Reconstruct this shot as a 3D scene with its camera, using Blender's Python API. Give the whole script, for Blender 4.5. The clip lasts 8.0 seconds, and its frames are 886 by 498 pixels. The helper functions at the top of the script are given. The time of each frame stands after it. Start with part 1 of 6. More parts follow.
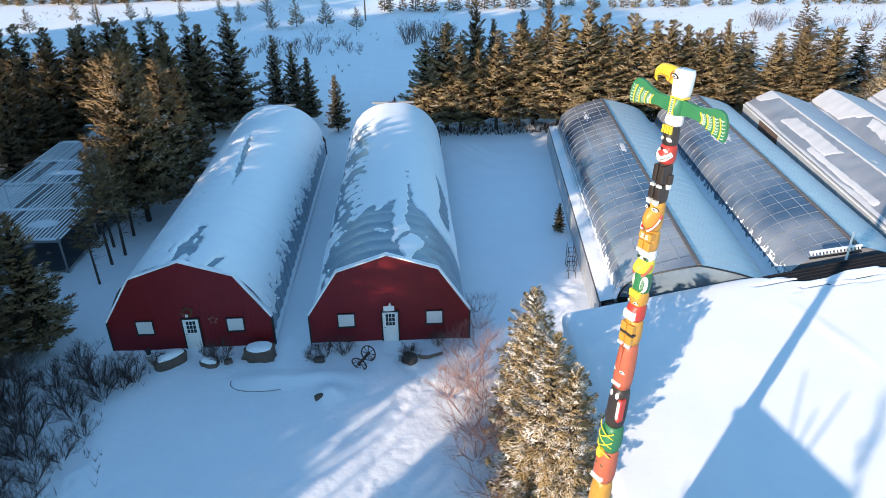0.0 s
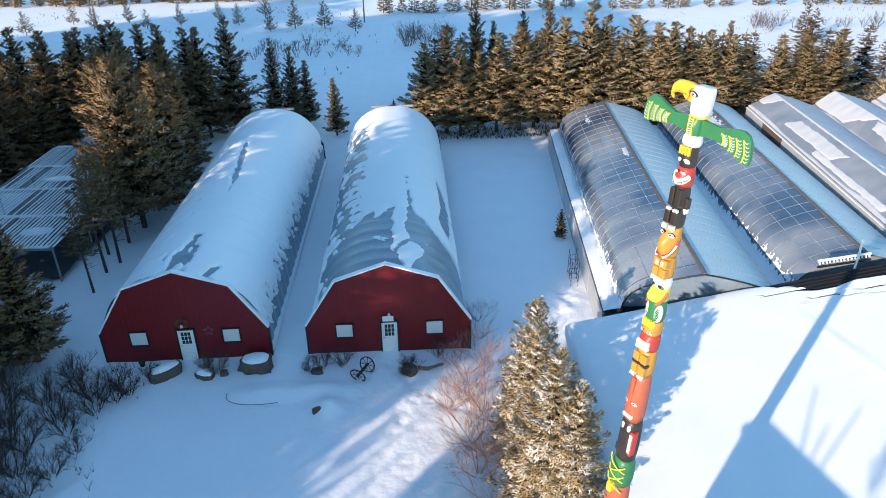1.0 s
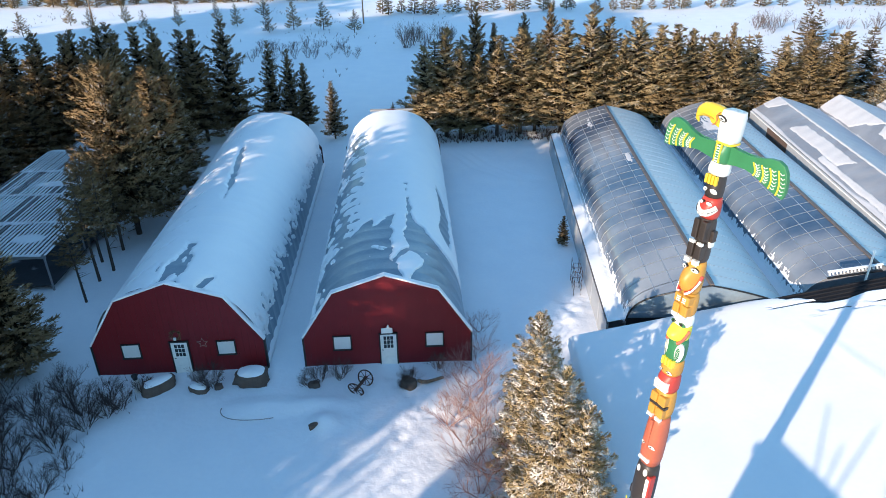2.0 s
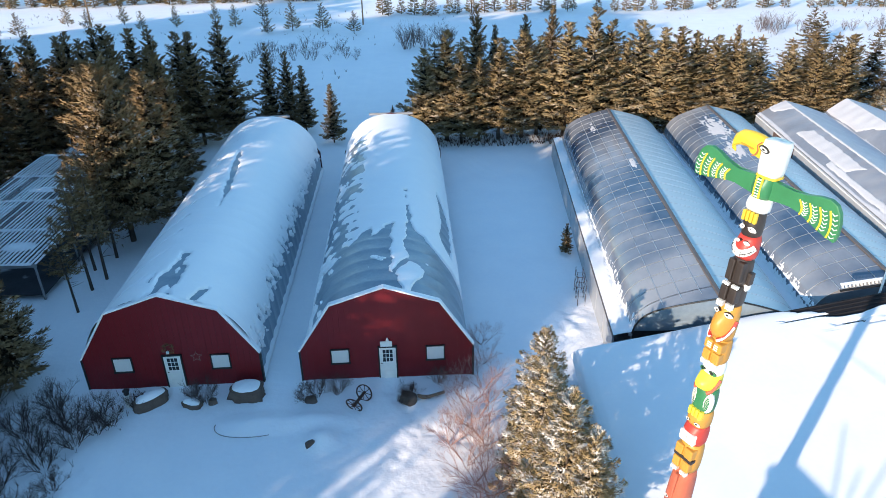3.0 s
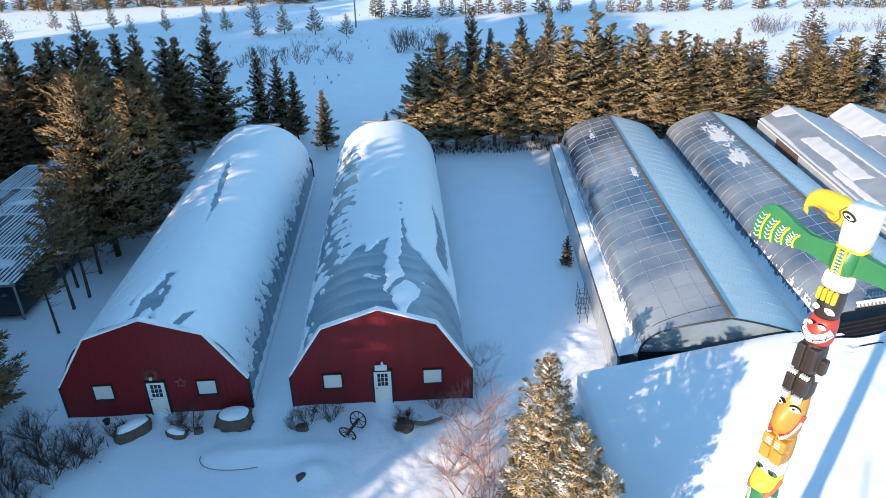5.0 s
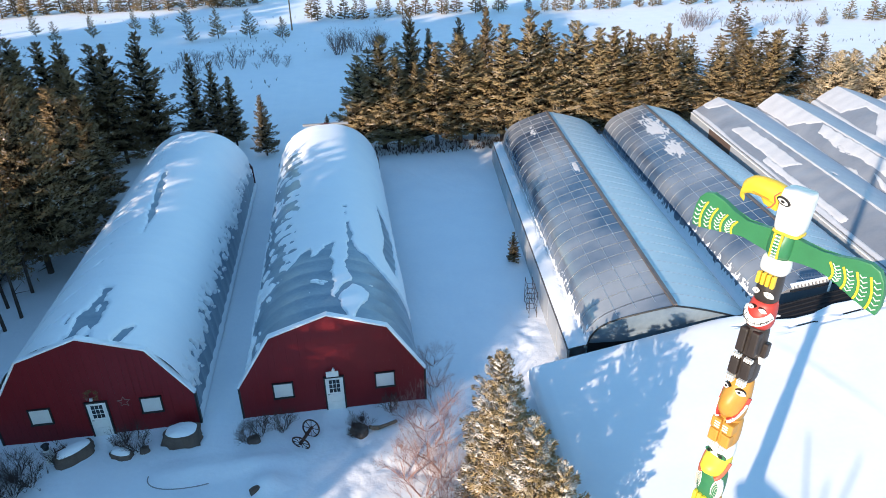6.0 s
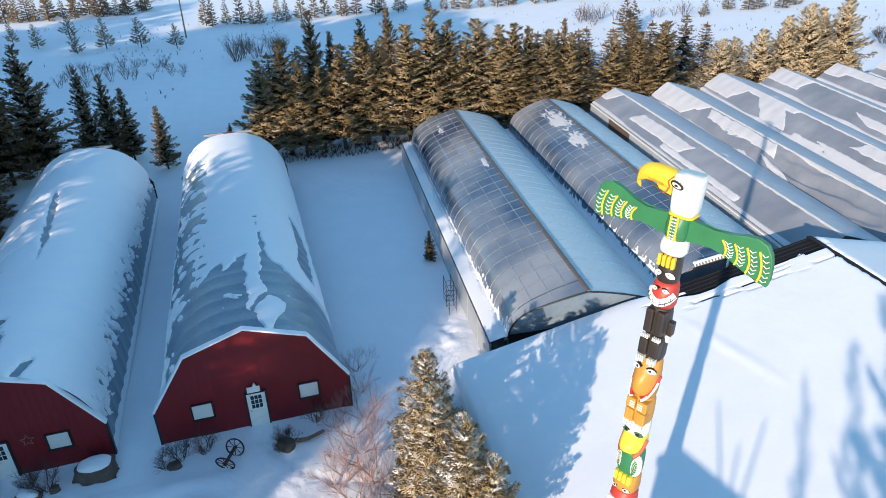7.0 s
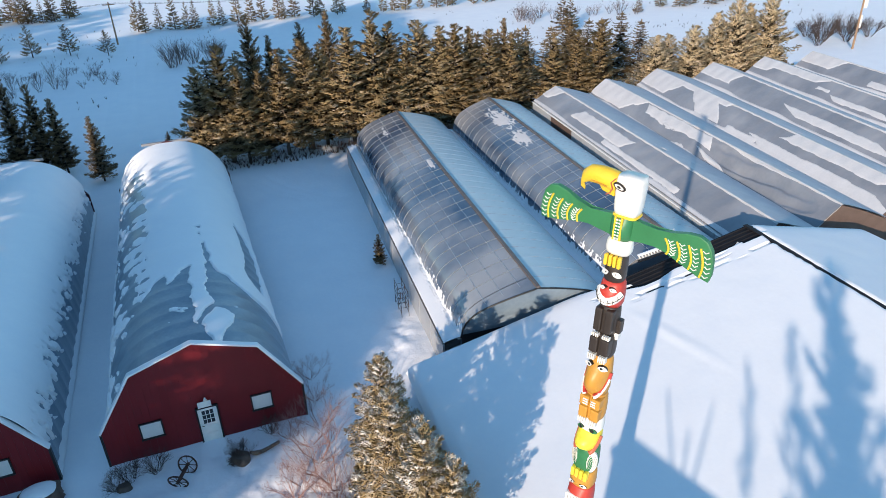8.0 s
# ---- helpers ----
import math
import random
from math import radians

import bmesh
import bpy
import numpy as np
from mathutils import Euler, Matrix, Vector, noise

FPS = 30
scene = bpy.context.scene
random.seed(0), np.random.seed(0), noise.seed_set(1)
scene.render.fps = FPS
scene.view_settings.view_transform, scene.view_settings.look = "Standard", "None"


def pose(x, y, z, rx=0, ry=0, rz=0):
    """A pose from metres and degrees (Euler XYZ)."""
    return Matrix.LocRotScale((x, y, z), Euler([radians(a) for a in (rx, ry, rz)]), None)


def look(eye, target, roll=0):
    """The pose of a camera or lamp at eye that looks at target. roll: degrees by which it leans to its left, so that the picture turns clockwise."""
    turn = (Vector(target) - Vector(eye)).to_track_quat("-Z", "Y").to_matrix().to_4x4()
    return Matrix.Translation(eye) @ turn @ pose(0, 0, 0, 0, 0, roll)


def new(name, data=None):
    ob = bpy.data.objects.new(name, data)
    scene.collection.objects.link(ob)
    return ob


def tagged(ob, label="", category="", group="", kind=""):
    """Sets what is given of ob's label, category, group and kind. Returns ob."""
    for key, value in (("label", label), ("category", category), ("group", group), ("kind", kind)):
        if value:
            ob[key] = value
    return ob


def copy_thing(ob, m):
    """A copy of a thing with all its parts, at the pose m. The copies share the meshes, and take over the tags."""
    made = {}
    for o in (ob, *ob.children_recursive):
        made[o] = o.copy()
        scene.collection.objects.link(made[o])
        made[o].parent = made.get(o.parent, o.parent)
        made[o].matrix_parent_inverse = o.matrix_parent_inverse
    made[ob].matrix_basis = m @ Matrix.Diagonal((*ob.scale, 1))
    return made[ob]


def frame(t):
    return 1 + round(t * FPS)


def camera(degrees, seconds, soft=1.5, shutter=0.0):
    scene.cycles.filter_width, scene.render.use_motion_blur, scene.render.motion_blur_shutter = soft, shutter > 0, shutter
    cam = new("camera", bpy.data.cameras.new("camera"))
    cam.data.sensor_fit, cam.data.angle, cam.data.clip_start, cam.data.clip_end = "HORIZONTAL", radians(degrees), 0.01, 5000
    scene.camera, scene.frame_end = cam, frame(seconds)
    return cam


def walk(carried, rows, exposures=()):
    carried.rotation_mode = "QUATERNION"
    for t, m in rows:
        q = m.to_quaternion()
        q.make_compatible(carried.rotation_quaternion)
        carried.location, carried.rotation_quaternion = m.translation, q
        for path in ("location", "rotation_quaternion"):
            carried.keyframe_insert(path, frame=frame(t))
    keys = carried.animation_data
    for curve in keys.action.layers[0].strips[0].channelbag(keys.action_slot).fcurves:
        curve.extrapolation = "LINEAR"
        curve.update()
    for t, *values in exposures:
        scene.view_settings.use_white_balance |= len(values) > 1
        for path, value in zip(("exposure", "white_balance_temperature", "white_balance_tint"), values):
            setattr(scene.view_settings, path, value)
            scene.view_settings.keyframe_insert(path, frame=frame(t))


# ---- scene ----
cam = camera(66.1, 8.0, soft=0.5)
PATH = [
    (0, (1.538, -32.279, 22.59), (1.621, -30.507, 21.666), -0.8),
    (0.5, (1.535, -31.862, 22.621), (1.619, -30.09, 21.697), -0.8),
    (1, (1.559, -31.38, 22.642), (1.643, -29.608, 21.719), -0.9),
    (1.5, (1.568, -30.868, 22.675), (1.653, -29.096, 21.752), -0.9),
    (3, (1.562, -29.128, 22.712), (1.649, -27.356, 21.789), -0.8),
    (3.5, (1.564, -28.507, 22.735), (1.651, -26.735, 21.812), -0.9),
    (4, (1.584, -27.874, 22.757), (1.671, -26.101, 21.835), -0.9),
    (5.5, (1.558, -27.186, 22.727), (1.697, -25.416, 21.806), -1.0),
    (6, (1.605, -27.157, 22.688), (1.86, -25.401, 21.766), -1.2),
    (6.5, (1.634, -27.159, 22.674), (2.01, -25.425, 21.75), -1.4),
    (7, (1.69, -27.122, 22.676), (2.181, -25.419, 21.75), -1.7),
    (7.5, (1.702, -27.112, 22.706), (2.29, -25.441, 21.778), -1.8),
    (8, (1.698, -27.091, 22.754), (2.329, -25.436, 21.825), -1.9),
]
walk(cam, [(t, look(eye, target, roll)) for t, eye, target, roll in PATH],
     exposures=[(0.0, 0.90, 5260, -3), (4.0, 1.00, 5260, -3), (5.5, 1.00, 5260, -3), (6.5, 0.85, 5260, -3), (8.0, 0.55, 5260, -3)])

# ---- light: low winter sun and clear sky ----
SUN_EL, SUN_AZ = 15.5, 223.5
world = bpy.data.worlds.new("sky")
scene.world = world
world.use_nodes = True
wn = world.node_tree.nodes
sky = wn.new("ShaderNodeTexSky")
sky.sky_type, sky.sun_disc = "NISHITA", False
sky.sun_elevation, sky.sun_rotation = radians(SUN_EL), radians(SUN_AZ)
sky.air_density, sky.dust_density, sky.ozone_density = 1.0, 0.0, 0.6
wn["Background"].inputs["Strength"].default_value = 0.15
world.node_tree.links.new(sky.outputs[0], wn["Background"].inputs["Color"])
sun = new("sun", bpy.data.lights.new("sun", "SUN"))
sun.data.energy, sun.data.angle, sun.data.color = 4.7, radians(0.45), (1.0, 0.665, 0.45)
_e, _a = radians(SUN_EL), radians(SUN_AZ)
sun.matrix_world = look((math.sin(_a) * 90, math.cos(_a) * 90, 60), (math.sin(_a) * (90 - math.cos(_e)), math.cos(_a) * (90 - math.cos(_e)), 60 - math.sin(_e)))


# ---- materials ----
def mat(name, c1, c2=None, rough=0.6, metal=0.0, scale=3.0, fine=40.0, bump=0.2, dist=0.02, spec=0.5, island=0.0, each=None, c3=None, t3=0.6, s3=0.4, soft3=0.05, world=False):
    """Two tones by noise at two scales, with a fine relief; island varies the tone from piece to piece, each from object to object; c3 is a third, patchy tone."""
    m = bpy.data.materials.new(name)
    m.use_nodes = True
    nt = m.node_tree
    N, L = nt.nodes, nt.links
    b = N["Principled BSDF"]
    b.inputs["Roughness"].default_value, b.inputs["Metallic"].default_value = rough, metal
    b.inputs["Specular IOR Level"].default_value = spec
    c2 = c2 or tuple(v * 0.75 for v in c1)
    tc = N.new("ShaderNodeTexCoord")
    place_at = N.new("ShaderNodeNewGeometry").outputs["Position"] if world else tc.outputs["Object"]
    na, nb = N.new("ShaderNodeTexNoise"), N.new("ShaderNodeTexNoise")
    na.inputs["Scale"].default_value, nb.inputs["Scale"].default_value = scale, fine
    na.inputs["Detail"].default_value = 5
    nb.inputs["Detail"].default_value = 3
    for n in (na, nb):
        L.new(place_at, n.inputs["Vector"])
    add = N.new("ShaderNodeMath")
    add.operation = "MULTIPLY_ADD"
    L.new(nb.outputs["Fac"], add.inputs[0])
    add.inputs[1].default_value = 0.5
    L.new(na.outputs["Fac"], add.inputs[2])
    last = add.outputs[0]
    if island:
        geo = N.new("ShaderNodeNewGeometry")
        obi = N.new("ShaderNodeObjectInfo")
        each = island if each is None else each
        for src, by in ((geo.outputs["Random Per Island"], island), (obi.outputs["Random"], each)):
            more = N.new("ShaderNodeMath")
            more.operation = "MULTIPLY_ADD"
            L.new(src, more.inputs[0])
            more.inputs[1].default_value = by
            L.new(last, more.inputs[2])
            last = more.outputs[0]
    ramp = N.new("ShaderNodeMapRange")
    ramp.inputs["From Min"].default_value, ramp.inputs["From Max"].default_value = 0.45, 1.05 + island + (each or 0.0)
    L.new(last, ramp.inputs["Value"])
    mix = N.new("ShaderNodeMix")
    mix.data_type = "RGBA"
    mix.inputs["A"].default_value, mix.inputs["B"].default_value = (*c1, 1), (*c2, 1)
    L.new(ramp.outputs[0], mix.inputs["Factor"])
    col = mix.outputs["Result"]
    if c3:
        nc = N.new("ShaderNodeTexNoise")
        nc.inputs["Scale"].default_value, nc.inputs["Detail"].default_value = s3, 6
        L.new(place_at, nc.inputs["Vector"])
        r3 = N.new("ShaderNodeMapRange")
        r3.inputs["From Min"].default_value, r3.inputs["From Max"].default_value = t3 - soft3, t3 + soft3
        L.new(nc.outputs["Fac"], r3.inputs["Value"])
        m3 = N.new("ShaderNodeMix")
        m3.data_type = "RGBA"
        m3.inputs["B"].default_value = (*c3, 1)
        L.new(col, m3.inputs["A"])
        L.new(r3.outputs[0], m3.inputs["Factor"])
        col = m3.outputs["Result"]
    L.new(col, b.inputs["Base Color"])
    if bump:
        bp = N.new("ShaderNodeBump")
        bp.inputs["Strength"].default_value, bp.inputs["Distance"].default_value = bump, dist
        L.new(add.outputs[0], bp.inputs["Height"])
        L.new(bp.outputs[0], b.inputs["Normal"])
    return m


M_SNOW = mat("snow", (0.86, 0.87, 0.89), (0.80, 0.82, 0.86), 0.75, scale=0.45, fine=4, bump=0.6, dist=0.08, spec=0.25)
M_ROOFSNOW = mat("roof_snow", (0.86, 0.87, 0.88), (0.81, 0.83, 0.86), 0.7, scale=0.7, fine=5, bump=0.2, dist=0.04, spec=0.25)
M_RED = mat("red_metal_siding", (0.165, 0.013, 0.018), (0.12, 0.009, 0.013), 0.45, scale=1.2, fine=14, bump=0.05, island=0.12, spec=0.3)
M_DKRED = mat("dark_red_trim", (0.06, 0.008, 0.010), None, 0.5)
M_WHITE = mat("white_paint", (0.80, 0.80, 0.78), (0.70, 0.70, 0.68), 0.4, scale=4, fine=40, bump=0.03)
M_BLIND = mat("white_window_board", (0.72, 0.72, 0.70), (0.62, 0.62, 0.62), 0.5, scale=2, fine=18, bump=0.05)
M_BLACK = mat("black_trim", (0.012, 0.012, 0.014), None, 0.5)
M_PANE = mat("dark_window_glass", (0.02, 0.025, 0.03), (0.03, 0.035, 0.04), 0.05, bump=0, spec=0.8)
M_FILM = mat("greenhouse_film", (0.15, 0.20, 0.26), (0.25, 0.31, 0.37), 0.32, scale=0.6, fine=5, bump=0.25, dist=0.05, spec=0.6)
M_FILM2 = mat("milky_film", (0.175, 0.19, 0.22), (0.235, 0.25, 0.28), 0.36, scale=0.4, fine=4, bump=0.25, dist=0.05, spec=0.5, c3=(0.30, 0.31, 0.335), t3=0.57, s3=0.3, soft3=0.12)
# snow coloured greyer to tone down the sunlit film slopes
M_GREYSNOW = mat("greyer_snow", (0.60, 0.60, 0.61), (0.50, 0.51, 0.53), 0.75, scale=0.9, fine=7, bump=0.25, dist=0.04, spec=0.25)
# blue tone and pale patches paint in sky reflection, glare and frost film
M_GLAZE = mat("glazing_painted_sheen", (0.026, 0.050, 0.100), (0.085, 0.125, 0.19), 0.17, scale=0.35, fine=1.6, bump=0.25, dist=0.06, spec=0.8, island=0.05, c3=(0.30, 0.315, 0.335), t3=0.545, s3=0.15, soft3=0.12, world=True)
M_PALE = mat("pale_roof_panel", (0.46, 0.56, 0.58), (0.56, 0.64, 0.66), 0.45, scale=0.8, fine=6, bump=0.08, island=0.1)
M_ALU = mat("aluminium", (0.62, 0.64, 0.66), (0.5, 0.52, 0.54), 0.4, metal=0.6, scale=3, fine=30, bump=0.04)
M_RIDGE = mat("weathered_ridge", (0.085, 0.08, 0.078), (0.15, 0.125, 0.11), 0.6, scale=2, fine=18)
M_WALLPOLY = mat("grey_wall_sheet", (0.30, 0.32, 0.34), (0.40, 0.42, 0.44), 0.4, scale=0.8, fine=8, bump=0.1, island=0.15)
M_ROOFMETAL = mat("dark_roof_metal", (0.010, 0.010, 0.012), (0.018, 0.017, 0.019), 0.65, scale=2, fine=20, bump=0.05, spec=0.2)
M_BROWNWALL = mat("brown_wall", (0.09, 0.06, 0.045), (0.13, 0.09, 0.07), 0.7, scale=2, fine=25)
M_BARK = mat("bark", (0.045, 0.035, 0.028), (0.09, 0.07, 0.055), 0.9, scale=4, fine=30, bump=0.6)
M_TWIG = mat("reddish_twigs", (0.40, 0.25, 0.215), (0.22, 0.125, 0.105), 0.8, scale=3, fine=20, bump=0, island=0.2)
M_BRUSH = mat("grey_brown_brush", (0.085, 0.065, 0.055), (0.05, 0.038, 0.034), 0.9, scale=3, fine=20, bump=0, island=0.2)
M_FARBRUSH = mat("grey_field_twigs", (0.17, 0.135, 0.125), (0.10, 0.08, 0.07), 0.9, scale=3, fine=20, bump=0, island=0.2)
M_SPRUCE = mat("spruce_needles", (0.075, 0.056, 0.030), (0.33, 0.24, 0.125), 0.8, scale=0.6, fine=3, bump=0, island=0.12, each=0.30, c3=(0.42, 0.42, 0.42), t3=0.64, s3=1.5, spec=0.10)
M_GOLD = mat("golden_spruce_needles", (0.115, 0.076, 0.028), (0.38, 0.305, 0.17), 0.8, scale=0.5, fine=3, bump=0, island=0.14, each=0.50, c3=(0.39, 0.34, 0.26), t3=0.60, s3=1.3, spec=0.10)
M_PALEGOLD = mat("pale_spruce_needles", (0.26, 0.195, 0.095), (0.62, 0.53, 0.36), 0.8, scale=0.6, fine=3, bump=0, island=0.14, each=0.25, c3=(0.60, 0.54, 0.44), t3=0.60, s3=1.3, spec=0.10)
M_FROST = mat("frosted_spruce_needles", (0.19, 0.138, 0.062), (0.50, 0.40, 0.22), 0.8, scale=1.3, fine=8, bump=0, island=0.14, c3=(0.74, 0.72, 0.68), t3=0.545, s3=2.6, spec=0.10)
# near-black, paints shade into the gaps between the boughs
M_CROWN_SHADE = mat("painted_crown_shade", (0.022, 0.019, 0.013), (0.036, 0.030, 0.020), 0.95, scale=2, fine=12, bump=0, spec=0.05)
M_ROCK = mat("brown_rock", (0.07, 0.050, 0.040), (0.13, 0.10, 0.08), 0.85, scale=2.5, fine=14, bump=0.6, dist=0.05)
M_LOG = mat("weathered_log", (0.26, 0.19, 0.13), (0.12, 0.085, 0.06), 0.85, scale=3, fine=24, bump=0.4)
M_IRON = mat("rusty_iron", (0.045, 0.030, 0.024), (0.10, 0.055, 0.035), 0.7, metal=0.3, scale=8, fine=40)
M_LATH = mat("weathered_lath", (0.30, 0.30, 0.31), (0.20, 0.20, 0.21), 0.8, scale=2, fine=18, island=0.2)
M_LATHSHADE = mat("painted_lath_shade", (0.022, 0.025, 0.032), (0.05, 0.055, 0.065), 0.9, scale=0.6, fine=6, c3=(0.4, 0.42, 0.46), t3=0.68, s3=0.5)
M_POLE = mat("utility_pole_wood", (0.30, 0.20, 0.12), (0.20, 0.13, 0.08), 0.85, scale=3, fine=22)


# ---- mesh helpers ----
def mesh_of(name, verts, faces, material, smooth=False):
    me = bpy.data.meshes.new(name)
    me.from_pydata([tuple(v) for v in verts], [], faces)
    for m in (material if isinstance(material, (list, tuple)) else [material]):
        me.materials.append(m)
    if smooth:
        me.polygons.foreach_set("use_smooth", [True] * len(me.polygons))
    me.update()
    return me


def thing(name, at=(0, 0, 0), rz=0.0, label="", category="", group="", kind=""):
    ob = new(name)
    ob.empty_display_size = 0.2
    ob.matrix_basis = pose(*at, 0, 0, rz)
    return tagged(ob, label, category, group, kind)


def part(name, me, parent, label="", m=None):
    ob = new(name, me)
    ob.parent = parent
    if m is not None:
        ob.matrix_basis = m
    return tagged(ob, label)


class Shape:
    """Collects simple solids into one mesh."""

    def __init__(self):
        self.v, self.f, self.mi = [], [], []

    def add(self, verts, faces, mi=0):
        k = len(self.v)
        self.v.extend(tuple(p) for p in verts)
        self.f.extend(tuple(i + k for i in q) for q in faces)
        self.mi.extend([mi] * len(faces))
        return self

    def box(self, x0, x1, y0, y1, z0, z1, mi=0, m=None):
        p = [Vector((x, y, z)) for z in (z0, z1) for y in (y0, y1) for x in (x0, x1)]
        if m is not None:
            p = [m @ q for q in p]
        return self.add(p, [(0, 2, 3, 1), (4, 5, 7, 6), (0, 1, 5, 4), (2, 6, 7, 3), (0, 4, 6, 2), (1, 3, 7, 5)], mi)

    def tube(self, a, b, r0, r1=None, n=6, mi=0, caps=True):
        a, b = Vector(a), Vector(b)
        r1 = r0 if r1 is None else r1
        d = (b - a).normalized()
        u = d.orthogonal().normalized()
        w = d.cross(u)
        ring = [(math.cos(2 * math.pi * i / n), math.sin(2 * math.pi * i / n)) for i in range(n)]
        p = [a + (u * c + w * s) * r0 for c, s in ring] + [b + (u * c + w * s) * r1 for c, s in ring]
        f = [(i, (i + 1) % n, n + (i + 1) % n, n + i) for i in range(n)]
        if caps:
            f += [tuple(range(n - 1, -1, -1)), tuple(range(n, 2 * n))]
        return self.add(p, f, mi)

    def sweep(self, pts, r, n=5, closed=False, mi=0):
        """One round bar that follows the points."""
        pts = [Vector(p) for p in pts]
        m = len(pts)
        V, F = [], []
        for j, p in enumerate(pts):
            a = pts[(j - 1) % m] if closed or j > 0 else p
            b = pts[(j + 1) % m] if closed or j < m - 1 else p
            d = (b - a).normalized()
            ref = Vector((0, 1, 0)) if abs(d.y) < 0.9 else Vector((1, 0, 0))
            u = d.cross(ref).normalized()
            w = d.cross(u)
            V += [p + (u * math.cos(2 * math.pi * i / n) + w * math.sin(2 * math.pi * i / n)) * r for i in range(n)]
        for j in range(m if closed else m - 1):
            k = (j + 1) % m
            F += [(j * n + i, j * n + (i + 1) % n, k * n + (i + 1) % n, k * n + i) for i in range(n)]
        if not closed:
            F += [tuple(range(n - 1, -1, -1)), tuple(range((m - 1) * n, m * n))]
        return self.add(V, F, mi)

    def prism(self, outline, y0, y1, mi=0):
        """An outline of (x, z), counter-clockwise seen from -y, given depth from y0 to y1."""
        n = len(outline)
        p = [(x, y0, z) for x, z in outline] + [(x, y1, z) for x, z in outline]
        f = [tuple(range(n)), tuple(range(2 * n - 1, n - 1, -1))] + [(i, n + i, n + (i + 1) % n, (i + 1) % n) for i in range(n)]
        return self.add(p, f, mi)

    def mesh(self, name, material, smooth=False):
        me = mesh_of(name, self.v, self.f, material, smooth)
        if any(self.mi):
            me.polygons.foreach_set("material_index", self.mi)
        return me


def bevelled(shape, name, material, width=0.01):
    """The same solid with softened edges."""
    bm = bmesh.new()
    vs = [bm.verts.new(p) for p in shape.v]
    for q in shape.f:
        bm.faces.new([vs[i] for i in q])
    bmesh.ops.bevel(bm, geom=bm.edges[:], offset=width, segments=2, profile=0.6, affect="EDGES")
    me = bpy.data.meshes.new(name)
    bm.to_mesh(me)
    bm.free()
    me.materials.append(material)
    return me


def grid_faces(nu, nv):
    i, j = np.meshgrid(np.arange(nu - 1), np.arange(nv - 1), indexing="ij")
    a = (i * nv + j).ravel()
    return np.stack([a, a + nv, a + nv + 1, a + 1], 1)


def grid_mesh(name, P, material, smooth=True):
    """P: an array (nu, nv, 3) of points."""
    nu, nv = P.shape[:2]
    me = bpy.data.meshes.new(name)
    F = grid_faces(nu, nv)
    me.vertices.add(nu * nv)
    me.vertices.foreach_set("co", P.reshape(-1).astype(np.float32))
    me.loops.add(F.size)
    me.loops.foreach_set("vertex_index", F.ravel().astype(np.int32))
    me.polygons.add(len(F))
    me.polygons.foreach_set("loop_start", np.arange(0, F.size, 4, dtype=np.int32))
    me.polygons.foreach_set("use_smooth", np.full(len(F), smooth))
    me.materials.append(material)
    me.update(calc_edges=True)
    me.validate()
    return me


def lattice(seed, n=64):
    return np.random.RandomState(seed).rand(n, n)


def vnoise(x, y, seed, scale=1.0):
    """Smooth value noise in 0..1 on arrays."""
    g = lattice(seed)
    n = g.shape[0]
    x, y = np.asarray(x) * scale + 100.3, np.asarray(y) * scale + 57.7
    i, j = np.floor(x).astype(int), np.floor(y).astype(int)
    fx, fy = x - i, y - j
    fx, fy = fx * fx * (3 - 2 * fx), fy * fy * (3 - 2 * fy)
    a, b = g[i % n, j % n], g[(i + 1) % n, j % n]
    c, d = g[i % n, (j + 1) % n], g[(i + 1) % n, (j + 1) % n]
    return (a * (1 - fx) + b * fx) * (1 - fy) + (c * (1 - fx) + d * fx) * fy


def fbm(x, y, seed, scale=1.0, octaves=4):
    out, amp, tot = 0.0, 1.0, 0.0
    for k in range(octaves):
        out = out + amp * vnoise(x, y, seed + k, scale * 2 ** k)
        tot += amp
        amp *= 0.5
    return out / tot


def bump_at(x, y, cx, cy, rx, ry, a=0.0):
    """1 in the middle of a turned oval, falling to 0 at its rim and below outside."""
    c, s = math.cos(radians(a)), math.sin(radians(a))
    dx, dy = x - cx, y - cy
    return 1 - np.sqrt(((dx * c + dy * s) / rx) ** 2 + ((-dx * s + dy * c) / ry) ** 2)


# ---- ground ----
def spread(lo, hi, step, far, fine=None, grow=1.35):
    """Grid lines: even between lo and hi, closer within fine, ever wider outside."""
    mid = list(np.arange(lo, hi + 1e-6, step))
    if fine:
        mid = [v for v in mid if not fine[0] <= v <= fine[1]] + list(np.arange(fine[0], fine[1], fine[2]))
        mid.sort()
    d, out = step, []
    while (out[-1] if out else hi) < far:
        d *= grow
        out.append((out[-1] if out else hi) + d)
    d, low = step, []
    while (low[-1] if low else lo) > -far:
        d *= grow
        low.append((low[-1] if low else lo) - d)
    return np.array(low[::-1] + mid + out)


def trail(x, y, pts, width):
    """How deep a trodden line presses in at each place, 0 to 1."""
    best = np.full(x.shape, 9.0)
    for (ax, ay), (bx, by) in zip(pts, pts[1:]):
        t = np.clip(((x - ax) * (bx - ax) + (y - ay) * (by - ay)) / ((bx - ax) ** 2 + (by - ay) ** 2), 0, 1)
        best = np.minimum(best, np.hypot(x - ax - t * (bx - ax), y - ay - t * (by - ay)))
    return np.exp(-(best / width) ** 2)


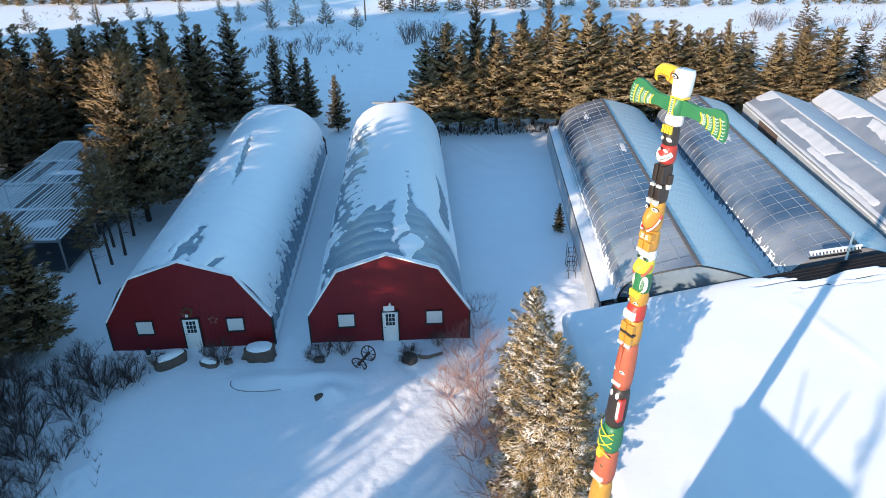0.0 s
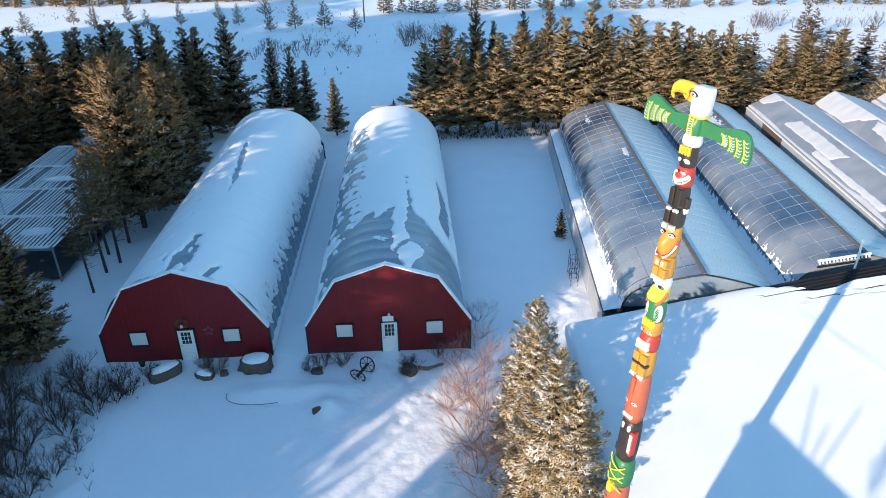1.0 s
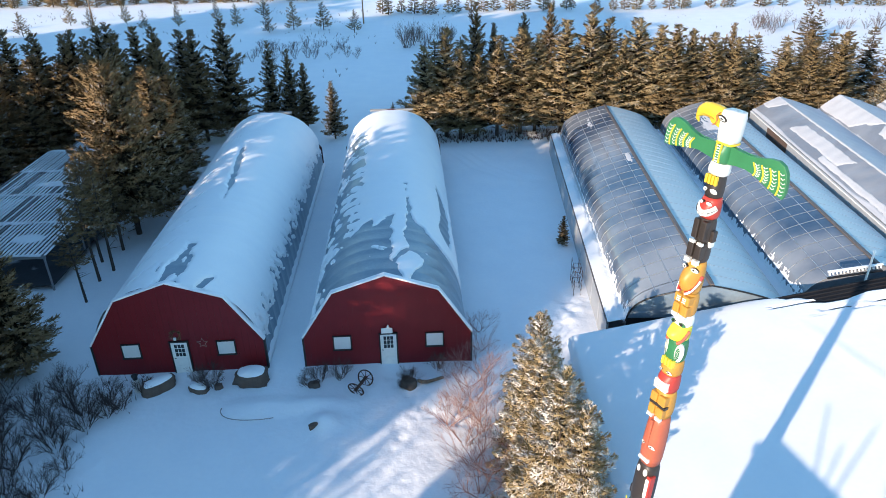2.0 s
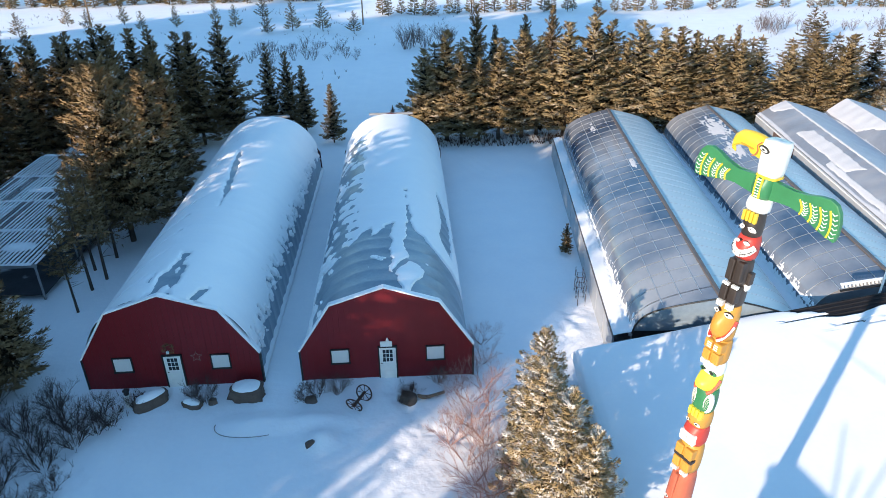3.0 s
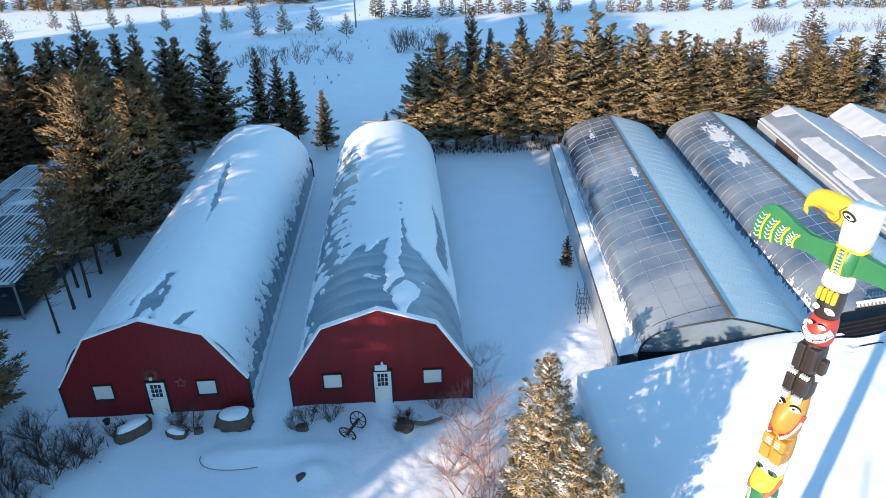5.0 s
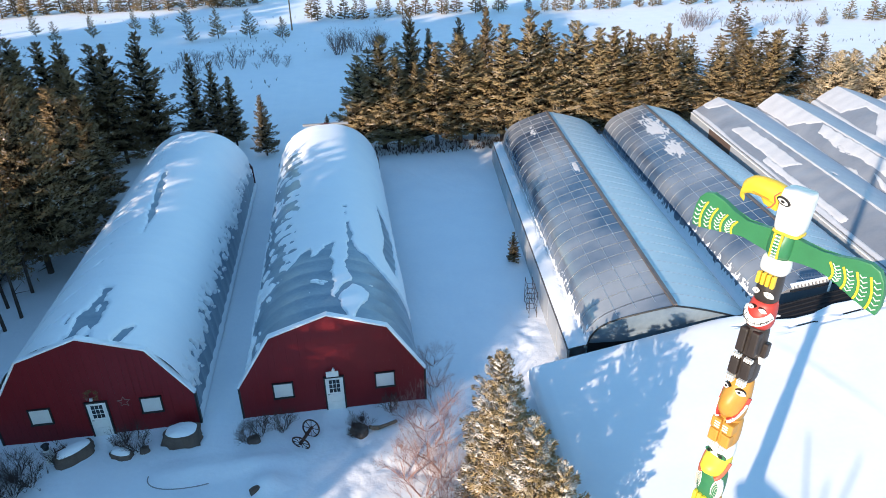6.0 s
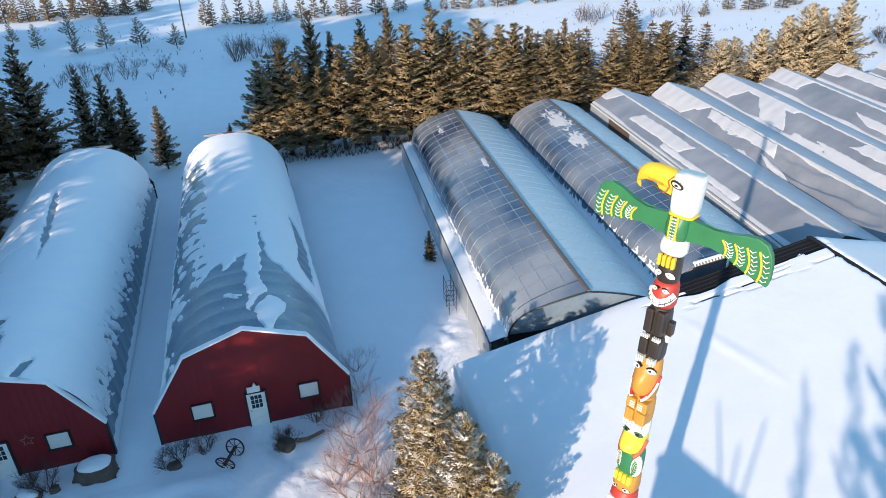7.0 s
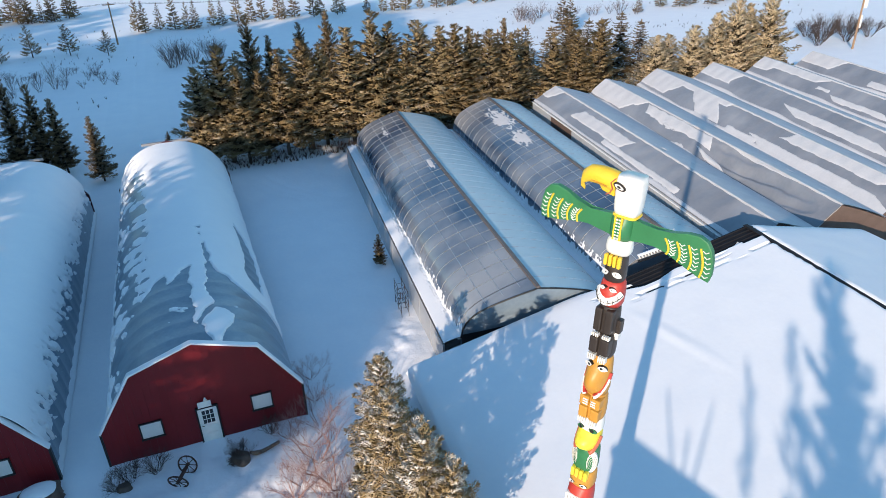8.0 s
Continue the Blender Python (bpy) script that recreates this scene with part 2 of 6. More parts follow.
rp = random.Random(3)
PRINTS = []
for (ax, ay), (bx, by), k in (((0.2, -1.2), (1.0, -2.6), 5), ((1.0, -2.6), (2.2, -4.4), 6), ((2.2, -4.4), (4.2, -5.4), 6), ((1.6, -3.2), (0.2, -7.0), 9), ((7.4, -0.6), (10.8, 4.6), 14)):
    for i in range(k):
        f, sw = i / k, 0.16 if i % 2 else -0.16
        PRINTS.append((ax + (bx - ax) * f + sw + rp.uniform(-0.08, 0.08), ay + (by - ay) * f + sw * 0.5 + rp.uniform(-0.1, 0.1)))


def ground_height(x, y):
    z = 0.22 * (fbm(x, y, 11, 0.09) - 0.5) + 0.10 * (fbm(x, y, 21, 0.6) - 0.5)
    z = z + 0.03 * (fbm(x, y, 31, 2.2, 2) - 0.5)
    z = z + 0.30 * np.exp(-(((x + 3.4) / 1.3) ** 2 + ((y + 3.2) / 0.6) ** 2)) + 0.42 * np.exp(-(((x + 3.0) / 0.75) ** 2 + ((y + 4.55) / 0.6) ** 2))
    z = z + 0.30 * np.clip(bump_at(x, y, -6.2, -3.2, 2.6, 1.0, 0), 0, 1)
    z = z + 0.35 * np.clip(bump_at(x, y, 10.8, 3.2, 2.0, 3.0, -8), 0, 1)
    rough_l = np.clip((-13.0 - x - 0.35 * (y + 4)) / 2.5, 0, 1) * np.clip((4 - y) / 6, 0, 1)
    z = z + rough_l * 0.35 * (fbm(x, y, 41, 0.8) - 0.3)
    z = z - 0.05 * trail(x, y, [(0.1, -0.8), (0.6, -2.2), (1.7, -3.7), (2.6, -4.6), (5.0, -5.6)], 0.32) * (0.4 + 1.2 * vnoise(x, y, 51, 2.4))
    z = z - 0.03 * trail(x, y, [(0.3, -3.9), (0.6, -6.0), (-0.4, -8.5), (-1.2, -11.5)], 0.30) * (0.4 + 1.2 * vnoise(x, y, 52, 2.4))
    z = z - 0.15 * trail(x, y, [(7.0, -1.0), (9.5, 2.0), (11.0, 4.4), (10.8, 7.0)], 0.6) * (0.3 + 1.2 * vnoise(x, y, 53, 2.2))
    for off in (0.0, 0.9, 2.0):
        z = z - 0.06 * trail(x, y, [(5.6 + off, 34), (7.2 + off, 30.0), (9.6 + off, 27.0), (12.5 + off, 25.6)], 0.22)
    for off in (0.0, 1.6):
        z = z - 0.05 * trail(x, y, [(-4.0 + off, 120), (-2.0 + off, 90), (0.5 + off, 60), (-1.0 + off, 45)], 0.5)
    # footprints: scattered small dents along the trodden parts
    prints = np.clip(vnoise(x, y, 55, 3.1) - 0.62, 0, 1) * 2.2
    walked = np.maximum(trail(x, y, [(0.2, -1.0), (1.0, -3.0), (2.0, -5.0), (1.0, -9.0), (-1.0, -12.0)], 1.0), trail(x, y, [(2.0, -5.0), (5.0, -3.0), (8.0, 0.5), (10.6, 4.5)], 0.8))
    z = z - 0.04 * walked * prints
    for fx, fy in PRINTS:
        z = z - 0.055 * np.exp(-(((x - fx) / 0.11) ** 2 + ((y - fy) / 0.15) ** 2))
    clods = np.clip(vnoise(x, y, 57, 2.3) - 0.70, 0, 1) * np.clip(fbm(x, y, 58, 0.25, 2) - 0.45, 0, 1) * 3.0
    z = z + 0.12 * clods * (np.abs(x + 2) < 14) * (y < -1.5)
    field = np.clip((y - 60) / 30, 0, 1)
    return z + field * (0.9 * (fbm(x, y, 61, 0.05, 3) - 0.5))


gx, gy = spread(-32, 34, 0.4, 2600, (-15, 12.5, 0.13)), spread(-24, 42, 0.4, 2600, (-13, 6, 0.13))
X, Y = np.meshgrid(gx, gy, indexing="ij")
ground = tagged(new("ground", grid_mesh("ground", np.stack([X, Y, ground_height(X, Y)], 2), M_SNOW)),
                "wide snow-covered ground with drifts and trodden trails", "snow ground", kind="structure")


# ---- the two red-fronted hoop barns ----
BARN_HALF, BARN_TOP, BARN_LEN = 4.42, 5.22, 31.0


def hoop(u, a=BARN_HALF, h=BARN_TOP, n=2.3):
    s, c = np.sin(u * np.pi / 2), np.cos(u * np.pi / 2)
    return a * np.sign(s) * np.abs(s) ** (2 / n), h * np.abs(c) ** (2 / n)


def hoop_sheet(name, offset, material, nu=110, nv=240, u0=-0.995, u1=0.995, y0=0.12, y1=BARN_LEN):
    """A sheet over the hoops; offset(u, y) lifts it off the hoop line along the normal."""
    u, y = np.linspace(u0, u1, nu), np.r_[np.arange(y0, 9, 9.0 / nv), np.arange(9, 17, 18.0 / nv), np.linspace(17, y1, nv // 4)]
    U, V = np.meshgrid(u, y, indexing="ij")
    x, z = hoop(U)
    x2, z2 = hoop(np.clip(U + 0.004, -1, 1))
    x1, z1 = hoop(np.clip(U - 0.004, -1, 1))
    tx, tz = x2 - x1, z2 - z1
    ln = np.hypot(tx, tz) + 1e-9
    nx, nz = -tz / ln, tx / ln
    o = offset(U, V)
    return grid_mesh(name, np.stack([x + nx * o, V, np.maximum(z + nz * o, -0.1)], 2), material)


def film_sag(u, y):
    bay = (y / 1.22) % 1.0
    return -0.055 * np.sin(np.pi * bay) * (0.4 + 0.6 * np.abs(u)) + 0.05 * (fbm(u * 5, y, 71, 0.8, 3) - 0.5)


def within(u, y, corners):
    """How far inside a torn area each place lies, in metres along the cover; below 0 outside."""
    c = [(q * 6.6, r) for q, r in corners]
    x = u * 6.6
    best, odd = np.full(u.shape, 1e9), np.zeros(u.shape, bool)
    for (ax, ay), (bx, by) in zip(c, c[1:] + c[:1]):
        k = np.clip(((x - ax) * (bx - ax) + (y - ay) * (by - ay)) / ((bx - ax) ** 2 + (by - ay) ** 2), 0, 1)
        best = np.minimum(best, np.hypot(x - ax - k * (bx - ax), y - ay - k * (by - ay)))
        if ay != by:
            odd ^= ((ay > y) != (by > y)) & (x < (bx - ax) * (y - ay) / (by - ay) + ax)
    return np.where(odd, best, -best)


def torn(u, y, areas, seed):
    """The deepest of several torn areas, with a ragged edge."""
    d = np.full(u.shape, -9.0)
    for q in areas:
        d = np.maximum(d, within(u, y, q))
    rough = fbm(u * 6.6, y, seed, 1.3, 4) - 0.5
    return d + 0.34 * rough + 0.10 * (fbm(u * 6.6, y, seed + 5, 6.0, 2) - 0.5)


TORN_LEFT = [[(-0.095, 0.0), (-0.075, 1.2), (-0.065, 2.3), (-0.03, 3.5), (-0.01, 5.1), (0.028, 5.0), (0.018, 3.9), (-0.004, 3.1), (-0.010, 2.0), (-0.008, 0.0)],
             [(0.010, 0.5), (0.012, 2.0), (0.024, 3.7), (0.040, 3.4), (0.036, 1.5), (0.040, 0.4)], [(-0.150, 1.9), (-0.120, 2.7), (-0.112, 1.8)],
             [(0.165, 0.0), (0.19, 0.9), (0.255, 1.6), (0.250, 1.1), (0.215, 0.3)],
             [(-0.066, 21.8), (-0.038, 18.2), (0.012, 13.6), (0.032, 11.2), (0.038, 14.0), (0.006, 18.4), (-0.042, 21.8)]]


def snow_left(u, y):
    """Barn with a nearly whole cover: bare tears near the front, a long slit beside the crown, a ragged foot."""
    n = fbm(u * 7, y, 81, 0.9, 4) - 0.5
    n2 = fbm(u * 9, y, 86, 1.8, 4) - 0.5
    t = 0.12 + 0.04 * n
    foot = 0.65 + 0.06 * np.clip(np.abs(y - 13) / 14, 0, 1)
    drip = fbm(u * 6, y, 76, 3.6, 3) - 0.5
    t = t - np.clip((u - foot) * 1.5 + 0.6 * drip * (u > 0.55), 0, 0.22)
    t = t + 0.20 * np.clip((u - 0.95) * 22, 0, 1)
    ph = (y - 9.0 * (u + 0.75)) / 2.44
    ribs = np.clip(np.cos(2 * np.pi * ph) - 0.93 + 0.25 * n2, 0, 1) * 3.0 * np.clip((-0.06 - u) * 8, 0, 1) * (0.4 + vnoise(u, ph, 78, 1.0))
    t = np.minimum(t - ribs, -0.8 * torn(u, y, TORN_LEFT, 401))
    return np.clip(4 * t, -0.12, 0.075) + np.clip(t, 0, 0.2) * 0.4 - 0.3 * film_sag(u, y)


def band(v, lo, hi, soft):
    """Positive between lo and hi, reaching 1 a distance soft inside either edge."""
    return np.minimum((v - lo) / soft, (hi - v) / soft)


TORN_RIGHT = [[(-0.50, -0.5), (-0.52, 3.0), (-0.36, 5.4), (-0.27, 6.2), (-0.20, 6.9), (-0.10, 7.7), (-0.092, 6.7), (-0.04, 7.0), (0.0, 7.9), (0.034, 8.1), (0.028, 2.2), (0.056, 1.8), (0.10, 0.8), (0.115, -0.5)],
              [(0.135, -0.5), (0.200, 1.2), (0.292, 2.8), (0.165, 3.4), (0.150, 3.8), (0.115, 5.6), (0.130, 6.5), (0.150, 8.8), (0.140, 11.0), (0.165, 11.1), (0.182, 9.0), (0.22, 7.4), (0.30, 7.0), (0.36, 6.1), (0.47, 5.6), (0.63, 5.4), (0.97, 4.5), (0.97, -0.5)],
              [(0.500, 15.9), (0.56, 15.3), (0.63, 14.0), (0.71, 12.0), (0.67, 9.0), (0.64, 6.8), (0.50, 7.8), (0.470, 8.8), (0.545, 11.0), (0.52, 13.0)],
              [(0.04, 2.3), (0.155, 3.9), (0.165, 3.6), (0.05, 2.0)], [(0.130, 12.0), (0.140, 12.6), (0.155, 11.9)], [(0.115, 13.3), (0.155, 13.5), (0.150, 13.1)]]


def snow_right(u, y):
    """Barn with a thin, slipping cover: bare sheets in front, tears beside the crown, a tongue of snow along it."""
    n = fbm(u * 7, y, 91, 0.55, 4) - 0.5
    n2 = fbm(u * 9, y, 96, 1.5, 4) - 0.5
    t = 0.055 + 0.03 * n
    bare = torn(u, y, TORN_RIGHT, 411)
    flakes = np.clip(1 - np.abs(y - 3.4) / 2.2, 0, 1) * np.clip(1 - np.abs(u - 0.1) / 0.55, 0, 1)
    bare = np.minimum(bare, 0.62 - 0.35 * flakes - 1.1 * (fbm(u * 8 + 0.5 * y, y, 97, 1.1, 4) - 0.35))
    left = np.clip((-0.15 - u) * 4.0, 0, 1) * np.clip((31 - y) / 8, 0.3, 1)
    bay = (y / 1.22 + 1.6 * u) % 1.0
    t = t - left * (0.105 + 0.055 * np.sin(2 * np.pi * bay) + 0.30 * n + 0.34 * n2)
    foot = np.clip((u - 0.76 + 0.06 * n) * 1.2 + 0.25 * n2, 0, 0.2)
    t = np.minimum(t - foot, -0.8 * bare)
    return np.clip(4 * t, -0.16, 0.05) + np.clip(t, 0, 0.1) * 0.4 - 0.3 * film_sag(u, y)


GAMBREL = [(-4.54, -0.15), (4.54, -0.15), (4.47, 1.9), (2.74, 4.57), (0.0, 5.5), (-2.74, 4.57), (-4.47, 1.9)]


def gambrel_top(x):
    x = abs(x)
    if x < 2.74:
        return 5.5 - (5.5 - 4.57) * x / 2.74
    if x < 4.47:
        return 4.57 - (4.57 - 1.9) * (x - 2.74) / (4.47 - 2.74)
    return 1.9


def framed_window(parent, x, z, w, h):
    fr = Shape()
    t = 0.06
    fr.box(-w / 2 - t, w / 2 + t, -0.10, -0.02, h / 2, h / 2 + t).box(-w / 2 - t, w / 2 + t, -0.10, -0.02, -h / 2 - t, -h / 2)
    fr.box(-w / 2 - t, -w / 2, -0.098, -0.02, -h / 2, h / 2).box(w / 2, w / 2 + t, -0.098, -0.02, -h / 2, h / 2)
    win = part("window", Shape().box(-w / 2, w / 2, -0.06, -0.02, -h / 2, h / 2).mesh("window", M_BLIND), parent, "white boarded window", pose(x, 0, z))
    part("window_frame", fr.mesh("window_frame", M_BLACK), win, "black window frame")
    part("window_sill", Shape().box(-w / 2 - 0.08, w / 2 + 0.08, -0.15, -0.06, -h / 2 - 0.055, -h / 2 - 0.005).mesh("window_sill", M_BLACK), win, "dark sill")


def lit_door(parent, x, h=1.98, w=0.86):
    door = part("door", Shape().box(-w / 2, w / 2, -0.09, -0.03, 0, h).mesh("door", M_WHITE), parent, "white door with nine small panes", pose(x, 0, -0.03))
    fr = Shape().box(-w / 2 - 0.07, -w / 2, -0.11, -0.02, 0, h).box(w / 2, w / 2 + 0.07, -0.11, -0.02, 0, h).box(-w / 2 - 0.07, w / 2 + 0.07, -0.115, -0.02, h, h + 0.08)
    part("door_frame", fr.mesh("door_frame", M_BLACK), door)
    me = Shape().box(-0.075, 0.075, -0.102, -0.088, -0.11, 0.11).mesh("pane", M_PANE)
    for i in range(3):
        for j in range(3):
            part("pane", me, door, "", pose((i - 1) * 0.18, 0, 1.22 + j * 0.26))
    part("handle", Shape().tube((-0.34, -0.13, 1.0), (-0.26, -0.13, 1.0), 0.015).tube((-0.34, -0.13, 1.0), (-0.34, -0.08, 1.0), 0.015).mesh("handle", M_BLACK), door, "dark door handle")
    part("panel", Shape().box(-0.30, 0.30, -0.098, -0.088, 0.14, 0.52).box(-0.30, 0.30, -0.098, -0.088, 0.60, 0.98).mesh("panel", M_WHITE), door)
    return door


def hoop_barn(cx, cy, cover, label, openings):
    barn = thing("hoop_barn", (cx, cy, 0), 0, label, "barn", "red-fronted barns")
    part("film", hoop_sheet("film", film_sag, M_FILM, nu=80, nv=120), barn, "grey translucent film over hoops")
    part("snow_cover", hoop_sheet("snow_cover", cover, M_ROOFSNOW, nu=280, nv=230), barn, "slipping snow on the film")
    # end walls
    back = [(x * 0.985, z - 0.06) for x, z in GAMBREL]
    part("back_wall", Shape().prism(back, BARN_LEN - 0.05, BARN_LEN + 0.08).mesh("back_wall", M_DKRED), barn)
    part("back_cap", Shape().box(-1.95, 1.95, BARN_LEN + 0.1, BARN_LEN + 0.28, 5.16, 5.34).mesh("back_cap", M_LATH), barn, "grey board across the back gable")
    part("gable_wall", Shape().prism(GAMBREL, 0.0, 0.10).mesh("gable_wall", M_RED), barn, "dark red sheet-metal front")
    # upright siding panels with a raised seam
    w = 0.302
    k = 0
    x = -4.46
    while x < 4.40:
        xa, xb = x + 0.005, min(x + w - 0.005, 4.46)
        zs = [gambrel_top(xa) - 0.02, gambrel_top(xb) - 0.02]
        s = Shape()
        o = [(xa, -0.14), (xb, -0.14), (xb, zs[1])] + ([(0.0, 5.48)] if xa < 0 < xb else []) + ([(s_ * 2.74, 4.55) for s_ in (1, -1) if xa < s_ * 2.74 < xb]) + [(xa, zs[0])]
        s.prism(o, -0.014, 0.002)
        part("siding_panel", s.mesh("siding_panel", M_RED), barn)
        x += w
        k += 1
    # white verge with snow, dark corner trims
    pts = [GAMBREL[i] for i in (2, 3, 4, 5, 6)]
    for (xa, za), (xb, zb) in zip(pts, pts[1:]):
        d = Vector((xb - xa, 0, zb - za))
        nrm = Vector((d.z, 0, -d.x)).normalized()
        nrm = nrm if nrm.z > 0 else -nrm
        a, b = Vector((xa, 0, za)) - d.normalized() * 0.03, Vector((xb, 0, zb)) + d.normalized() * 0.03
        s = Shape()
        p = [a + Vector((0, -0.09, 0)), b + Vector((0, -0.09, 0)), b + Vector((0, 0.22, 0)), a + Vector((0, 0.22, 0))]
        p += [q + nrm * 0.10 for q in p]
        s.add(p, [(3, 2, 1, 0), (4, 5, 6, 7), (0, 1, 5, 4), (1, 2, 6, 5), (2, 3, 7, 6), (3, 0, 4, 7)])
        part("verge", bevelled(s, "verge", M_ROOFSNOW, 0.03), barn, "snow-topped white verge board")
    for sx in (-1, 1):
        part("corner_trim", Shape().box(sx * 4.50 - 0.05, sx * 4.50 + 0.05, -0.05, 0.16, -0.15, 1.9).mesh("corner_trim", M_BLACK), barn)
    for kind, px in openings:
        if kind == "door":
            lit_door(barn, px)
        else:
            framed_window(barn, px, 1.50, 0.88, 0.80)
    # base drift of snow along both long sides
    return barn


hoop_barn(-11.05, 0.05, snow_left, "long hoop barn with dark red front, arched roof under snow", (("door", 0.05), ("window", -2.48), ("window", 2.48)))
hoop_barn(0.0, 0.0, snow_right, "long hoop barn with red metal front and patchy snow roof", (("door", 0.03), ("window", -2.43), ("window", 2.51)))
sign = tagged(new("door_sign", bevelled(Shape().box(-0.30, 0.30, -0.16, -0.12, 2.06, 2.38), "door_sign", M_WHITE)), "blank white board fixed above the barn door", "sign")
sign.location = (-0.02, 0, 0)
lamp = thing("wall_lamp", (0.05, -0.13, 2.5), 0, "small white lamp above the door sign", "wall lamp")
part("bracket", Shape().tube((0, 0.12, 0), (0, 0, 0.04), 0.025).mesh("bracket", M_WHITE), lamp)
part("shade", Shape().tube((0, -0.01, 0.07), (0, -0.03, -0.06), 0.03, 0.09, 10).mesh("shade", M_WHITE), lamp)


# ---- glazed and film greenhouses ----
GREEN = thing("greenhouse_range", (16.3, 0, 0), -5.85)
G0 = GREEN.matrix_basis.copy()
bpy.data.objects.remove(GREEN)


def shoulder(u, w, z0, z1):
    """Half a roof from the gutter (u=0) to the ridge (u=1): a rounded shoulder, then a straight pitch. Distance from the ridge, and height."""
    ks = np.array([0.0, 0.05, 0.11, 0.18, 0.27, 0.38, 0.54, 0.70, 0.85, 1.0])
    xs = np.array([1.0, 0.985, 0.94, 0.875, 0.78, 0.665, 0.50, 0.33, 0.165, 0.0])
    zs = np.array([0.0, 0.17, 0.33, 0.46, 0.575, 0.67, 0.775, 0.865, 0.94, 1.0])
    return np.interp(u, ks, xs) * w, z0 + (z1 - z0) * np.interp(u, ks, zs)


def curve_left(u, w, z0, z1):
    x, z = shoulder(u, w, z0, z1)
    return -x, z


def glazed_house(name_label, lx, y0, y1, w_left, w_right, z_gl, z_gr, z_ridge, wall, skew, seed, frost):
    g = new("greenhouse")
    g.matrix_basis = G0 @ Matrix.Translation((lx, 0, 0))
    tagged(g, name_label, "greenhouse", "greenhouses")
    bays = int(round((y1 - y0) / 1.2))
    step = (y1 - y0) / bays
    nu = 19
    u = np.linspace(0, 1, nu)
    cx, cz = curve_left(u, w_left, z_gl, z_ridge)
    pane = grid_mesh("glazing_panel", np.stack([np.stack([cx, np.full(nu, yy), cz], 1) for yy in (0.025, step - 0.025)], 1)[:, ::-1], M_GLAZE)
    rib = Shape()
    for k in range(nu - 1):
        rib.tube((cx[k], 0, cz[k] + 0.010), (cx[k + 1], 0, cz[k + 1] + 0.010), 0.014, n=4, caps=False)
    rib = rib.mesh("glazing_bar", M_ALU)
    dx = w_right
    v = np.linspace(0, 1, 9)
    rx, rz = shoulder(1 - v, dx, z_gr, z_ridge)
    slab = grid_mesh("roof_panel", np.stack([np.stack([rx, np.full(9, yy), rz + 0.02], 1) for yy in (0.012, step - 0.012)], 1), M_PALE)
    seam = Shape()
    for k in range(8):
        seam.add([(rx[k], -0.025, rz[k] + 0.01), (rx[k + 1], -0.025, rz[k + 1] + 0.01), (rx[k + 1], 0.025, rz[k + 1] + 0.01), (rx[k], 0.025, rz[k] + 0.01), (rx[k], 0, rz[k] + 0.034), (rx[k + 1], 0, rz[k + 1] + 0.034)],
                 [(0, 1, 5, 4), (2, 3, 4, 5)])
    seam = seam.mesh("panel_seam", M_WALLPOLY)
    for b in range(bays):
        yy = y0 + b * step
        if b == 0 and skew:
            P = np.stack([np.stack([cx, np.full(nu, 0.0) + (1 - u) ** 1.5 * skew, cz], 1), np.stack([cx, np.full(nu, max(step, skew) - 0.02), cz], 1)], 1)[:, ::-1]
            part("glazing_panel", grid_mesh("glazing_panel", P, M_GLAZE), g, "", pose(0, yy, 0))
        else:
            part("glazing_panel", pane, g, "", pose(0, yy, 0))
        if not (b <= 1 and skew):
            part("glazing_bar", rib, g, "", pose(0, yy, 0))
        part("roof_panel", slab, g, "", pose(0, yy, 0))
        part("panel_seam", seam, g, "", pose(0, yy, 0))
    for k in (7, 11, 15):
        part("purlin", Shape().tube((cx[k], y0 + skew, cz[k] + 0.02), (cx[k], y1, cz[k] + 0.01), 0.014, n=4).mesh("purlin", M_ALU), g)
    part("ridge_vent", bevelled(Shape().box(-0.09, 0.13, y0, y1, z_ridge - 0.02, z_ridge + 0.10), "ridge_vent", M_RIDGE, 0.03), g, "weathered brown ridge vent")
    part("gutter", bevelled(Shape().box(-w_left - 0.16, -w_left + 0.03, y0 + skew, y1, z_gl - 0.16, z_gl - 0.02), "gutter", M_ALU, 0.02), g)
    # end walls: front and back, following the roof line
    line = [(float(a), float(c) - 0.05) for a, c in zip(cx, cz)] + [(float(a), float(c) - 0.05) for a, c in zip(rx, rz)]
    foot = [(dx, -0.1), (float(cx[0]), -0.1)]
    out = (line + foot)[::-1]
    if skew:
        n = len(out)
        pv = [(a, y0 + 0.1 + (skew * (1 - min(1.0, max(0.0, (a + w_left) / w_left))) ** 1.5 if a < 0 else 0), c) for a, c in out]
        part("end_wall", mesh_of("end_wall", pv, [tuple(range(n))], M_FILM), g, "grey end wall")
        edge = Shape()
        for k in range(nu - 1):
            ya, yb = y0 + skew * (1 - u[k]) ** 1.5, y0 + skew * (1 - u[k + 1]) ** 1.5
            edge.tube((cx[k], ya, cz[k]), (cx[k + 1], yb, cz[k + 1]), 0.05, n=5, caps=False)
        for k in range(8):
            edge.tube((rx[k], y0, rz[k]), (rx[k + 1], y0, rz[k + 1]), 0.05, n=5, caps=False)
        # black strip stands in for the dark gap between greenhouse and hall
        gap_top = [(a_, min(2.22 + 0.19 * (a_ + w_left), float(np.interp(a_, np.r_[cx, rx], np.r_[cz, rz])) - 0.07)) for a_ in np.linspace(-w_left + 0.05, dx - 0.05, 24)]
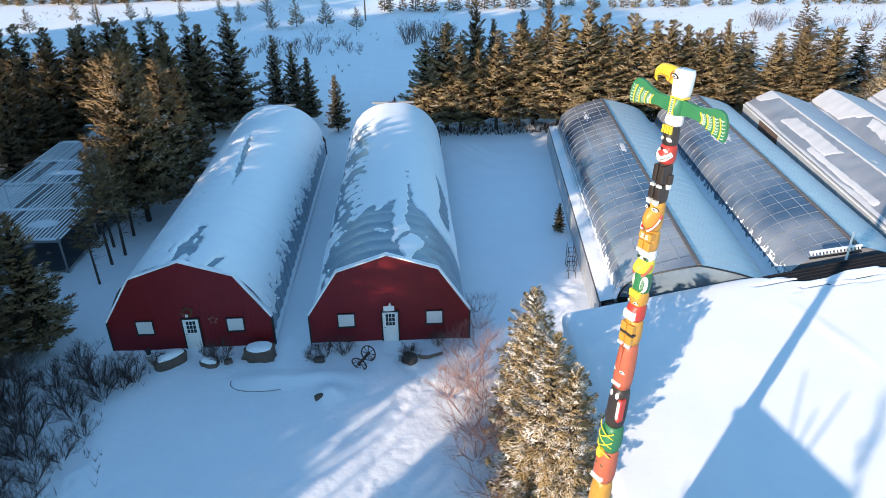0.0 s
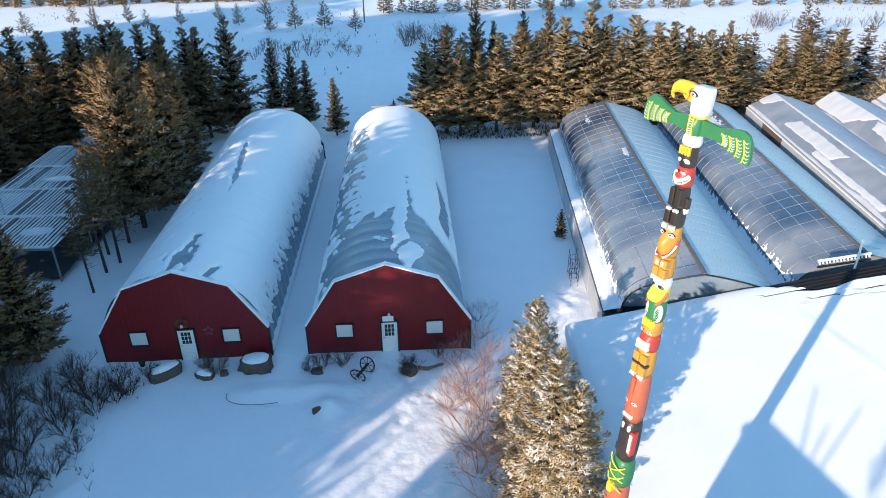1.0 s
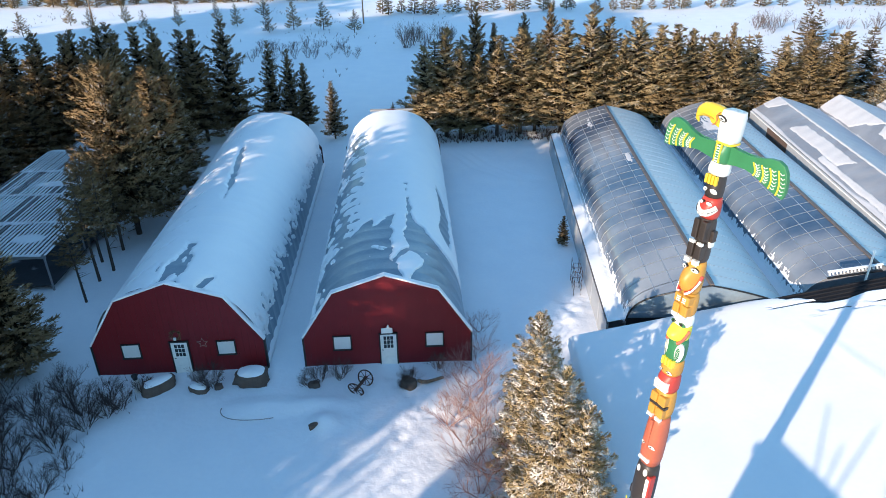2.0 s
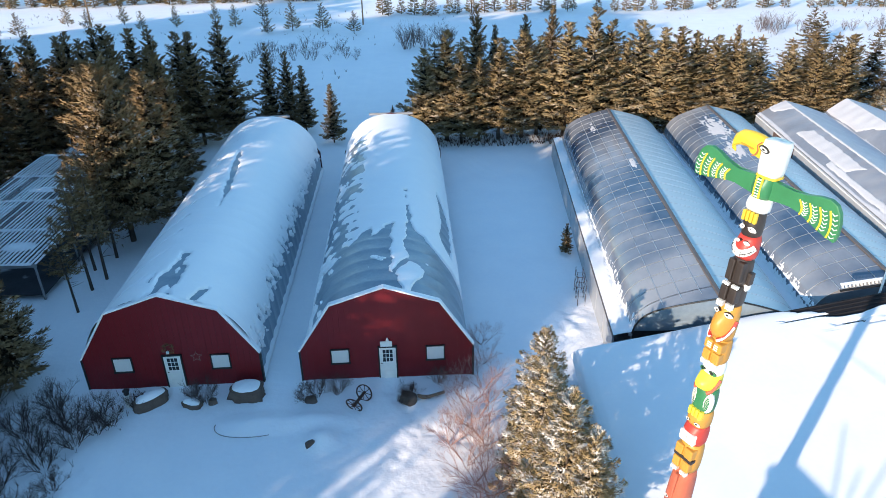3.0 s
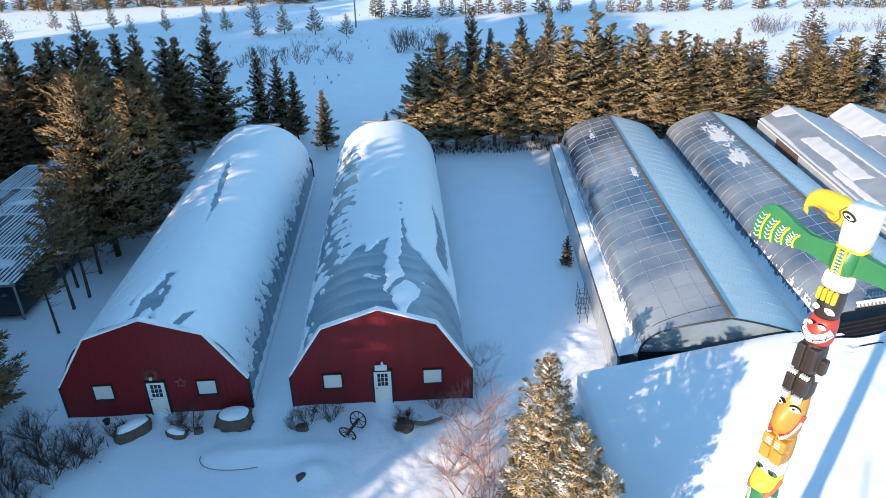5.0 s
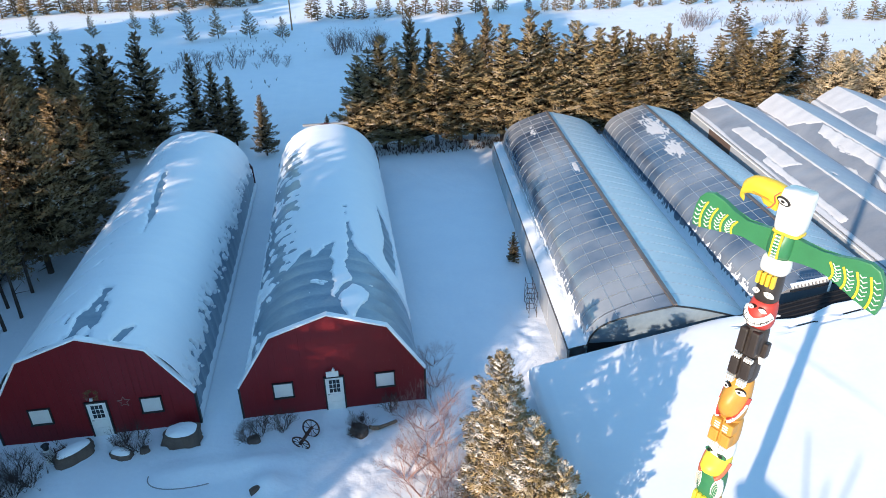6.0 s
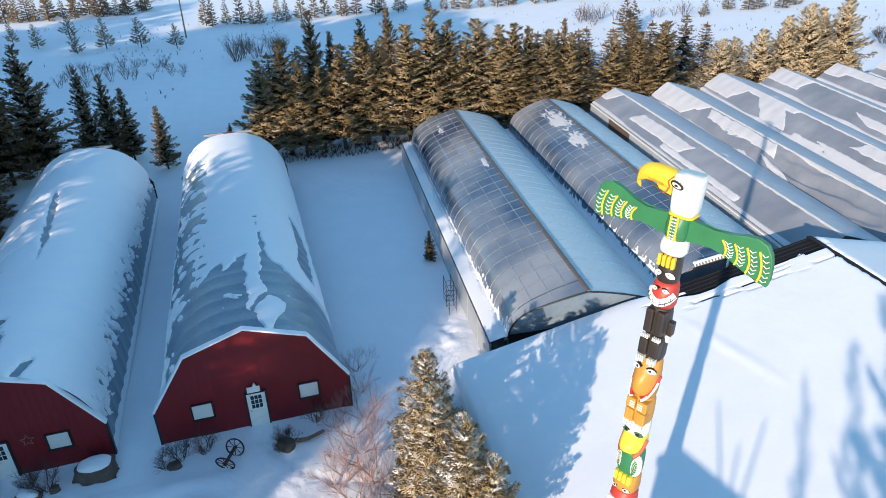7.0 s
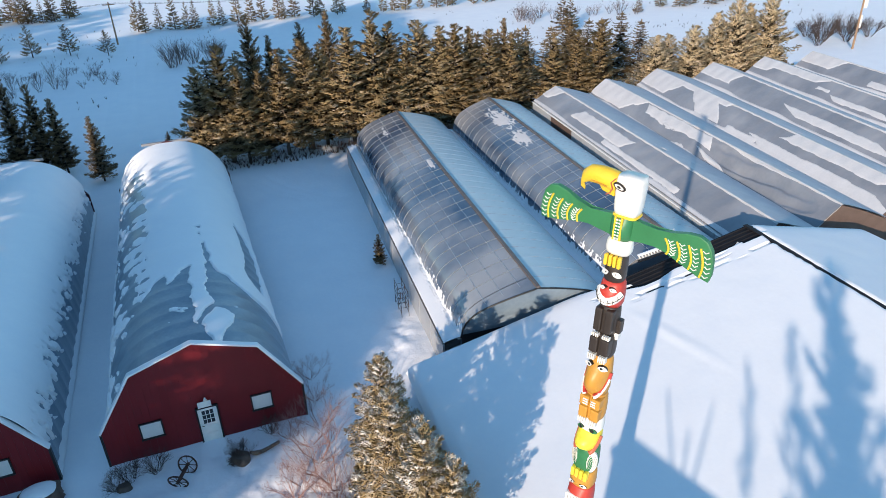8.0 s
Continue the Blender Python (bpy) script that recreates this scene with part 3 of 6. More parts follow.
        sv = [(a_, y0 + 0.07 + (skew * (1 - min(1.0, (a_ + w_left) / w_left)) ** 1.5 if a_ < 0 else 0), c_) for a_, c_ in gap_top]
        sv = sv + [(p_[0], p_[1], -0.1) for p_ in sv]
        part("base_board", mesh_of("base_board", sv, [(i, i + 24, i + 25, i + 1) for i in range(23)], M_BLACK), g, "black strip painted for the dark gap before the end wall")
        part("end_frame", edge.mesh("end_frame", M_BLACK), g, "dark end bar along the roof line")
    else:
        part("end_wall", Shape().prism(out, y0 + 0.05, y0 + 0.12).mesh("end_wall", M_FILM2), g)
    part("back_wall", Shape().prism(out, y1 - 0.10, y1 - 0.04).mesh("back_wall", M_WALLPOLY), g)
    if wall:
        wx, wz = wall
        n = 13
        st = (y1 - y0 - skew) / n
        me = Shape().box(-0.04, 0.04, 0.01, st - 0.01, -0.1, wz).mesh("wall_sheet", M_WALLPOLY)
        bar = Shape().box(-0.065, 0.065, -0.03, 0.03, -0.1, wz + 0.02).mesh("wall_post", M_ALU)
        for k in range(n):
            part("wall_sheet", me, g, "", pose(wx, y0 + skew + k * st, 0))
            part("wall_post", bar, g, "", pose(wx, y0 + skew + k * st, 0))
        part("wall_rail", Shape().box(wx - 0.05, wx + 0.05, y0 + skew, y1, wz, wz + 0.06).mesh("wall_rail", M_RIDGE), g, "dark wall-top rail")
    # thin frost and snow clinging to the upper panes
    uu, yv = np.linspace(0.40, 0.98, 44), np.linspace(y0 + 0.5 * (y1 - y0), y1 - 0.1, 200)
    U, V = np.meshgrid(uu, yv, indexing="ij")
    px, pz = curve_left(U, w_left, z_gl, z_ridge)
    thick = -0.075
    for cu, cv, ru, rv in frost:
        thick = np.maximum(thick, -0.075 + 0.115 * np.clip(bump_at(U, V, cu, cv, ru, rv), 0, 1) ** 0.5)
    thick = thick + 0.08 * (fbm(U * 5, V, seed + 7, 1.3, 4) - 0.5) + 0.10 * (fbm(U * 9, V * 0.6, seed + 9, 4.5, 3) - 0.5)
    part("frost_patch", grid_mesh("frost_patch", np.stack([px, V, pz + np.clip(thick, -0.07, 0.02)], 2)[:, ::-1], M_GREYSNOW), g, "thin snow on the panes")
    # snow lying in the gutter and on the foot of the glazing
    x_in = wall[0] + 0.02 if wall else -w_left - 0.9
    z_in = wall[1] + 0.08 if wall else z_gl - 0.15
    nuu, nvv = 36, 460
    t, yv = np.linspace(0, 1, nuu), np.linspace(y0 + skew + 0.05, y1 - 0.1, nvv)
    T, V = np.meshgrid(t, yv, indexing="ij")
    nz = fbm(T * 3, V, seed, 1.1, 4) - 0.5
    reach = (0.34 if wall else 0.36) + 0.14 * nz + 0.40 * (fbm(T * 7, V, seed + 3, 5.0, 3) - 0.5) + 0.16 * np.clip((16 - V) / 16, -1, 1)
    xs = x_in + T * (-w_left + 0.75 - x_in)
    gl = np.interp(xs, np.r_[x_in, cx], np.r_[z_in, cz])
    zs = gl + 0.06 * np.sin(np.pi * np.clip(T / 0.95, 0, 1)) ** 0.6 - 0.45 * np.clip(T - reach, 0, 1) + (-0.01 if wall else 0.015)
    part("snow_ledge", grid_mesh("snow_ledge", np.stack([xs, V, zs], 2), M_ROOFSNOW), g, "snow lying along the gutter")
    return g


glazed_house("greenhouse with curved clear glazing and a pale panelled back slope", 0.55, -1.0, 32.7, 3.95, 4.65, 2.1, 2.45, 4.75, (-4.90, 1.85), 0.7, 101, [(0.9, 18.5, 0.06, 1.2), (0.55, 29.0, 0.08, 2.0)])
glazed_house("second glazed greenhouse with frosted curved panes beside the first", 9.85, 1.2, 33.4, 3.6, 4.2, 2.25, 2.6, 4.9, None, 0.0, 111, [(0.78, 27.5, 0.30, 4.2), (0.72, 22.0, 0.22, 2.6)])


# ridge of each film house: place of its far end, how far along it lies, how it slants
FILM_RIDGES = [(17.15, 33.9, 0.029), (23.1, 34.6, 0.0485), (30.19, 36.5, 0.080), (37.25, 36.7, 0.095), (44.0, 36.85, 0.098), (50.76, 37.15, 0.101)]


def ridge_at(k, y):
    x, far_end, slant = FILM_RIDGES[k]
    return x + (y - far_end) * slant


def gutter_at(k, y):
    """The valley on the west side of house k."""
    if k == 0:
        return ridge_at(0, y) - 2.3
    if k == len(FILM_RIDGES):
        return ridge_at(k - 1, y) + 4.2
    return ridge_at(k - 1, y) + 0.67 * (ridge_at(k, y) - ridge_at(k - 1, y))


def film_house(k, y0, z_g, z_r, seed, patches):
    wall, sunk, y1 = k == 0, k == 1, FILM_RIDGES[k][1]
    g = new("hoop_greenhouse")
    g.matrix_basis = G0.copy()
    tagged(g, "long film-covered greenhouse with drifts of snow in its valleys", "greenhouse", "film greenhouses")
    nu, nv = 84, 280
    u, yv = np.linspace(-1, 1, nu), np.linspace(y0, y1, nv)
    U, V = np.meshgrid(u, yv, indexing="ij")
    rise = z_r - z_g

    def across(uu, y):
        r = ridge_at(k, y)
        return r + np.where(uu < 0, uu * (r - gutter_at(k, y)), uu * (gutter_at(k + 1, y) - r))

    def arch(uu):
        return rise * (0.22 * (1 - np.abs(uu) ** 2.2) + 0.78 * (1 - np.abs(uu)))

    X = across(U, V)
    sag = -np.where(U < 0, 0.035, 0.012) * np.sin(np.pi * V / 1.5) ** 2 * (1 - U ** 2)
    dent = np.zeros_like(U)
    if sunk:
        deep = np.clip(bump_at(U, V, -0.50, 9.0, 0.55, 6.5), 0, 1) ** 0.6
        dent = -0.55 * deep * (1 + 0.35 * np.sin(15 * U + 0.5 * V + 4 * fbm(U * 2, V, seed + 8, 0.4, 2)))
    sag = sag + dent
    part("film", grid_mesh("film", np.stack([X, V, z_g + arch(U) + sag], 2), M_FILM2), g, "milky grey film over hoops")
    n2 = fbm(U * 4, V * 0.8, seed + 5, 1.1, 5) - 0.5
    fine = fbm(U * 9, V * 1.4, seed + 6, 2.2, 4) - 0.5
    a = np.abs(U)
    step = np.floor(V / 2.3 + 0.8 * a)
    jag = vnoise(step * 7.3, step * 3.1, seed + 21, 1.0) - 0.5
    foot = 0.93 - 0.12 * vnoise(V, V * 0, seed + 3, 0.35)
    lay = np.maximum((a - foot) * 1.6, 0.05 - 1.6 * a)
    for a0, a1, v0, v1, tilt in patches:
        mid = (a - a0) / (a1 - a0)
        edge = np.minimum(band(a + 0.04 * jag, a0, a1, 1.0) * 2.0, band(V - tilt * (mid - 0.5) + 0.7 * jag, v0, v1, 1.0) * 0.35)
        lay = np.maximum(lay, edge + 0.10 * n2 + 0.07 * fine)
    if sunk:
        ribbon = np.sin(9.5 * a + 0.10 * V + 5 * fbm(U * 3, V * 0.5, seed + 12, 0.5, 3))
        lay = np.where((V > 14.5) & (V < 27) & (a > 0.38), np.maximum(lay, 0.16 * ribbon - 0.10 + 0.2 * fine), lay)
    lay = np.where(U > 0.03, 0.35 + 1.2 * n2, lay)
    t = np.clip(lay, -0.10, 0.060) + 0.30 * np.clip(a - 0.90, 0, 1)
    part("snow_cover", grid_mesh("snow_cover", np.stack([X, V, z_g + arch(U) + sag + t], 2), M_GREYSNOW), g, "patchy snow on the film")

    def section(y):
        top = [(float(across(np.array(q), y)), z_g + float(arch(np.array(q))) - 0.06) for q in np.linspace(-1, 1, 17)]
        return [(top[-1][0], -0.1), (top[0][0], -0.1)][::-1] + top[::-1]

    part("end_wall", Shape().prism(section(y0 + 0.1), y0 + 0.05, y0 + 0.15).mesh("end_wall", M_BROWNWALL), g, "dark brown end wall")
    part("back_wall", Shape().prism(section(y1 - 0.1), y1 - 0.15, y1 - 0.05).mesh("back_wall", M_WALLPOLY), g)
    part("ridge_bar", Shape().tube((ridge_at(k, y0), y0, z_r + 0.03), (ridge_at(k, y1), y1, z_r + 0.02), 0.035, n=5).mesh("ridge_bar", M_GREYSNOW), g)
    if wall:
        n, st = 14, (y1 - y0) / 14
        me = Shape().box(-0.04, 0.03, 0.02, st - 0.02, -0.1, z_g - 0.12).mesh("wall_sheet", M_WALLPOLY)
        # brown sheets stand in for the dark inside of two open bays
        dark = Shape().box(-0.04, 0.03, 0.02, st - 0.02, -0.1, z_g - 0.12).mesh("wall_sheet", M_BROWNWALL)
        lean = -math.degrees(math.atan(FILM_RIDGES[0][2]))
        for i in range(n):
            y = y0 + i * st
            part("wall_sheet", dark if i in (10, 11) else me, g, "brown sheet standing in for a dark open bay" if i in (10, 11) else "", pose(gutter_at(0, y) - 0.05, y, 0, 0, 0, lean))
        rail = Shape().box(-0.07, 0.07, 0, (y1 - y0) * 1.0004, z_g - 0.12, z_g - 0.02).mesh("wall_rail", M_WHITE)
        part("wall_rail", rail, g, "", pose(gutter_at(0, y0) - 0.05, y0, 0, 0, 0, lean))
    return g


# slabs of snow left on each slope: from and to across it (0 ridge, 1 gutter), from and to along it, slant
FILM_SNOW = [[(-0.1, 0.60, 31.9, 35, 1.5), (0.22, 0.66, 17.0, 26.4, 1.0), (0.66, 0.84, 8.6, 20.0, 0.0)],
             [(-0.1, 0.80, 26.8, 36, 3.0), (0.06, 0.44, 14.8, 25.0, -1.0), (0.55, 0.80, 12.0, 15.0, -2.0)],
             [(-0.1, 0.78, 30.4, 38, 2.0), (-0.1, 0.20, 22.0, 31.0, 0.5), (0.10, 0.88, 22.6, 26.8, -3.0), (0.62, 1.0, 2.0, 16.0, -3.0), (0.72, 0.96, 16.0, 20.0, 0.0), (-0.1, 0.36, 3.0, 13.5, 2.0)],
             [(-0.1, 0.62, 30.8, 38, 1.0), (0.44, 0.74, 9.5, 21.4, -3.0), (-0.1, 0.25, 3.0, 9.0, 0.0)],
             [(-0.1, 0.34, 26.0, 38, 2.0), (-0.1, 0.60, 33.6, 38, 1.0), (0.58, 0.78, 16.5, 23.4, -1.0), (0.42, 0.56, 24.4, 26.2, 0.0)],
             [(-0.1, 0.62, 31.4, 38, 2.0), (0.50, 0.78, 22.6, 26.4, 0.0)]]
for k in range(6):
    film_house(k, (0.6, 1.5, 2.0, 2.3, 2.8, 3.3)[k], 3.9 if k == 0 else 3.6, 5.2, 201 + 10 * k, FILM_SNOW[k])


# ---- the large low building with the broad snow roof ----
def sheared(me, k=0.035):
    """Slants the west slope's verge a little, to fit the camera's view."""
    for v in me.vertices:
        if v.co.x < 0:
            v.co.y += k * v.co.x
    return me


HALL = new("workshop_hall")
HALL.matrix_basis = pose(29.0, -1.92, 0, 0, 0, -4.0)
tagged(HALL, "broad low hall with a dark ribbed metal roof under deep snow", "building")
Z_RIDGE, PITCH, D_W, D_E, D_S = 6.12, 0.209, 19.3, 8.2, 30.0
for sx, dd, nm in ((-1, D_W, "roof_slope"), (1, D_E, "roof_slope")):
    zz = Z_RIDGE - PITCH * dd
    s = Shape().add([(0, -D_S, Z_RIDGE - 0.15), (0, 0, Z_RIDGE - 0.15), (sx * dd, 0, zz - 0.15), (sx * dd, -D_S, zz - 0.15),
                     (0, -D_S, Z_RIDGE), (0, 0, Z_RIDGE), (sx * dd, 0, zz), (sx * dd, -D_S, zz)],
                    [(0, 1, 2, 3), (7, 6, 5, 4), (0, 4, 5, 1), (1, 5, 6, 2), (2, 6, 7, 3), (3, 7, 4, 0)])
    part(nm, sheared(s.mesh(nm, M_ROOFMETAL)), HALL, "dark metal roof")
    rb = Shape().add([(0, -0.05, Z_RIDGE - 0.01), (sx * dd, -0.05, zz - 0.01), (sx * dd, 0.05, zz - 0.01), (0, 0.05, Z_RIDGE - 0.01), (0, -0.02, Z_RIDGE + 0.05), (sx * dd, -0.02, zz + 0.05), (sx * dd, 0.02, zz + 0.05), (0, 0.02, Z_RIDGE + 0.05)],
                     [(0, 1, 5, 4), (4, 5, 6, 7), (7, 6, 2, 3), (1, 2, 6, 5), (0, 4, 7, 3)]).mesh("roof_rib", M_ROOFMETAL)
    sheared(rb)
    for k in range(26):
        part("roof_rib", rb, HALL, "", pose(0, -0.12 - k * 0.30, 0))
part("ridge_cap", bevelled(Shape().box(-0.14, 0.14, -D_S, 0.03, Z_RIDGE + 0.0, Z_RIDGE + 0.09), "ridge_cap", M_ROOFMETAL, 0.03), HALL, "dark metal ridge cap")
z_w, z_e = Z_RIDGE - PITCH * D_W, Z_RIDGE - PITCH * D_E
part("side_wall", Shape().box(-D_W + 0.35, -D_W + 0.5, -D_S + 0.3, -0.4, -0.1, z_w - 0.05).mesh("side_wall", M_BROWNWALL), HALL)
part("side_wall", Shape().box(D_E - 0.5, D_E - 0.35, -D_S + 0.3, -0.4, -0.1, z_e - 0.05).mesh("side_wall", M_BROWNWALL), HALL)
gab = [(-D_W + 0.35, -0.1), (D_E - 0.35, -0.1), (D_E - 0.35, z_e - 0.1), (0, Z_RIDGE - 0.16), (-D_W + 0.35, z_w - 0.1)]
for yy in (-0.55, -D_S + 0.3):
    part("gable_wall", sheared(Shape().prism(gab, yy, yy + 0.14).mesh("gable_wall", M_BROWNWALL)), HALL)


def hall_snow(x, y):
    n = fbm(x, y, 301, 0.35, 4) - 0.5
    n2 = fbm(x * 0.35, y * 2.2, 311, 1.2, 3) - 0.5
    t = 0.21 + 0.06 * n
    # wind-bared strip along the verge near the top; below it the roof ribs hold thin tongues of snow
    rib = np.floor((y + 0.27) / 0.30)
    tongue = vnoise(rib * 5.7, x * 0.55, 319, 1.0) - 0.5
    reach = 0.95 + 0.55 * np.clip((x + 9) / 4, 0, 1) - 0.35 * np.clip((x + 3) / 3, 0, 1) + 0.5 * n2 + 0.9 * tongue
    along_x = np.clip((x + 9.5) / 0.8 + 2 * n2 + 2 * tongue, 0, 1) * np.clip((0.5 - x) / 0.5, 0, 1)
    strip = np.clip((reach + y) / 0.18, 0, 1) * along_x
    streak = np.clip((vnoise(rib * 3.3, x * 0.8, 323, 1.0) - 0.62) * 6, 0, 1) * np.clip((2.6 + y) / 0.9, 0, 1) * np.clip((x + 8.5) / 1.5, 0, 1)
    t = t - 0.36 * np.maximum(strip, 0.8 * streak * np.clip((0.3 - x) / 0.5, 0, 1))
    t = t - 0.24 * np.clip(1.25 - np.abs(x + 0.02) / 0.16 + 0.9 * n2, 0, 1)
    t = t - 0.13 * np.exp(y / 0.35)
    step = 0.05 * np.clip(bump_at(x, y, -8.2, -5.6, 0.45, 3.4, 14), 0, 1)
    return t + step


for x0, x1, nx in ((-D_W - 0.30, 0.0, 190), (0.0, D_E + 0.1, 50)):
    xv = np.linspace(x0, x1, nx)
    yv = -np.r_[np.linspace(-0.04, 3.2, 130), np.linspace(3.25, 6, 40), np.linspace(6.15, D_S, 60)]
    XX, YY = np.meshgrid(xv, yv, indexing="ij")
    t = hall_snow(XX, YY)
    edge = np.clip((XX - (-D_W - 0.30)) / 0.7, 0, 1) ** 0.5
    ZZ = Z_RIDGE - PITCH * np.abs(XX) + t * (0.30 + 0.70 * edge) - 0.02 * (1 - edge) - 0.24 * np.clip((-D_W - 0.05 - XX) / 0.25, 0, 1) ** 1.5
    part("snow_cover", grid_mesh("snow_cover", np.stack([XX, YY + 0.035 * np.minimum(XX, 0), ZZ], 2)[:, ::-1], M_ROOFSNOW), HALL, "deep smooth snow on the roof")


# ---- trees ----
def tri_mesh(name, V, F, material):
    me = bpy.data.meshes.new(name)
    me.vertices.add(len(V))
    me.vertices.foreach_set("co", np.asarray(V, np.float32).ravel())
    me.loops.add(F.size)
    me.loops.foreach_set("vertex_index", F.ravel().astype(np.int32))
    me.polygons.add(len(F))
    me.polygons.foreach_set("loop_start", np.arange(0, F.size, F.shape[1], dtype=np.int32))
    me.materials.append(material)
    me.update(calc_edges=True)
    return me


def unit(a):
    return a / (np.linalg.norm(a, axis=1, keepdims=True) + 1e-9)


def conifer_crown(name, seed, h, R, base, levels, per, clumps, size, material, shape=0.8, droop=0.25, ragged=0.25, width=0.34):
    """A crown of boughs in whorls; every bough carries many folded sprays of needles."""
    r = np.random.RandomState(seed)
    pos, dirs, siz = [], [], []
    for i in range(levels):
        f = (i + r.uniform(-0.3, 0.3)) / levels
        f = min(max(f, 0.0), 0.985)
        z = base + (h - base) * f ** 0.92
        reach = R * (1 - f) ** shape + 0.035 * h * (1 - f) + 0.05
        n = max(5, int(per * (0.60 + 0.55 * (1 - f))))
        az0 = r.uniform(0, 6.28)
        for j in range(n):
            az = az0 + 6.283 * (j + r.uniform(-0.3, 0.3)) / n
            L = reach * r.uniform(1 - ragged, 1 + ragged * 0.45)
            o = np.array([math.cos(az), math.sin(az), 0.0])
            side = np.array([-o[1], o[0], 0.0])
            m = max(4, int(clumps * (0.40 + 0.60 * (1 - f))))
            s = np.linspace(0.22, 1.0, m) + r.uniform(-0.04, 0.04, m)
            dz = (-droop * s + 0.22 * s ** 2.2) * L + (0.35 * f) * L * s
            wob = r.uniform(-0.12, 0.12, (m, 3)) * L * 0.6
            p = o * (s * L)[:, None] + wob
            fan = r.uniform(-1, 1, m) * L * 0.27 * np.sin(np.clip(s, 0, 1) * 2.6)
            p = p + side[None] * fan[:, None]
            p[:, 2] = z + dz + wob[:, 2] * 0.5
            sg = np.where(np.arange(m) % 2 == 0, 1.0, -1.0) * r.uniform(0.2, 1.0, m)
            sg[-1] = 0
            d = o[None] * r.uniform(0.6, 1.0, m)[:, None] + side[None] * sg[:, None] + np.stack([np.zeros(m), np.zeros(m), r.uniform(-0.30, 0.30, m) + 0.25 * f], 1)
            pos.append(p)
            dirs.append(d)
            siz.append(size * r.uniform(0.6, 1.25, m) * (0.70 + 0.30 * (1 - f)))
    # leader
    k = 5
    pos.append(np.stack([np.zeros(k), np.zeros(k), np.linspace(h * 0.93, h * 0.985, k)], 1))
    dirs.append(np.stack([r.uniform(-0.3, 0.3, k), r.uniform(-0.3, 0.3, k), np.ones(k)], 1))
    siz.append(np.full(k, size * 0.6))
    p, d, l = np.concatenate(pos), unit(np.concatenate(dirs)), np.concatenate(siz)[:, None]
    n = len(p)
    up = np.tile(np.array([[0.0, 0.0, 1.0]]), (n, 1)) + r.uniform(-0.3, 0.3, (n, 3))
    sd = unit(np.cross(d, up))
    up = np.cross(sd, d)
    wv = l * width * r.uniform(0.8, 1.2, (n, 1))
    a, t = p - d * l * 0.15, p + d * l * 0.85
    le = p + d * l * 0.25 + sd * wv - up * wv * 0.45
    ri = p + d * l * 0.25 - sd * wv - up * wv * 0.45
    V = np.stack([a, le, t, ri], 1).reshape(-1, 3)
    b = np.arange(n) * 4
    F = np.concatenate([np.stack([b, b + 3, b + 2], 1), np.stack([b, b + 2, b + 1], 1)])
    return tri_mesh(name, V, F, material)


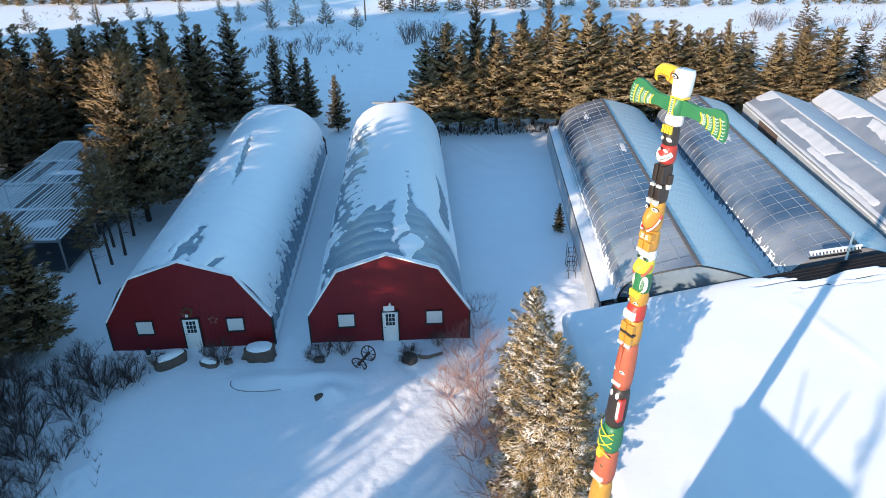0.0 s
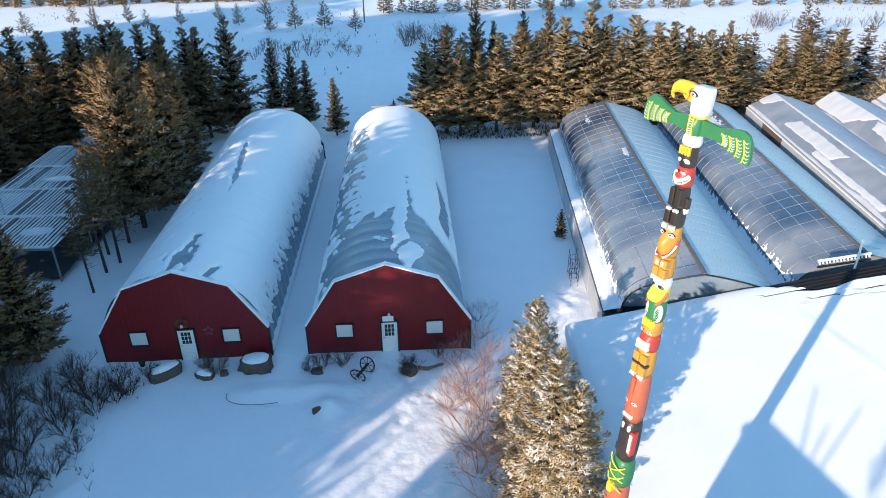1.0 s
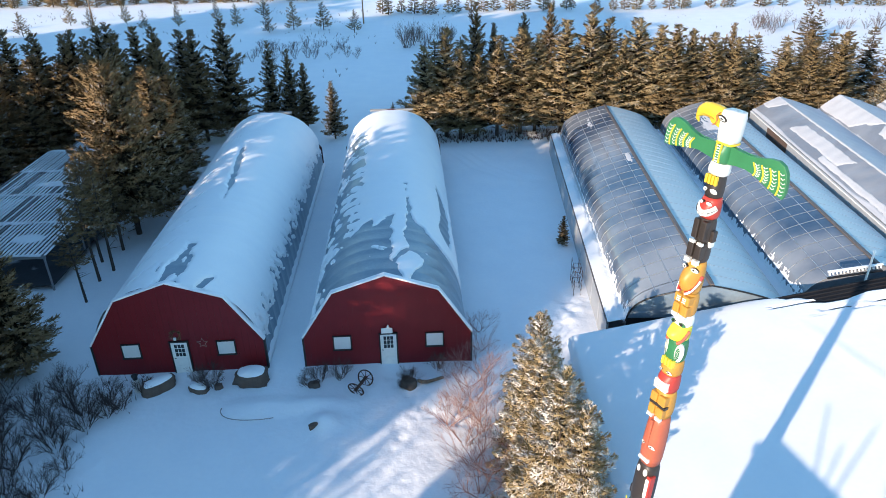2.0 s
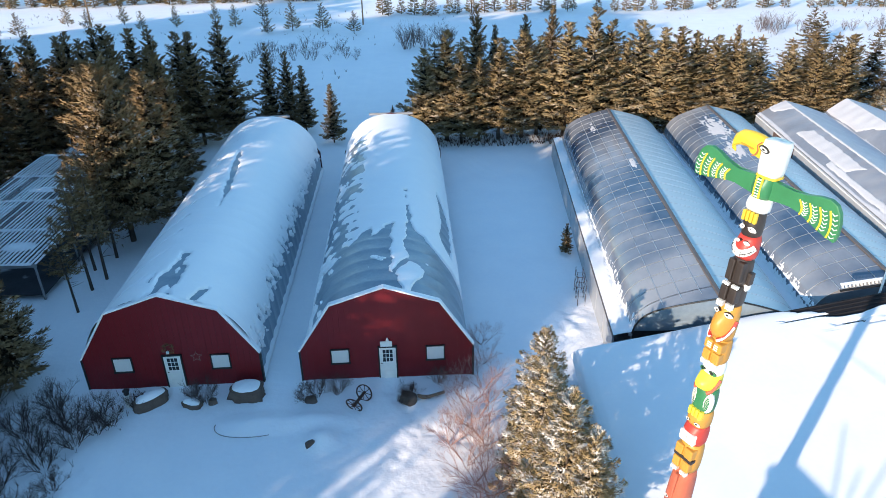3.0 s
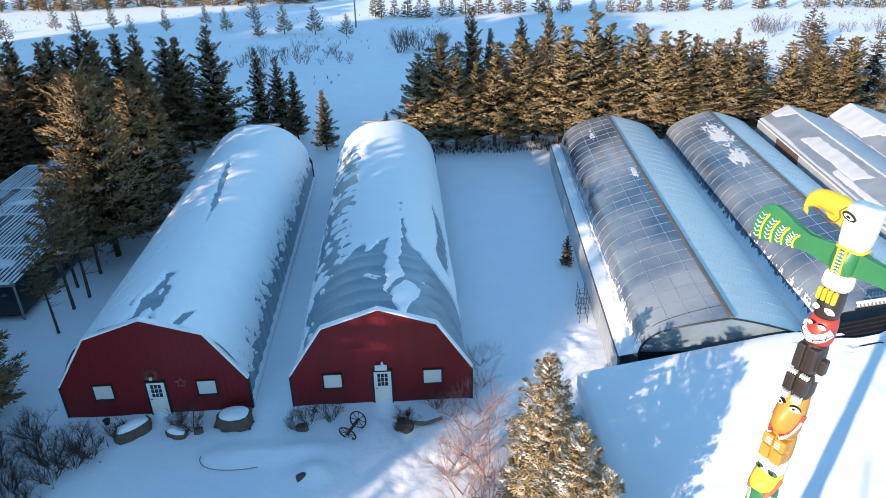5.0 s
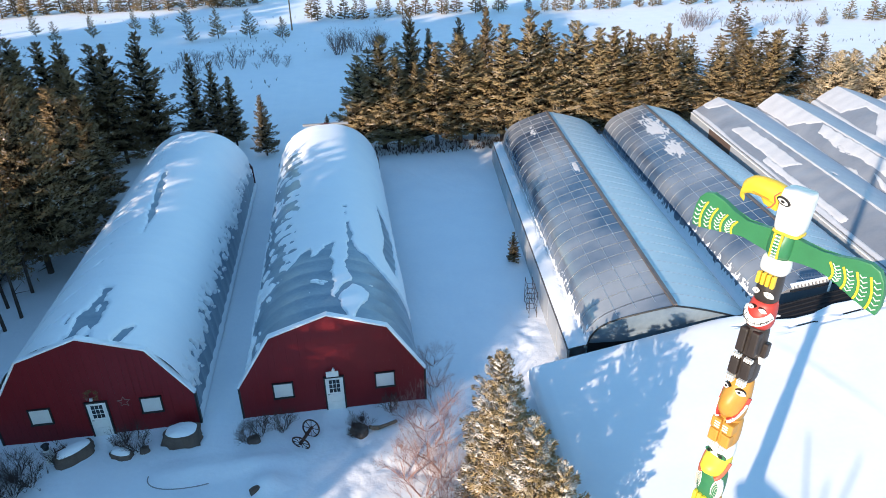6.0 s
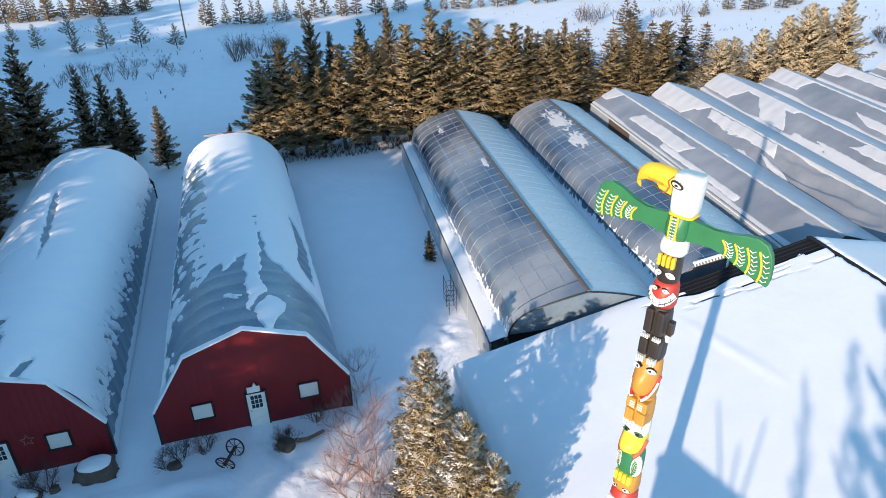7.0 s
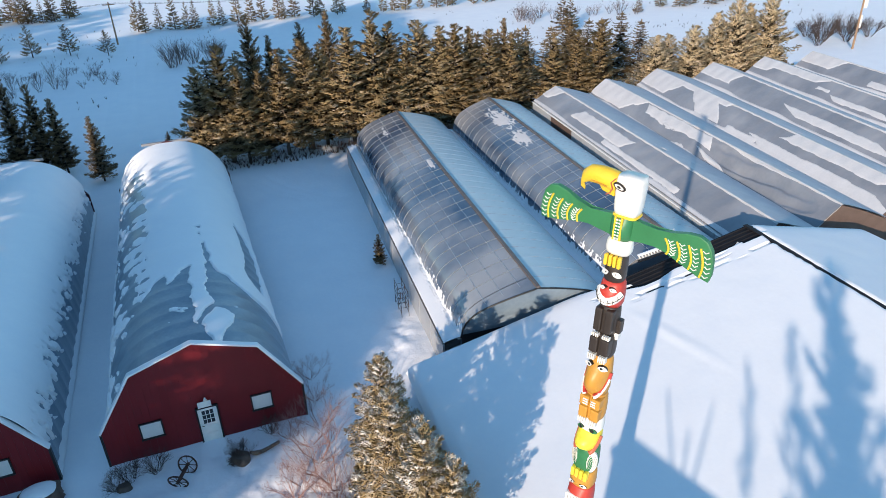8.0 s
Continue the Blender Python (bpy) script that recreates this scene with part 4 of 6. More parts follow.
def bough_crown(name, seed, h, R, base, boughs, sprays, size, material, shape=0.85, sag=0.15, ragged=0.25, width=0.30, bare=0.30):
    """A full cone of plumed boughs set round the stem in a spiral. Every bough is a drooping spray with an upturned tip that carries many
    tufts of needles; the tufts are shaded as parts of the rounded bough."""
    r = np.random.RandomState(seed)
    fs = np.linspace(0, 1, 400)
    cdf = np.cumsum((1 - fs) ** 0.75 + 0.25)
    cdf = cdf / cdf[-1]
    pos, dirs, siz, nor = [], [], [], []
    for k in range(boughs):
        f = min(float(np.interp((k + r.uniform(0.1, 0.9)) / boughs, cdf, fs)), 0.975)
        az = k * 2.39996 + r.uniform(-0.55, 0.55)
        z = base + (h - base) * f
        reach = R * ((1 - f) ** shape * min(1.0, 0.72 + 2.4 * f) + 0.06)
        L = reach * r.uniform(1 - ragged * 1.3, 1 + ragged * 0.5)
        e = -sag + (1.0 + sag) * f ** 1.6 + r.uniform(-0.14, 0.14)
        o = np.array([math.cos(az), math.sin(az), 0.0])
        side = np.array([-o[1], o[0], 0.0])
        m = max(7, int(sprays * (0.22 + 0.78 * L / R)))
        s = (bare * (1 - f)) + (1 - bare * (1 - f)) * r.uniform(0, 1, m) ** 0.70
        w = (0.19 * L + 0.07 * R) * np.sin(np.clip(s, 0.05, 1) ** 1.25 * 2.85)
        lat = np.clip(r.normal(0, 0.52, m), -1.25, 1.25)
        over = r.normal(0, 0.5, m)
        p = o[None] * (s * L * math.cos(e))[:, None] + side[None] * (lat * w)[:, None]
        p[:, 2] += z + s * L * math.sin(e) - 0.42 * L * s * (1 - s) * (1 - f) + over * w * 0.32 - 0.16 * np.abs(lat) * w
        d = o[None] * r.uniform(0.55, 1.0, m)[:, None] + side[None] * (lat * r.uniform(0.4, 0.9, m))[:, None]
        d += r.normal(0, 0.28, (m, 3))
        d[:, 2] += 0.12 + 0.45 * f
        q = side[None] * (lat * 0.9)[:, None] + o[None] * (0.30 + 0.75 * s)[:, None]
        q[:, 2] += 0.55 + 0.75 * over
        pos.append(p)
        dirs.append(d)
        nor.append(q + r.normal(0, 0.14, (m, 3)))
        siz.append(size * r.uniform(0.6, 1.25, m) * (0.75 + 0.25 * (1 - f)))
    k = 16
    zt = np.linspace(h * 0.93, h, k)
    pos.append(np.stack([r.uniform(-0.02, 0.02, k) * R, r.uniform(-0.02, 0.02, k) * R, zt], 1))
    dirs.append(np.stack([r.uniform(-0.7, 0.7, k), r.uniform(-0.7, 0.7, k), np.ones(k)], 1))
    nor.append(dirs[-1] * np.array([[1.0, 1.0, 0.3]]))
    siz.append(np.full(k, size * 0.7))
    p, d, l, q = np.concatenate(pos), unit(np.concatenate(dirs)), np.concatenate(siz)[:, None], unit(np.concatenate(nor))
    n = len(p)
    up = q + r.uniform(-0.55, 0.55, (n, 3))
    sd = unit(np.cross(d, up))
    up = np.cross(sd, d)
    up = np.where(np.sum(up * q, 1, keepdims=True) < 0, -up, up)
    sd = np.cross(d, up)
    wv = l * width * r.uniform(0.7, 1.2, (n, 1))
    V = np.stack([p - d * l * 0.15 + sd * wv, p + d * l * 0.85 + up * l * r.uniform(-0.15, 0.25, (n, 1)), p - d * l * 0.15 - sd * wv], 1).reshape(-1, 3)
    F = np.arange(n * 3).reshape(n, 3)
    g = np.cross(V[F[:, 1]] - V[F[:, 0]], V[F[:, 2]] - V[F[:, 0]])
    flip = np.sum(g * up, 1) < 0
    F[flip] = F[flip][:, ::-1]
    me = tri_mesh(name, V, F, material)
    me.polygons.foreach_set("use_smooth", np.full(len(F), True))
    me.normals_split_custom_set_from_vertices(np.repeat(q, 3, 0).tolist())
    return me


def trunk_mesh(h, r0, lean=0.0, limbs=0, seed=0, low=0.0, core=0.0):
    """Tapered trunk with limbs; core is the radius of dark flaps that paint shade inside the crown."""
    s = Shape()
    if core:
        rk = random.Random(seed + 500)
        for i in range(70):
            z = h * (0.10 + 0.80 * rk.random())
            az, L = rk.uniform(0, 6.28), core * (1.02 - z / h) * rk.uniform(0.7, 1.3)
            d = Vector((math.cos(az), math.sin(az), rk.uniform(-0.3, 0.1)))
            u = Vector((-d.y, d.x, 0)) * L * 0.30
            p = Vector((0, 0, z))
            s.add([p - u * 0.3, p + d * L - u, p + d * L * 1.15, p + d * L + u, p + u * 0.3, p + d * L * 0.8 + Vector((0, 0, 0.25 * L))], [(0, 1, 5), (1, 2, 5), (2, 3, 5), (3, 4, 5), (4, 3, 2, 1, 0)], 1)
    rr = random.Random(seed)
    k = 5
    for i in range(k):
        a, b = i / k, (i + 1) / k
        s.tube((lean * a, 0, h * a - (0.3 if i == 0 else 0)), (lean * b, 0, h * b), r0 * (1 - 0.93 * a), r0 * (1 - 0.93 * b), 7, caps=False)
    for i in range(limbs):
        z = h * rr.uniform(low, 0.75)
        az, L = rr.uniform(0, 6.28), h * rr.uniform(0.06, 0.16)
        s.tube((lean * z / h, 0, z), (lean * z / h + math.cos(az) * L, math.sin(az) * L, z + rr.uniform(-0.1, 0.25) * L), r0 * 0.22, r0 * 0.05, 4, caps=False)
    return s.mesh("trunk", [M_BARK, M_CROWN_SHADE], True)


def conifer(name, label, category, group, crown, trunk, inner=None):
    t = thing(name, (0, 0, 0), 0, label, category, group)
    part("trunk", trunk, t, "dark bark")
    if inner:
        part("inner_crown", inner, t, "near-black inner sprays that paint shade into the crown")
    part("crown", crown, t)
    return t


def place(proto, x, y, s=1.0, rz=0.0, wide=1.0, label=""):
    t = copy_thing(proto, Matrix.Translation((x, y, float(ground_height(np.array(x), np.array(y))) - 0.06)) @ pose(0, 0, 0, 0, 0, rz) @ Matrix.Diagonal((s * wide, s * wide, s, 1)))
    if label:
        t["label"] = label
    return t


rt = random.Random(7)
LB_DARK, LB_GOLD = "tall dark green spruce added to cast shade", "sunlit olive spruce with frosted tips in a shelter row"
DARK = [conifer("spruce_tree", LB_DARK, "spruce tree", "dark spruces",
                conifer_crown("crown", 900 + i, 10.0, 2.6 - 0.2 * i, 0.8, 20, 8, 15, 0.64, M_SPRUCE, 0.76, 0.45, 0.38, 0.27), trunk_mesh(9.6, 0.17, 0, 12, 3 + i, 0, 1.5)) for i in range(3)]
OLIVE = [conifer("spruce_tree", "broad olive frosted spruce of the grove and the added shade trees", "spruce tree", "grove spruces",
                 bough_crown("crown", 910 + i, 10.0, 2.6 - 0.2 * i, 1.2, 150, 120, 0.32, M_SPRUCE, 0.66, 0.08, 0.52, 0.17), trunk_mesh(9.6, 0.17, 0, 12, 3 + i), bough_crown("inner_crown", 915 + i, 8.9, 1.1, 1.4, 56, 26, 0.55, M_CROWN_SHADE, 0.66, 0.1, 0.3, 0.34, 0.0)) for i in range(3)]
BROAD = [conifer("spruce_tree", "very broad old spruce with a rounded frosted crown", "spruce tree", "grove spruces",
                 bough_crown("crown", 925, 13.0, 4.3, 2.2, 230, 210, 0.36, M_SPRUCE, 0.45, 0.10, 0.42, 0.17), trunk_mesh(12.4, 0.26, 0, 16, 8), bough_crown("inner_crown", 926, 11.4, 2.4, 2.6, 90, 40, 0.7, M_CROWN_SHADE, 0.5, 0.1, 0.3, 0.34, 0.0))]
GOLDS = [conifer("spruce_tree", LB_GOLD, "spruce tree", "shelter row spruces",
                 bough_crown("crown", 930 + i, 10.0, 2.3 - 0.14 * i, 1.3, 150, 125, 0.30, M_GOLD, 0.60, -0.12, 0.60, 0.18), trunk_mesh(9.6, 0.16, 0, 12, 13 + i), bough_crown("inner_crown", 935 + i, 8.9, 0.95, 1.4, 52, 26, 0.52, M_CROWN_SHADE, 0.60, 0.1, 0.3, 0.34, 0.0)) for i in range(3)]
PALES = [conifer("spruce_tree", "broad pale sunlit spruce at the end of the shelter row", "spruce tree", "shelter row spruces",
                 bough_crown("crown", 950 + i, 10.0, 4.0 - 0.5 * i, 0.5, 150, 150, 0.36, M_PALEGOLD, 0.72, -0.15, 0.40, 0.20), trunk_mesh(9.6, 0.16, 0, 8, 17 + i), bough_crown("inner_crown", 955 + i, 8.6, 1.9, 0.6, 60, 30, 0.6, M_CROWN_SHADE, 0.7, 0.1, 0.3, 0.34, 0.0)) for i in range(2)]
PINES = [conifer("pine_tree", "slender pine with a bare lower trunk and thin crown", "pine tree", "slender pines",
                 bough_crown("crown", 960 + i, 8.0, 1.25, 3.2, 60, 60, 0.24, M_SPRUCE, 0.45, -0.05, 0.5, 0.16), trunk_mesh(7.7, 0.11, 0.25, 16, 23 + i, 0.2)) for i in range(2)]
YOUNG = [conifer("young_pine", "small young pine in the open snow field", "pine tree", "young pines",
                 bough_crown("crown", 980 + i, 4.0, 1.4 - 0.2 * i, 0.6, 50, 60, 0.22, M_GOLD if i else M_SPRUCE, 0.6, -0.3, 0.5, 0.18), trunk_mesh(3.8, 0.07, 0, 8, 33 + i)) for i in range(2)]
FAR = [conifer("far_spruce", "distant small spruce in a plantation row", "spruce tree", "plantation row",
               bough_crown("crown", 990 + i, 5.0, 1.2, 0.3, 50, 34, 0.34, M_SPRUCE if i else M_GOLD, 0.8, 0.05, 0.3, 0.2), trunk_mesh(4.7, 0.09, 0, 0, 43 + i)) for i in range(2)]
HIGH = conifer("pine_tree", "very tall unseen pine added for the shade of its high crown", "pine tree", "tall pines", conifer_crown("crown", 970, 22.0, 2.0, 15.9, 16, 8, 12, 0.7, M_SPRUCE, 0.4, 0.0, 0.4), trunk_mesh(21.5, 0.07))
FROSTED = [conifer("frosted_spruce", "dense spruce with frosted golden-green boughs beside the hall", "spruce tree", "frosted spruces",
                   bough_crown("crown", 1000 + i, 6.5, 1.80, 0.25, 200, 330, 0.125, M_FROST, 0.52, 0.14, 0.36, 0.20), trunk_mesh(6.2, 0.12, 0, 14, 53 + i), bough_crown("inner_crown", 1005 + i, 5.2, 0.55, 0.3, 50, 22, 0.30, M_CROWN_SHADE, 0.66, 0.1, 0.3, 0.34, 0.0)) for i in range(2)]

# shelter row behind the greenhouses: x, height
ROW = [(3.3, 9.9), (5.5, 11.2), (6.9, 9.3), (10.8, 10.0), (13.3, 10.5), (15.0, 10.5), (17.5, 12.1), (20.0, 12.8), (21.8, 12.2), (25.1, 11.6),
       (27.2, 11.0), (28.7, 10.8), (30.8, 10.4), (32.7, 9.8), (34.9, 9.5), (37.5, 8.3), (40.7, 8.8), (43.5, 8.8), (46.8, 9.4)]
for i, (x, h) in enumerate(ROW):
    y = 39 + rt.uniform(-1.0, 1.0)
    place(GOLDS[(i * 2 + i // 3) % 3], x, y, h / 10.0 * rt.uniform(0.95, 1.04), rt.uniform(0, 360), rt.uniform(1.15, 1.65))
for i, (x, y, h) in enumerate([(8.8, 38.6, 8.6), (23.4, 38.4, 9.6), (54.4, 39.2, 7.2), (57.0, 40.4, 7.0), (60.1, 39.6, 7.7), (63.5, 39.8, 9.0), (66.1, 39.5, 10.1), (68.8, 40.4, 9.5), (71.5, 39.6, 10.2)]):
    if x > 48:
        place(PALES[i % 2], x, y, h / 10.0, rt.uniform(0, 360), 1.25 if h < 8 else 1.05)
    else:
        place(GOLDS[(i + 1) % 3], x, y, h / 10.0, rt.uniform(0, 360), 1.1)
for x, y, h in [(9.2, 46.0, 12.4), (11.9, 52, 9.4), (15.8, 54, 10.0), (18.2, 50, 11.6), (2.2, 44.5, 3.0), (-0.2, 46.5, 1.8), (33.5, 46, 9.2), (38.5, 47, 9.6), (53.0, 56, 7.0)]:
    place(OLIVE[int(x) % 3], x, y, h / 10.0, rt.uniform(0, 360), 1.5 if x > 50 else (0.75 if h > 4 else 1.0))

# low spruces added to darken the shaded foot of the shelter row
for i in range(16):
    place(OLIVE[i % 3], 46.5 + 1.75 * i + rt.uniform(-0.5, 0.5), 37.6 + rt.uniform(-0.6, 0.8), rt.uniform(0.24, 0.34), rt.uniform(0, 360), 2.0, "low spruce added to fill the dark shaded foot of the shelter row")

# the dark grove beside the first barn
for i, (x, y, h, wd) in enumerate([(-17.0, 41.5, 11.9, 1.0), (-19.6, 40.0, 11.4, 1.0), (-23.4, 40.5, 11.6, 1.0), (-13.2, 44.5, 9.2, 0.75), (-11.2, 44.2, 8.4, 0.85), (-9.5, 43.0, 7.2, 0.9), (-6.2, 39.2, 6.1, 0.85),
                                   (-33.6, 36.5, 10.9, 1.1), (-31.0, 38.0, 11.5, 1.0), (-28.8, 37.6, 11.2, 1.0), (-26.2, 38.0, 11.4, 1.0), (-20.6, 33.0, 10.8, 1.0), (-37.0, 37.0, 9.8, 1.1), (-40.5, 36, 10.5, 1.1), (-44.5, 36, 11, 1.1),
                                   (-18.8, 24.0, 11.2, 1.15), (-22.5, 28.2, 10.8, 1.1), (-19.0, 29.5, 9.4, 1.0),
                                   (-35.5, 31.0, 9.0, 1.1), (-33.5, 26.6, 6.4, 1.1),
                                   (-19.4, 0.4, 8.4, 1.1), (-22.0, -1.2, 8.8, 1.15), (-24.6, 2.0, 8.6, 1.1), (-23.2, -5.5, 8.0, 1.1), (-29.0, 6.0, 9.0, 1.1), (-27.0, -4.0, 9.0, 1.1),
                                   (-35.2, 41.0, 11.2, 1.1), (-32.6, 43.0, 11.0, 1.1), (-29.6, 42.5, 11.4, 1.1), (-26.4, 43.5, 11.2, 1.1), (-22.0, 44.0, 10.6, 1.1), (-38.6, 42.0, 11.4, 1.1), (-42.0, 44.0, 12.0, 1.1), (-46.0, 41.0, 12.0, 1.1),
                                   (-36.6, 34.0, 9.6, 1.2), (-40.2, 32.0, 10.0, 1.2), (-33.0, 32.5, 8.0, 1.1), (-31.8, 37.4, 9.6, 1.2), (-24.6, 34.0, 10.2, 1.15), (-22.6, 37.0, 10.6, 1.1), (-33.6, 20.0, 6.6, 1.1), (-35.6, 15.5, 8.0, 1.2), (-33.2, 12.0, 8.6, 1.2), (-26.4, 6.8, 8.0, 1.1), (-48.0, 47.0, 12.0, 1.1), (-30.5, 47.0, 11.0, 1.1),
                                   # these seven stand out of view, added to shade the grove
                                   (-31.0, 3.0, 13.0, 1.1), (-31.5, 6.0, 13.5, 1.1), (-32.0, -1.0, 13.0, 1.1), (-35.0, 6.0, 14.0, 1.1), (-37.0, 9.0, 14.0, 1.1), (-38.4, 13.0, 14.0, 1.1), (-33.5, 8.4, 12.0, 1.1)]):
    place(OLIVE[i % 3], x, y, h / 10.0, rt.uniform(0, 360), wd)
place(BROAD[0], -19.3, 17.6, 1.0, 30, 0.86)
for x, y, h, k in [(-19.3, 7.7, 6.6, 1), (-19.5, 10.4, 8.2, 0), (-19.1, 11.8, 8.6, 0), (-20.4, 13.2, 8.2, 1), (-19.6, 15.0, 8.8, 1)]:
    place(PINES[k], x, y, h / 8.0, rt.uniform(0, 360))
# frosted spruces in line beside the hall, and a small one at the greenhouse wall
for i, (x, y, h, wd) in enumerate([(7.08, -5.25, 6.3, 1.0), (6.5, -8.5, 7.0, 1.0), (6.5, -12.2, 8.2, 1.0), (4.8, -14.2, 3.1, 1.15), (7.0, -6.9, 5.8, 1.1), (7.0, -10.2, 6.9, 1.0), (7.2, -12.9, 7.4, 0.85)]):
    place(FROSTED[i % 2], x, y, h / 6.5, 70 * i, wd)
place(OLIVE[1], 12.35, 13.2, 0.235, 30, 0.95, "small dark spruce beside the greenhouse wall")

# open field: young pines, plantation rows, thickets
for x, y, h in [(-70.8, 107, 4.6), (-67, 119, 4.4), (-60, 112, 4.2), (-55.3, 118, 4.4), (-49, 110, 3.8), (-43.4, 113, 4.2), (-37, 118, 4.0), (-31.7, 112, 4.4), (-24.2, 104.6, 4.2), (-19.9, 107.2, 5.4), (-14.1, 106.4, 5.2), (-8.0, 103, 4.2), (-28, 121, 4.6), (-76, 100, 4.5), (-82, 110, 4.5)]:
    place(YOUNG[int(-x) % 2], x, y, h / 4.0, rt.uniform(0, 360), 1.1)
for k in range(46):
    x = -4 + k * 2.5 + rt.uniform(-0.9, 0.9)
    if rt.random() > 0.12:
        place(FAR[k % 2], x, 124.5 - 0.03 * x + rt.uniform(-1.5, 1.5), rt.uniform(0.8, 1.4), rt.uniform(0, 360))
for k in range(62):
    x = -114 + k * 1.6 + rt.uniform(-0.8, 0.8)
    place(FAR[1 if k % 3 else 0], x, 151 + 0.04 * x + rt.uniform(-3, 3), rt.uniform(0.9, 1.7), rt.uniform(0, 360), 1.1)
for x, y, h in [(100, 97, 4.2), (103.5, 95, 4.8), (107, 96, 4.0), (111, 94, 4.6), (92, 93.5, 3.2), (67.5, 82, 6.2), (69.5, 83, 5.4), (116, 96, 4.4)]:
    place(FAR[int(x) % 2], x, y, h / 5.0, rt.uniform(0, 360), 1.5)


def shrub_mesh(name, seed, stems, h, spread, material, r0=0.022, depth=4, kids=3):
    """A leafless bush: forked, tapering stems."""
    r = random.Random(seed)
    s = Shape()

    def grow(p, d, L, rad, lev):
        q = p + d * L
        s.tube(p, q, rad, rad * 0.62, 4 if lev > 1 else 3, caps=False)
        if lev == 0:
            return
        for _ in range(kids if lev > 1 else 2):
            nd = (d + Vector((r.uniform(-1, 1), r.uniform(-1, 1), r.uniform(-0.25, 0.6))) * 0.62).normalized()
            grow(q if r.random() < 0.5 else p + d * L * r.uniform(0.5, 0.95), nd, L * r.uniform(0.55, 0.85), rad * 0.58, lev - 1)

    for i in range(stems):
        az = r.uniform(0, 6.283)
        d = Vector((math.cos(az) * spread, math.sin(az) * spread, 1)).normalized()
        grow(Vector((math.cos(az) * 0.12, math.sin(az) * 0.12, -0.1)), d, h * r.uniform(0.26, 0.4), r0, depth)
    return s.mesh(name, material)


RED_BUSH = [tagged(new("bare_shrub", shrub_mesh("bare_shrub", 60 + i, 6, 2.9, 0.9, M_TWIG, 0.027, 5, 3)), "leafless shrub with reddish twigs in the snow", "shrub", "reddish shrubs") for i in range(2)]
BRUSH = [tagged(new("brush_shrub", shrub_mesh("brush_shrub", 70 + i, 10, 1.7, 0.65, M_BRUSH, 0.020, 4, 4)), "dark leafless brush at the edge of the yard", "shrub", "dark brush") for i in range(2)]


FARBRUSH = [tagged(new("field_shrub", shrub_mesh("field_shrub", 74 + i, 9, 1.9, 0.40, M_FARBRUSH, 0.018, 3, 3)), "thin leafless shrub in the open snow field", "shrub", "field shrubs") for i in range(2)]


def put(proto, x, y, s, rz):
    return copy_thing(proto, Matrix.Translation((x, y, float(ground_height(np.array(x), np.array(y))))) @ pose(0, 0, 0, 0, 0, rz) @ Matrix.Scale(s, 4))


for x, y, s in [(4.9, -1.2, 0.75), (4.4, -3.4, 0.8), (4.7, -5.2, 1.0), (3.6, -6.4, 0.85), (4.6, -8.2, 1.05), (5.2, -10.2, 0.9), (3.4, -4.6, 0.6), (5.1, 0.9, 0.6), (5.3, 2.6, 0.5), (2.9, -5.2, 0.7), (3.8, -7.6, 0.8), (4.0, -9.6, 0.9), (5.6, -6.6, 0.8), (4.2, -2.2, 0.7), (3.4, -1.4, 0.5), (4.4, -11.6, 0.9), (5.0, -12.8, 0.8)]:
    put(RED_BUSH[int(x * 10) % 2], x, y, s, rt.uniform(0, 360))
for x, y, s in [(-14.2, -2.4, 0.9), (-15.0, -3.2, 1.0), (-13.4, -2.8, 0.8), (-14.6, -4.2, 1.0), (-16.2, -4.6, 1.1), (-17.4, -3.2, 1.2), (-18.4, -5.0, 1.2), (-16.8, -6.6, 1.1), (-18.6, -7.6, 1.3), (-17.6, -9.2, 1.1), (-20.0, -9.0, 1.3), (-19.6, -2.4, 1.2),
                (-16.6, -1.4, 1.0), (-18.2, -10.8, 1.2), (-20.5, -6.2, 1.3), (-21.8, -10.5, 1.3), (-15.4, -5.6, 0.9), (-15.8, -2.6, 1.0), (-17.8, -6.0, 1.2), (-19.2, -4.0, 1.3), (-19.0, -9.6, 1.2), (-17.2, -8.0, 1.1), (-20.6, -8.0, 1.4), (-21.0, -3.6, 1.4), (-13.9, -3.4, 0.8), (-14.8, -8.4, 0.9), (-15.4, -9.6, 1.0), (-15.0, -11.0, 0.9), (-15.8, -12.2, 1.1), (-14.6, -12.8, 0.8), (-16.4, -8.2, 1.1), (-16.8, -10.4, 1.2), (-16.0, -13.6, 1.1), (-15.0, -14.2, 0.9), (-14.4, -6.9, 0.7), (-9.2, -1.4, 0.85), (-10.0, -0.9, 0.6), (-12.6, -1.6, 0.6), (-3.6, -1.3, 0.7), (-2.6, -1.2, 0.7), (-4.2, -1.7, 0.6), (2.6, -0.7, 0.6), (0.9, -1.5, 0.5), (1.2, -1.8, 0.55), (0.8, -2.2, 0.4)]:
    put(BRUSH[int(-x * 10) % 2], x, y, s, rt.uniform(0, 360))
for i in range(66):
    if i < 34:
        x, y, s = rt.uniform(-24, -6), rt.uniform(76, 90), rt.uniform(0.7, 1.3)
    elif i < 48:
        x, y, s = rt.uniform(0, 9), rt.uniform(87, 93), rt.uniform(1.4, 2.6)
    else:
        x, y, s = rt.uniform(64, 92), rt.uniform(91, 99), rt.uniform(1.0, 2.0)
    put(FARBRUSH[i % 2], x, y, s, rt.uniform(0, 360))
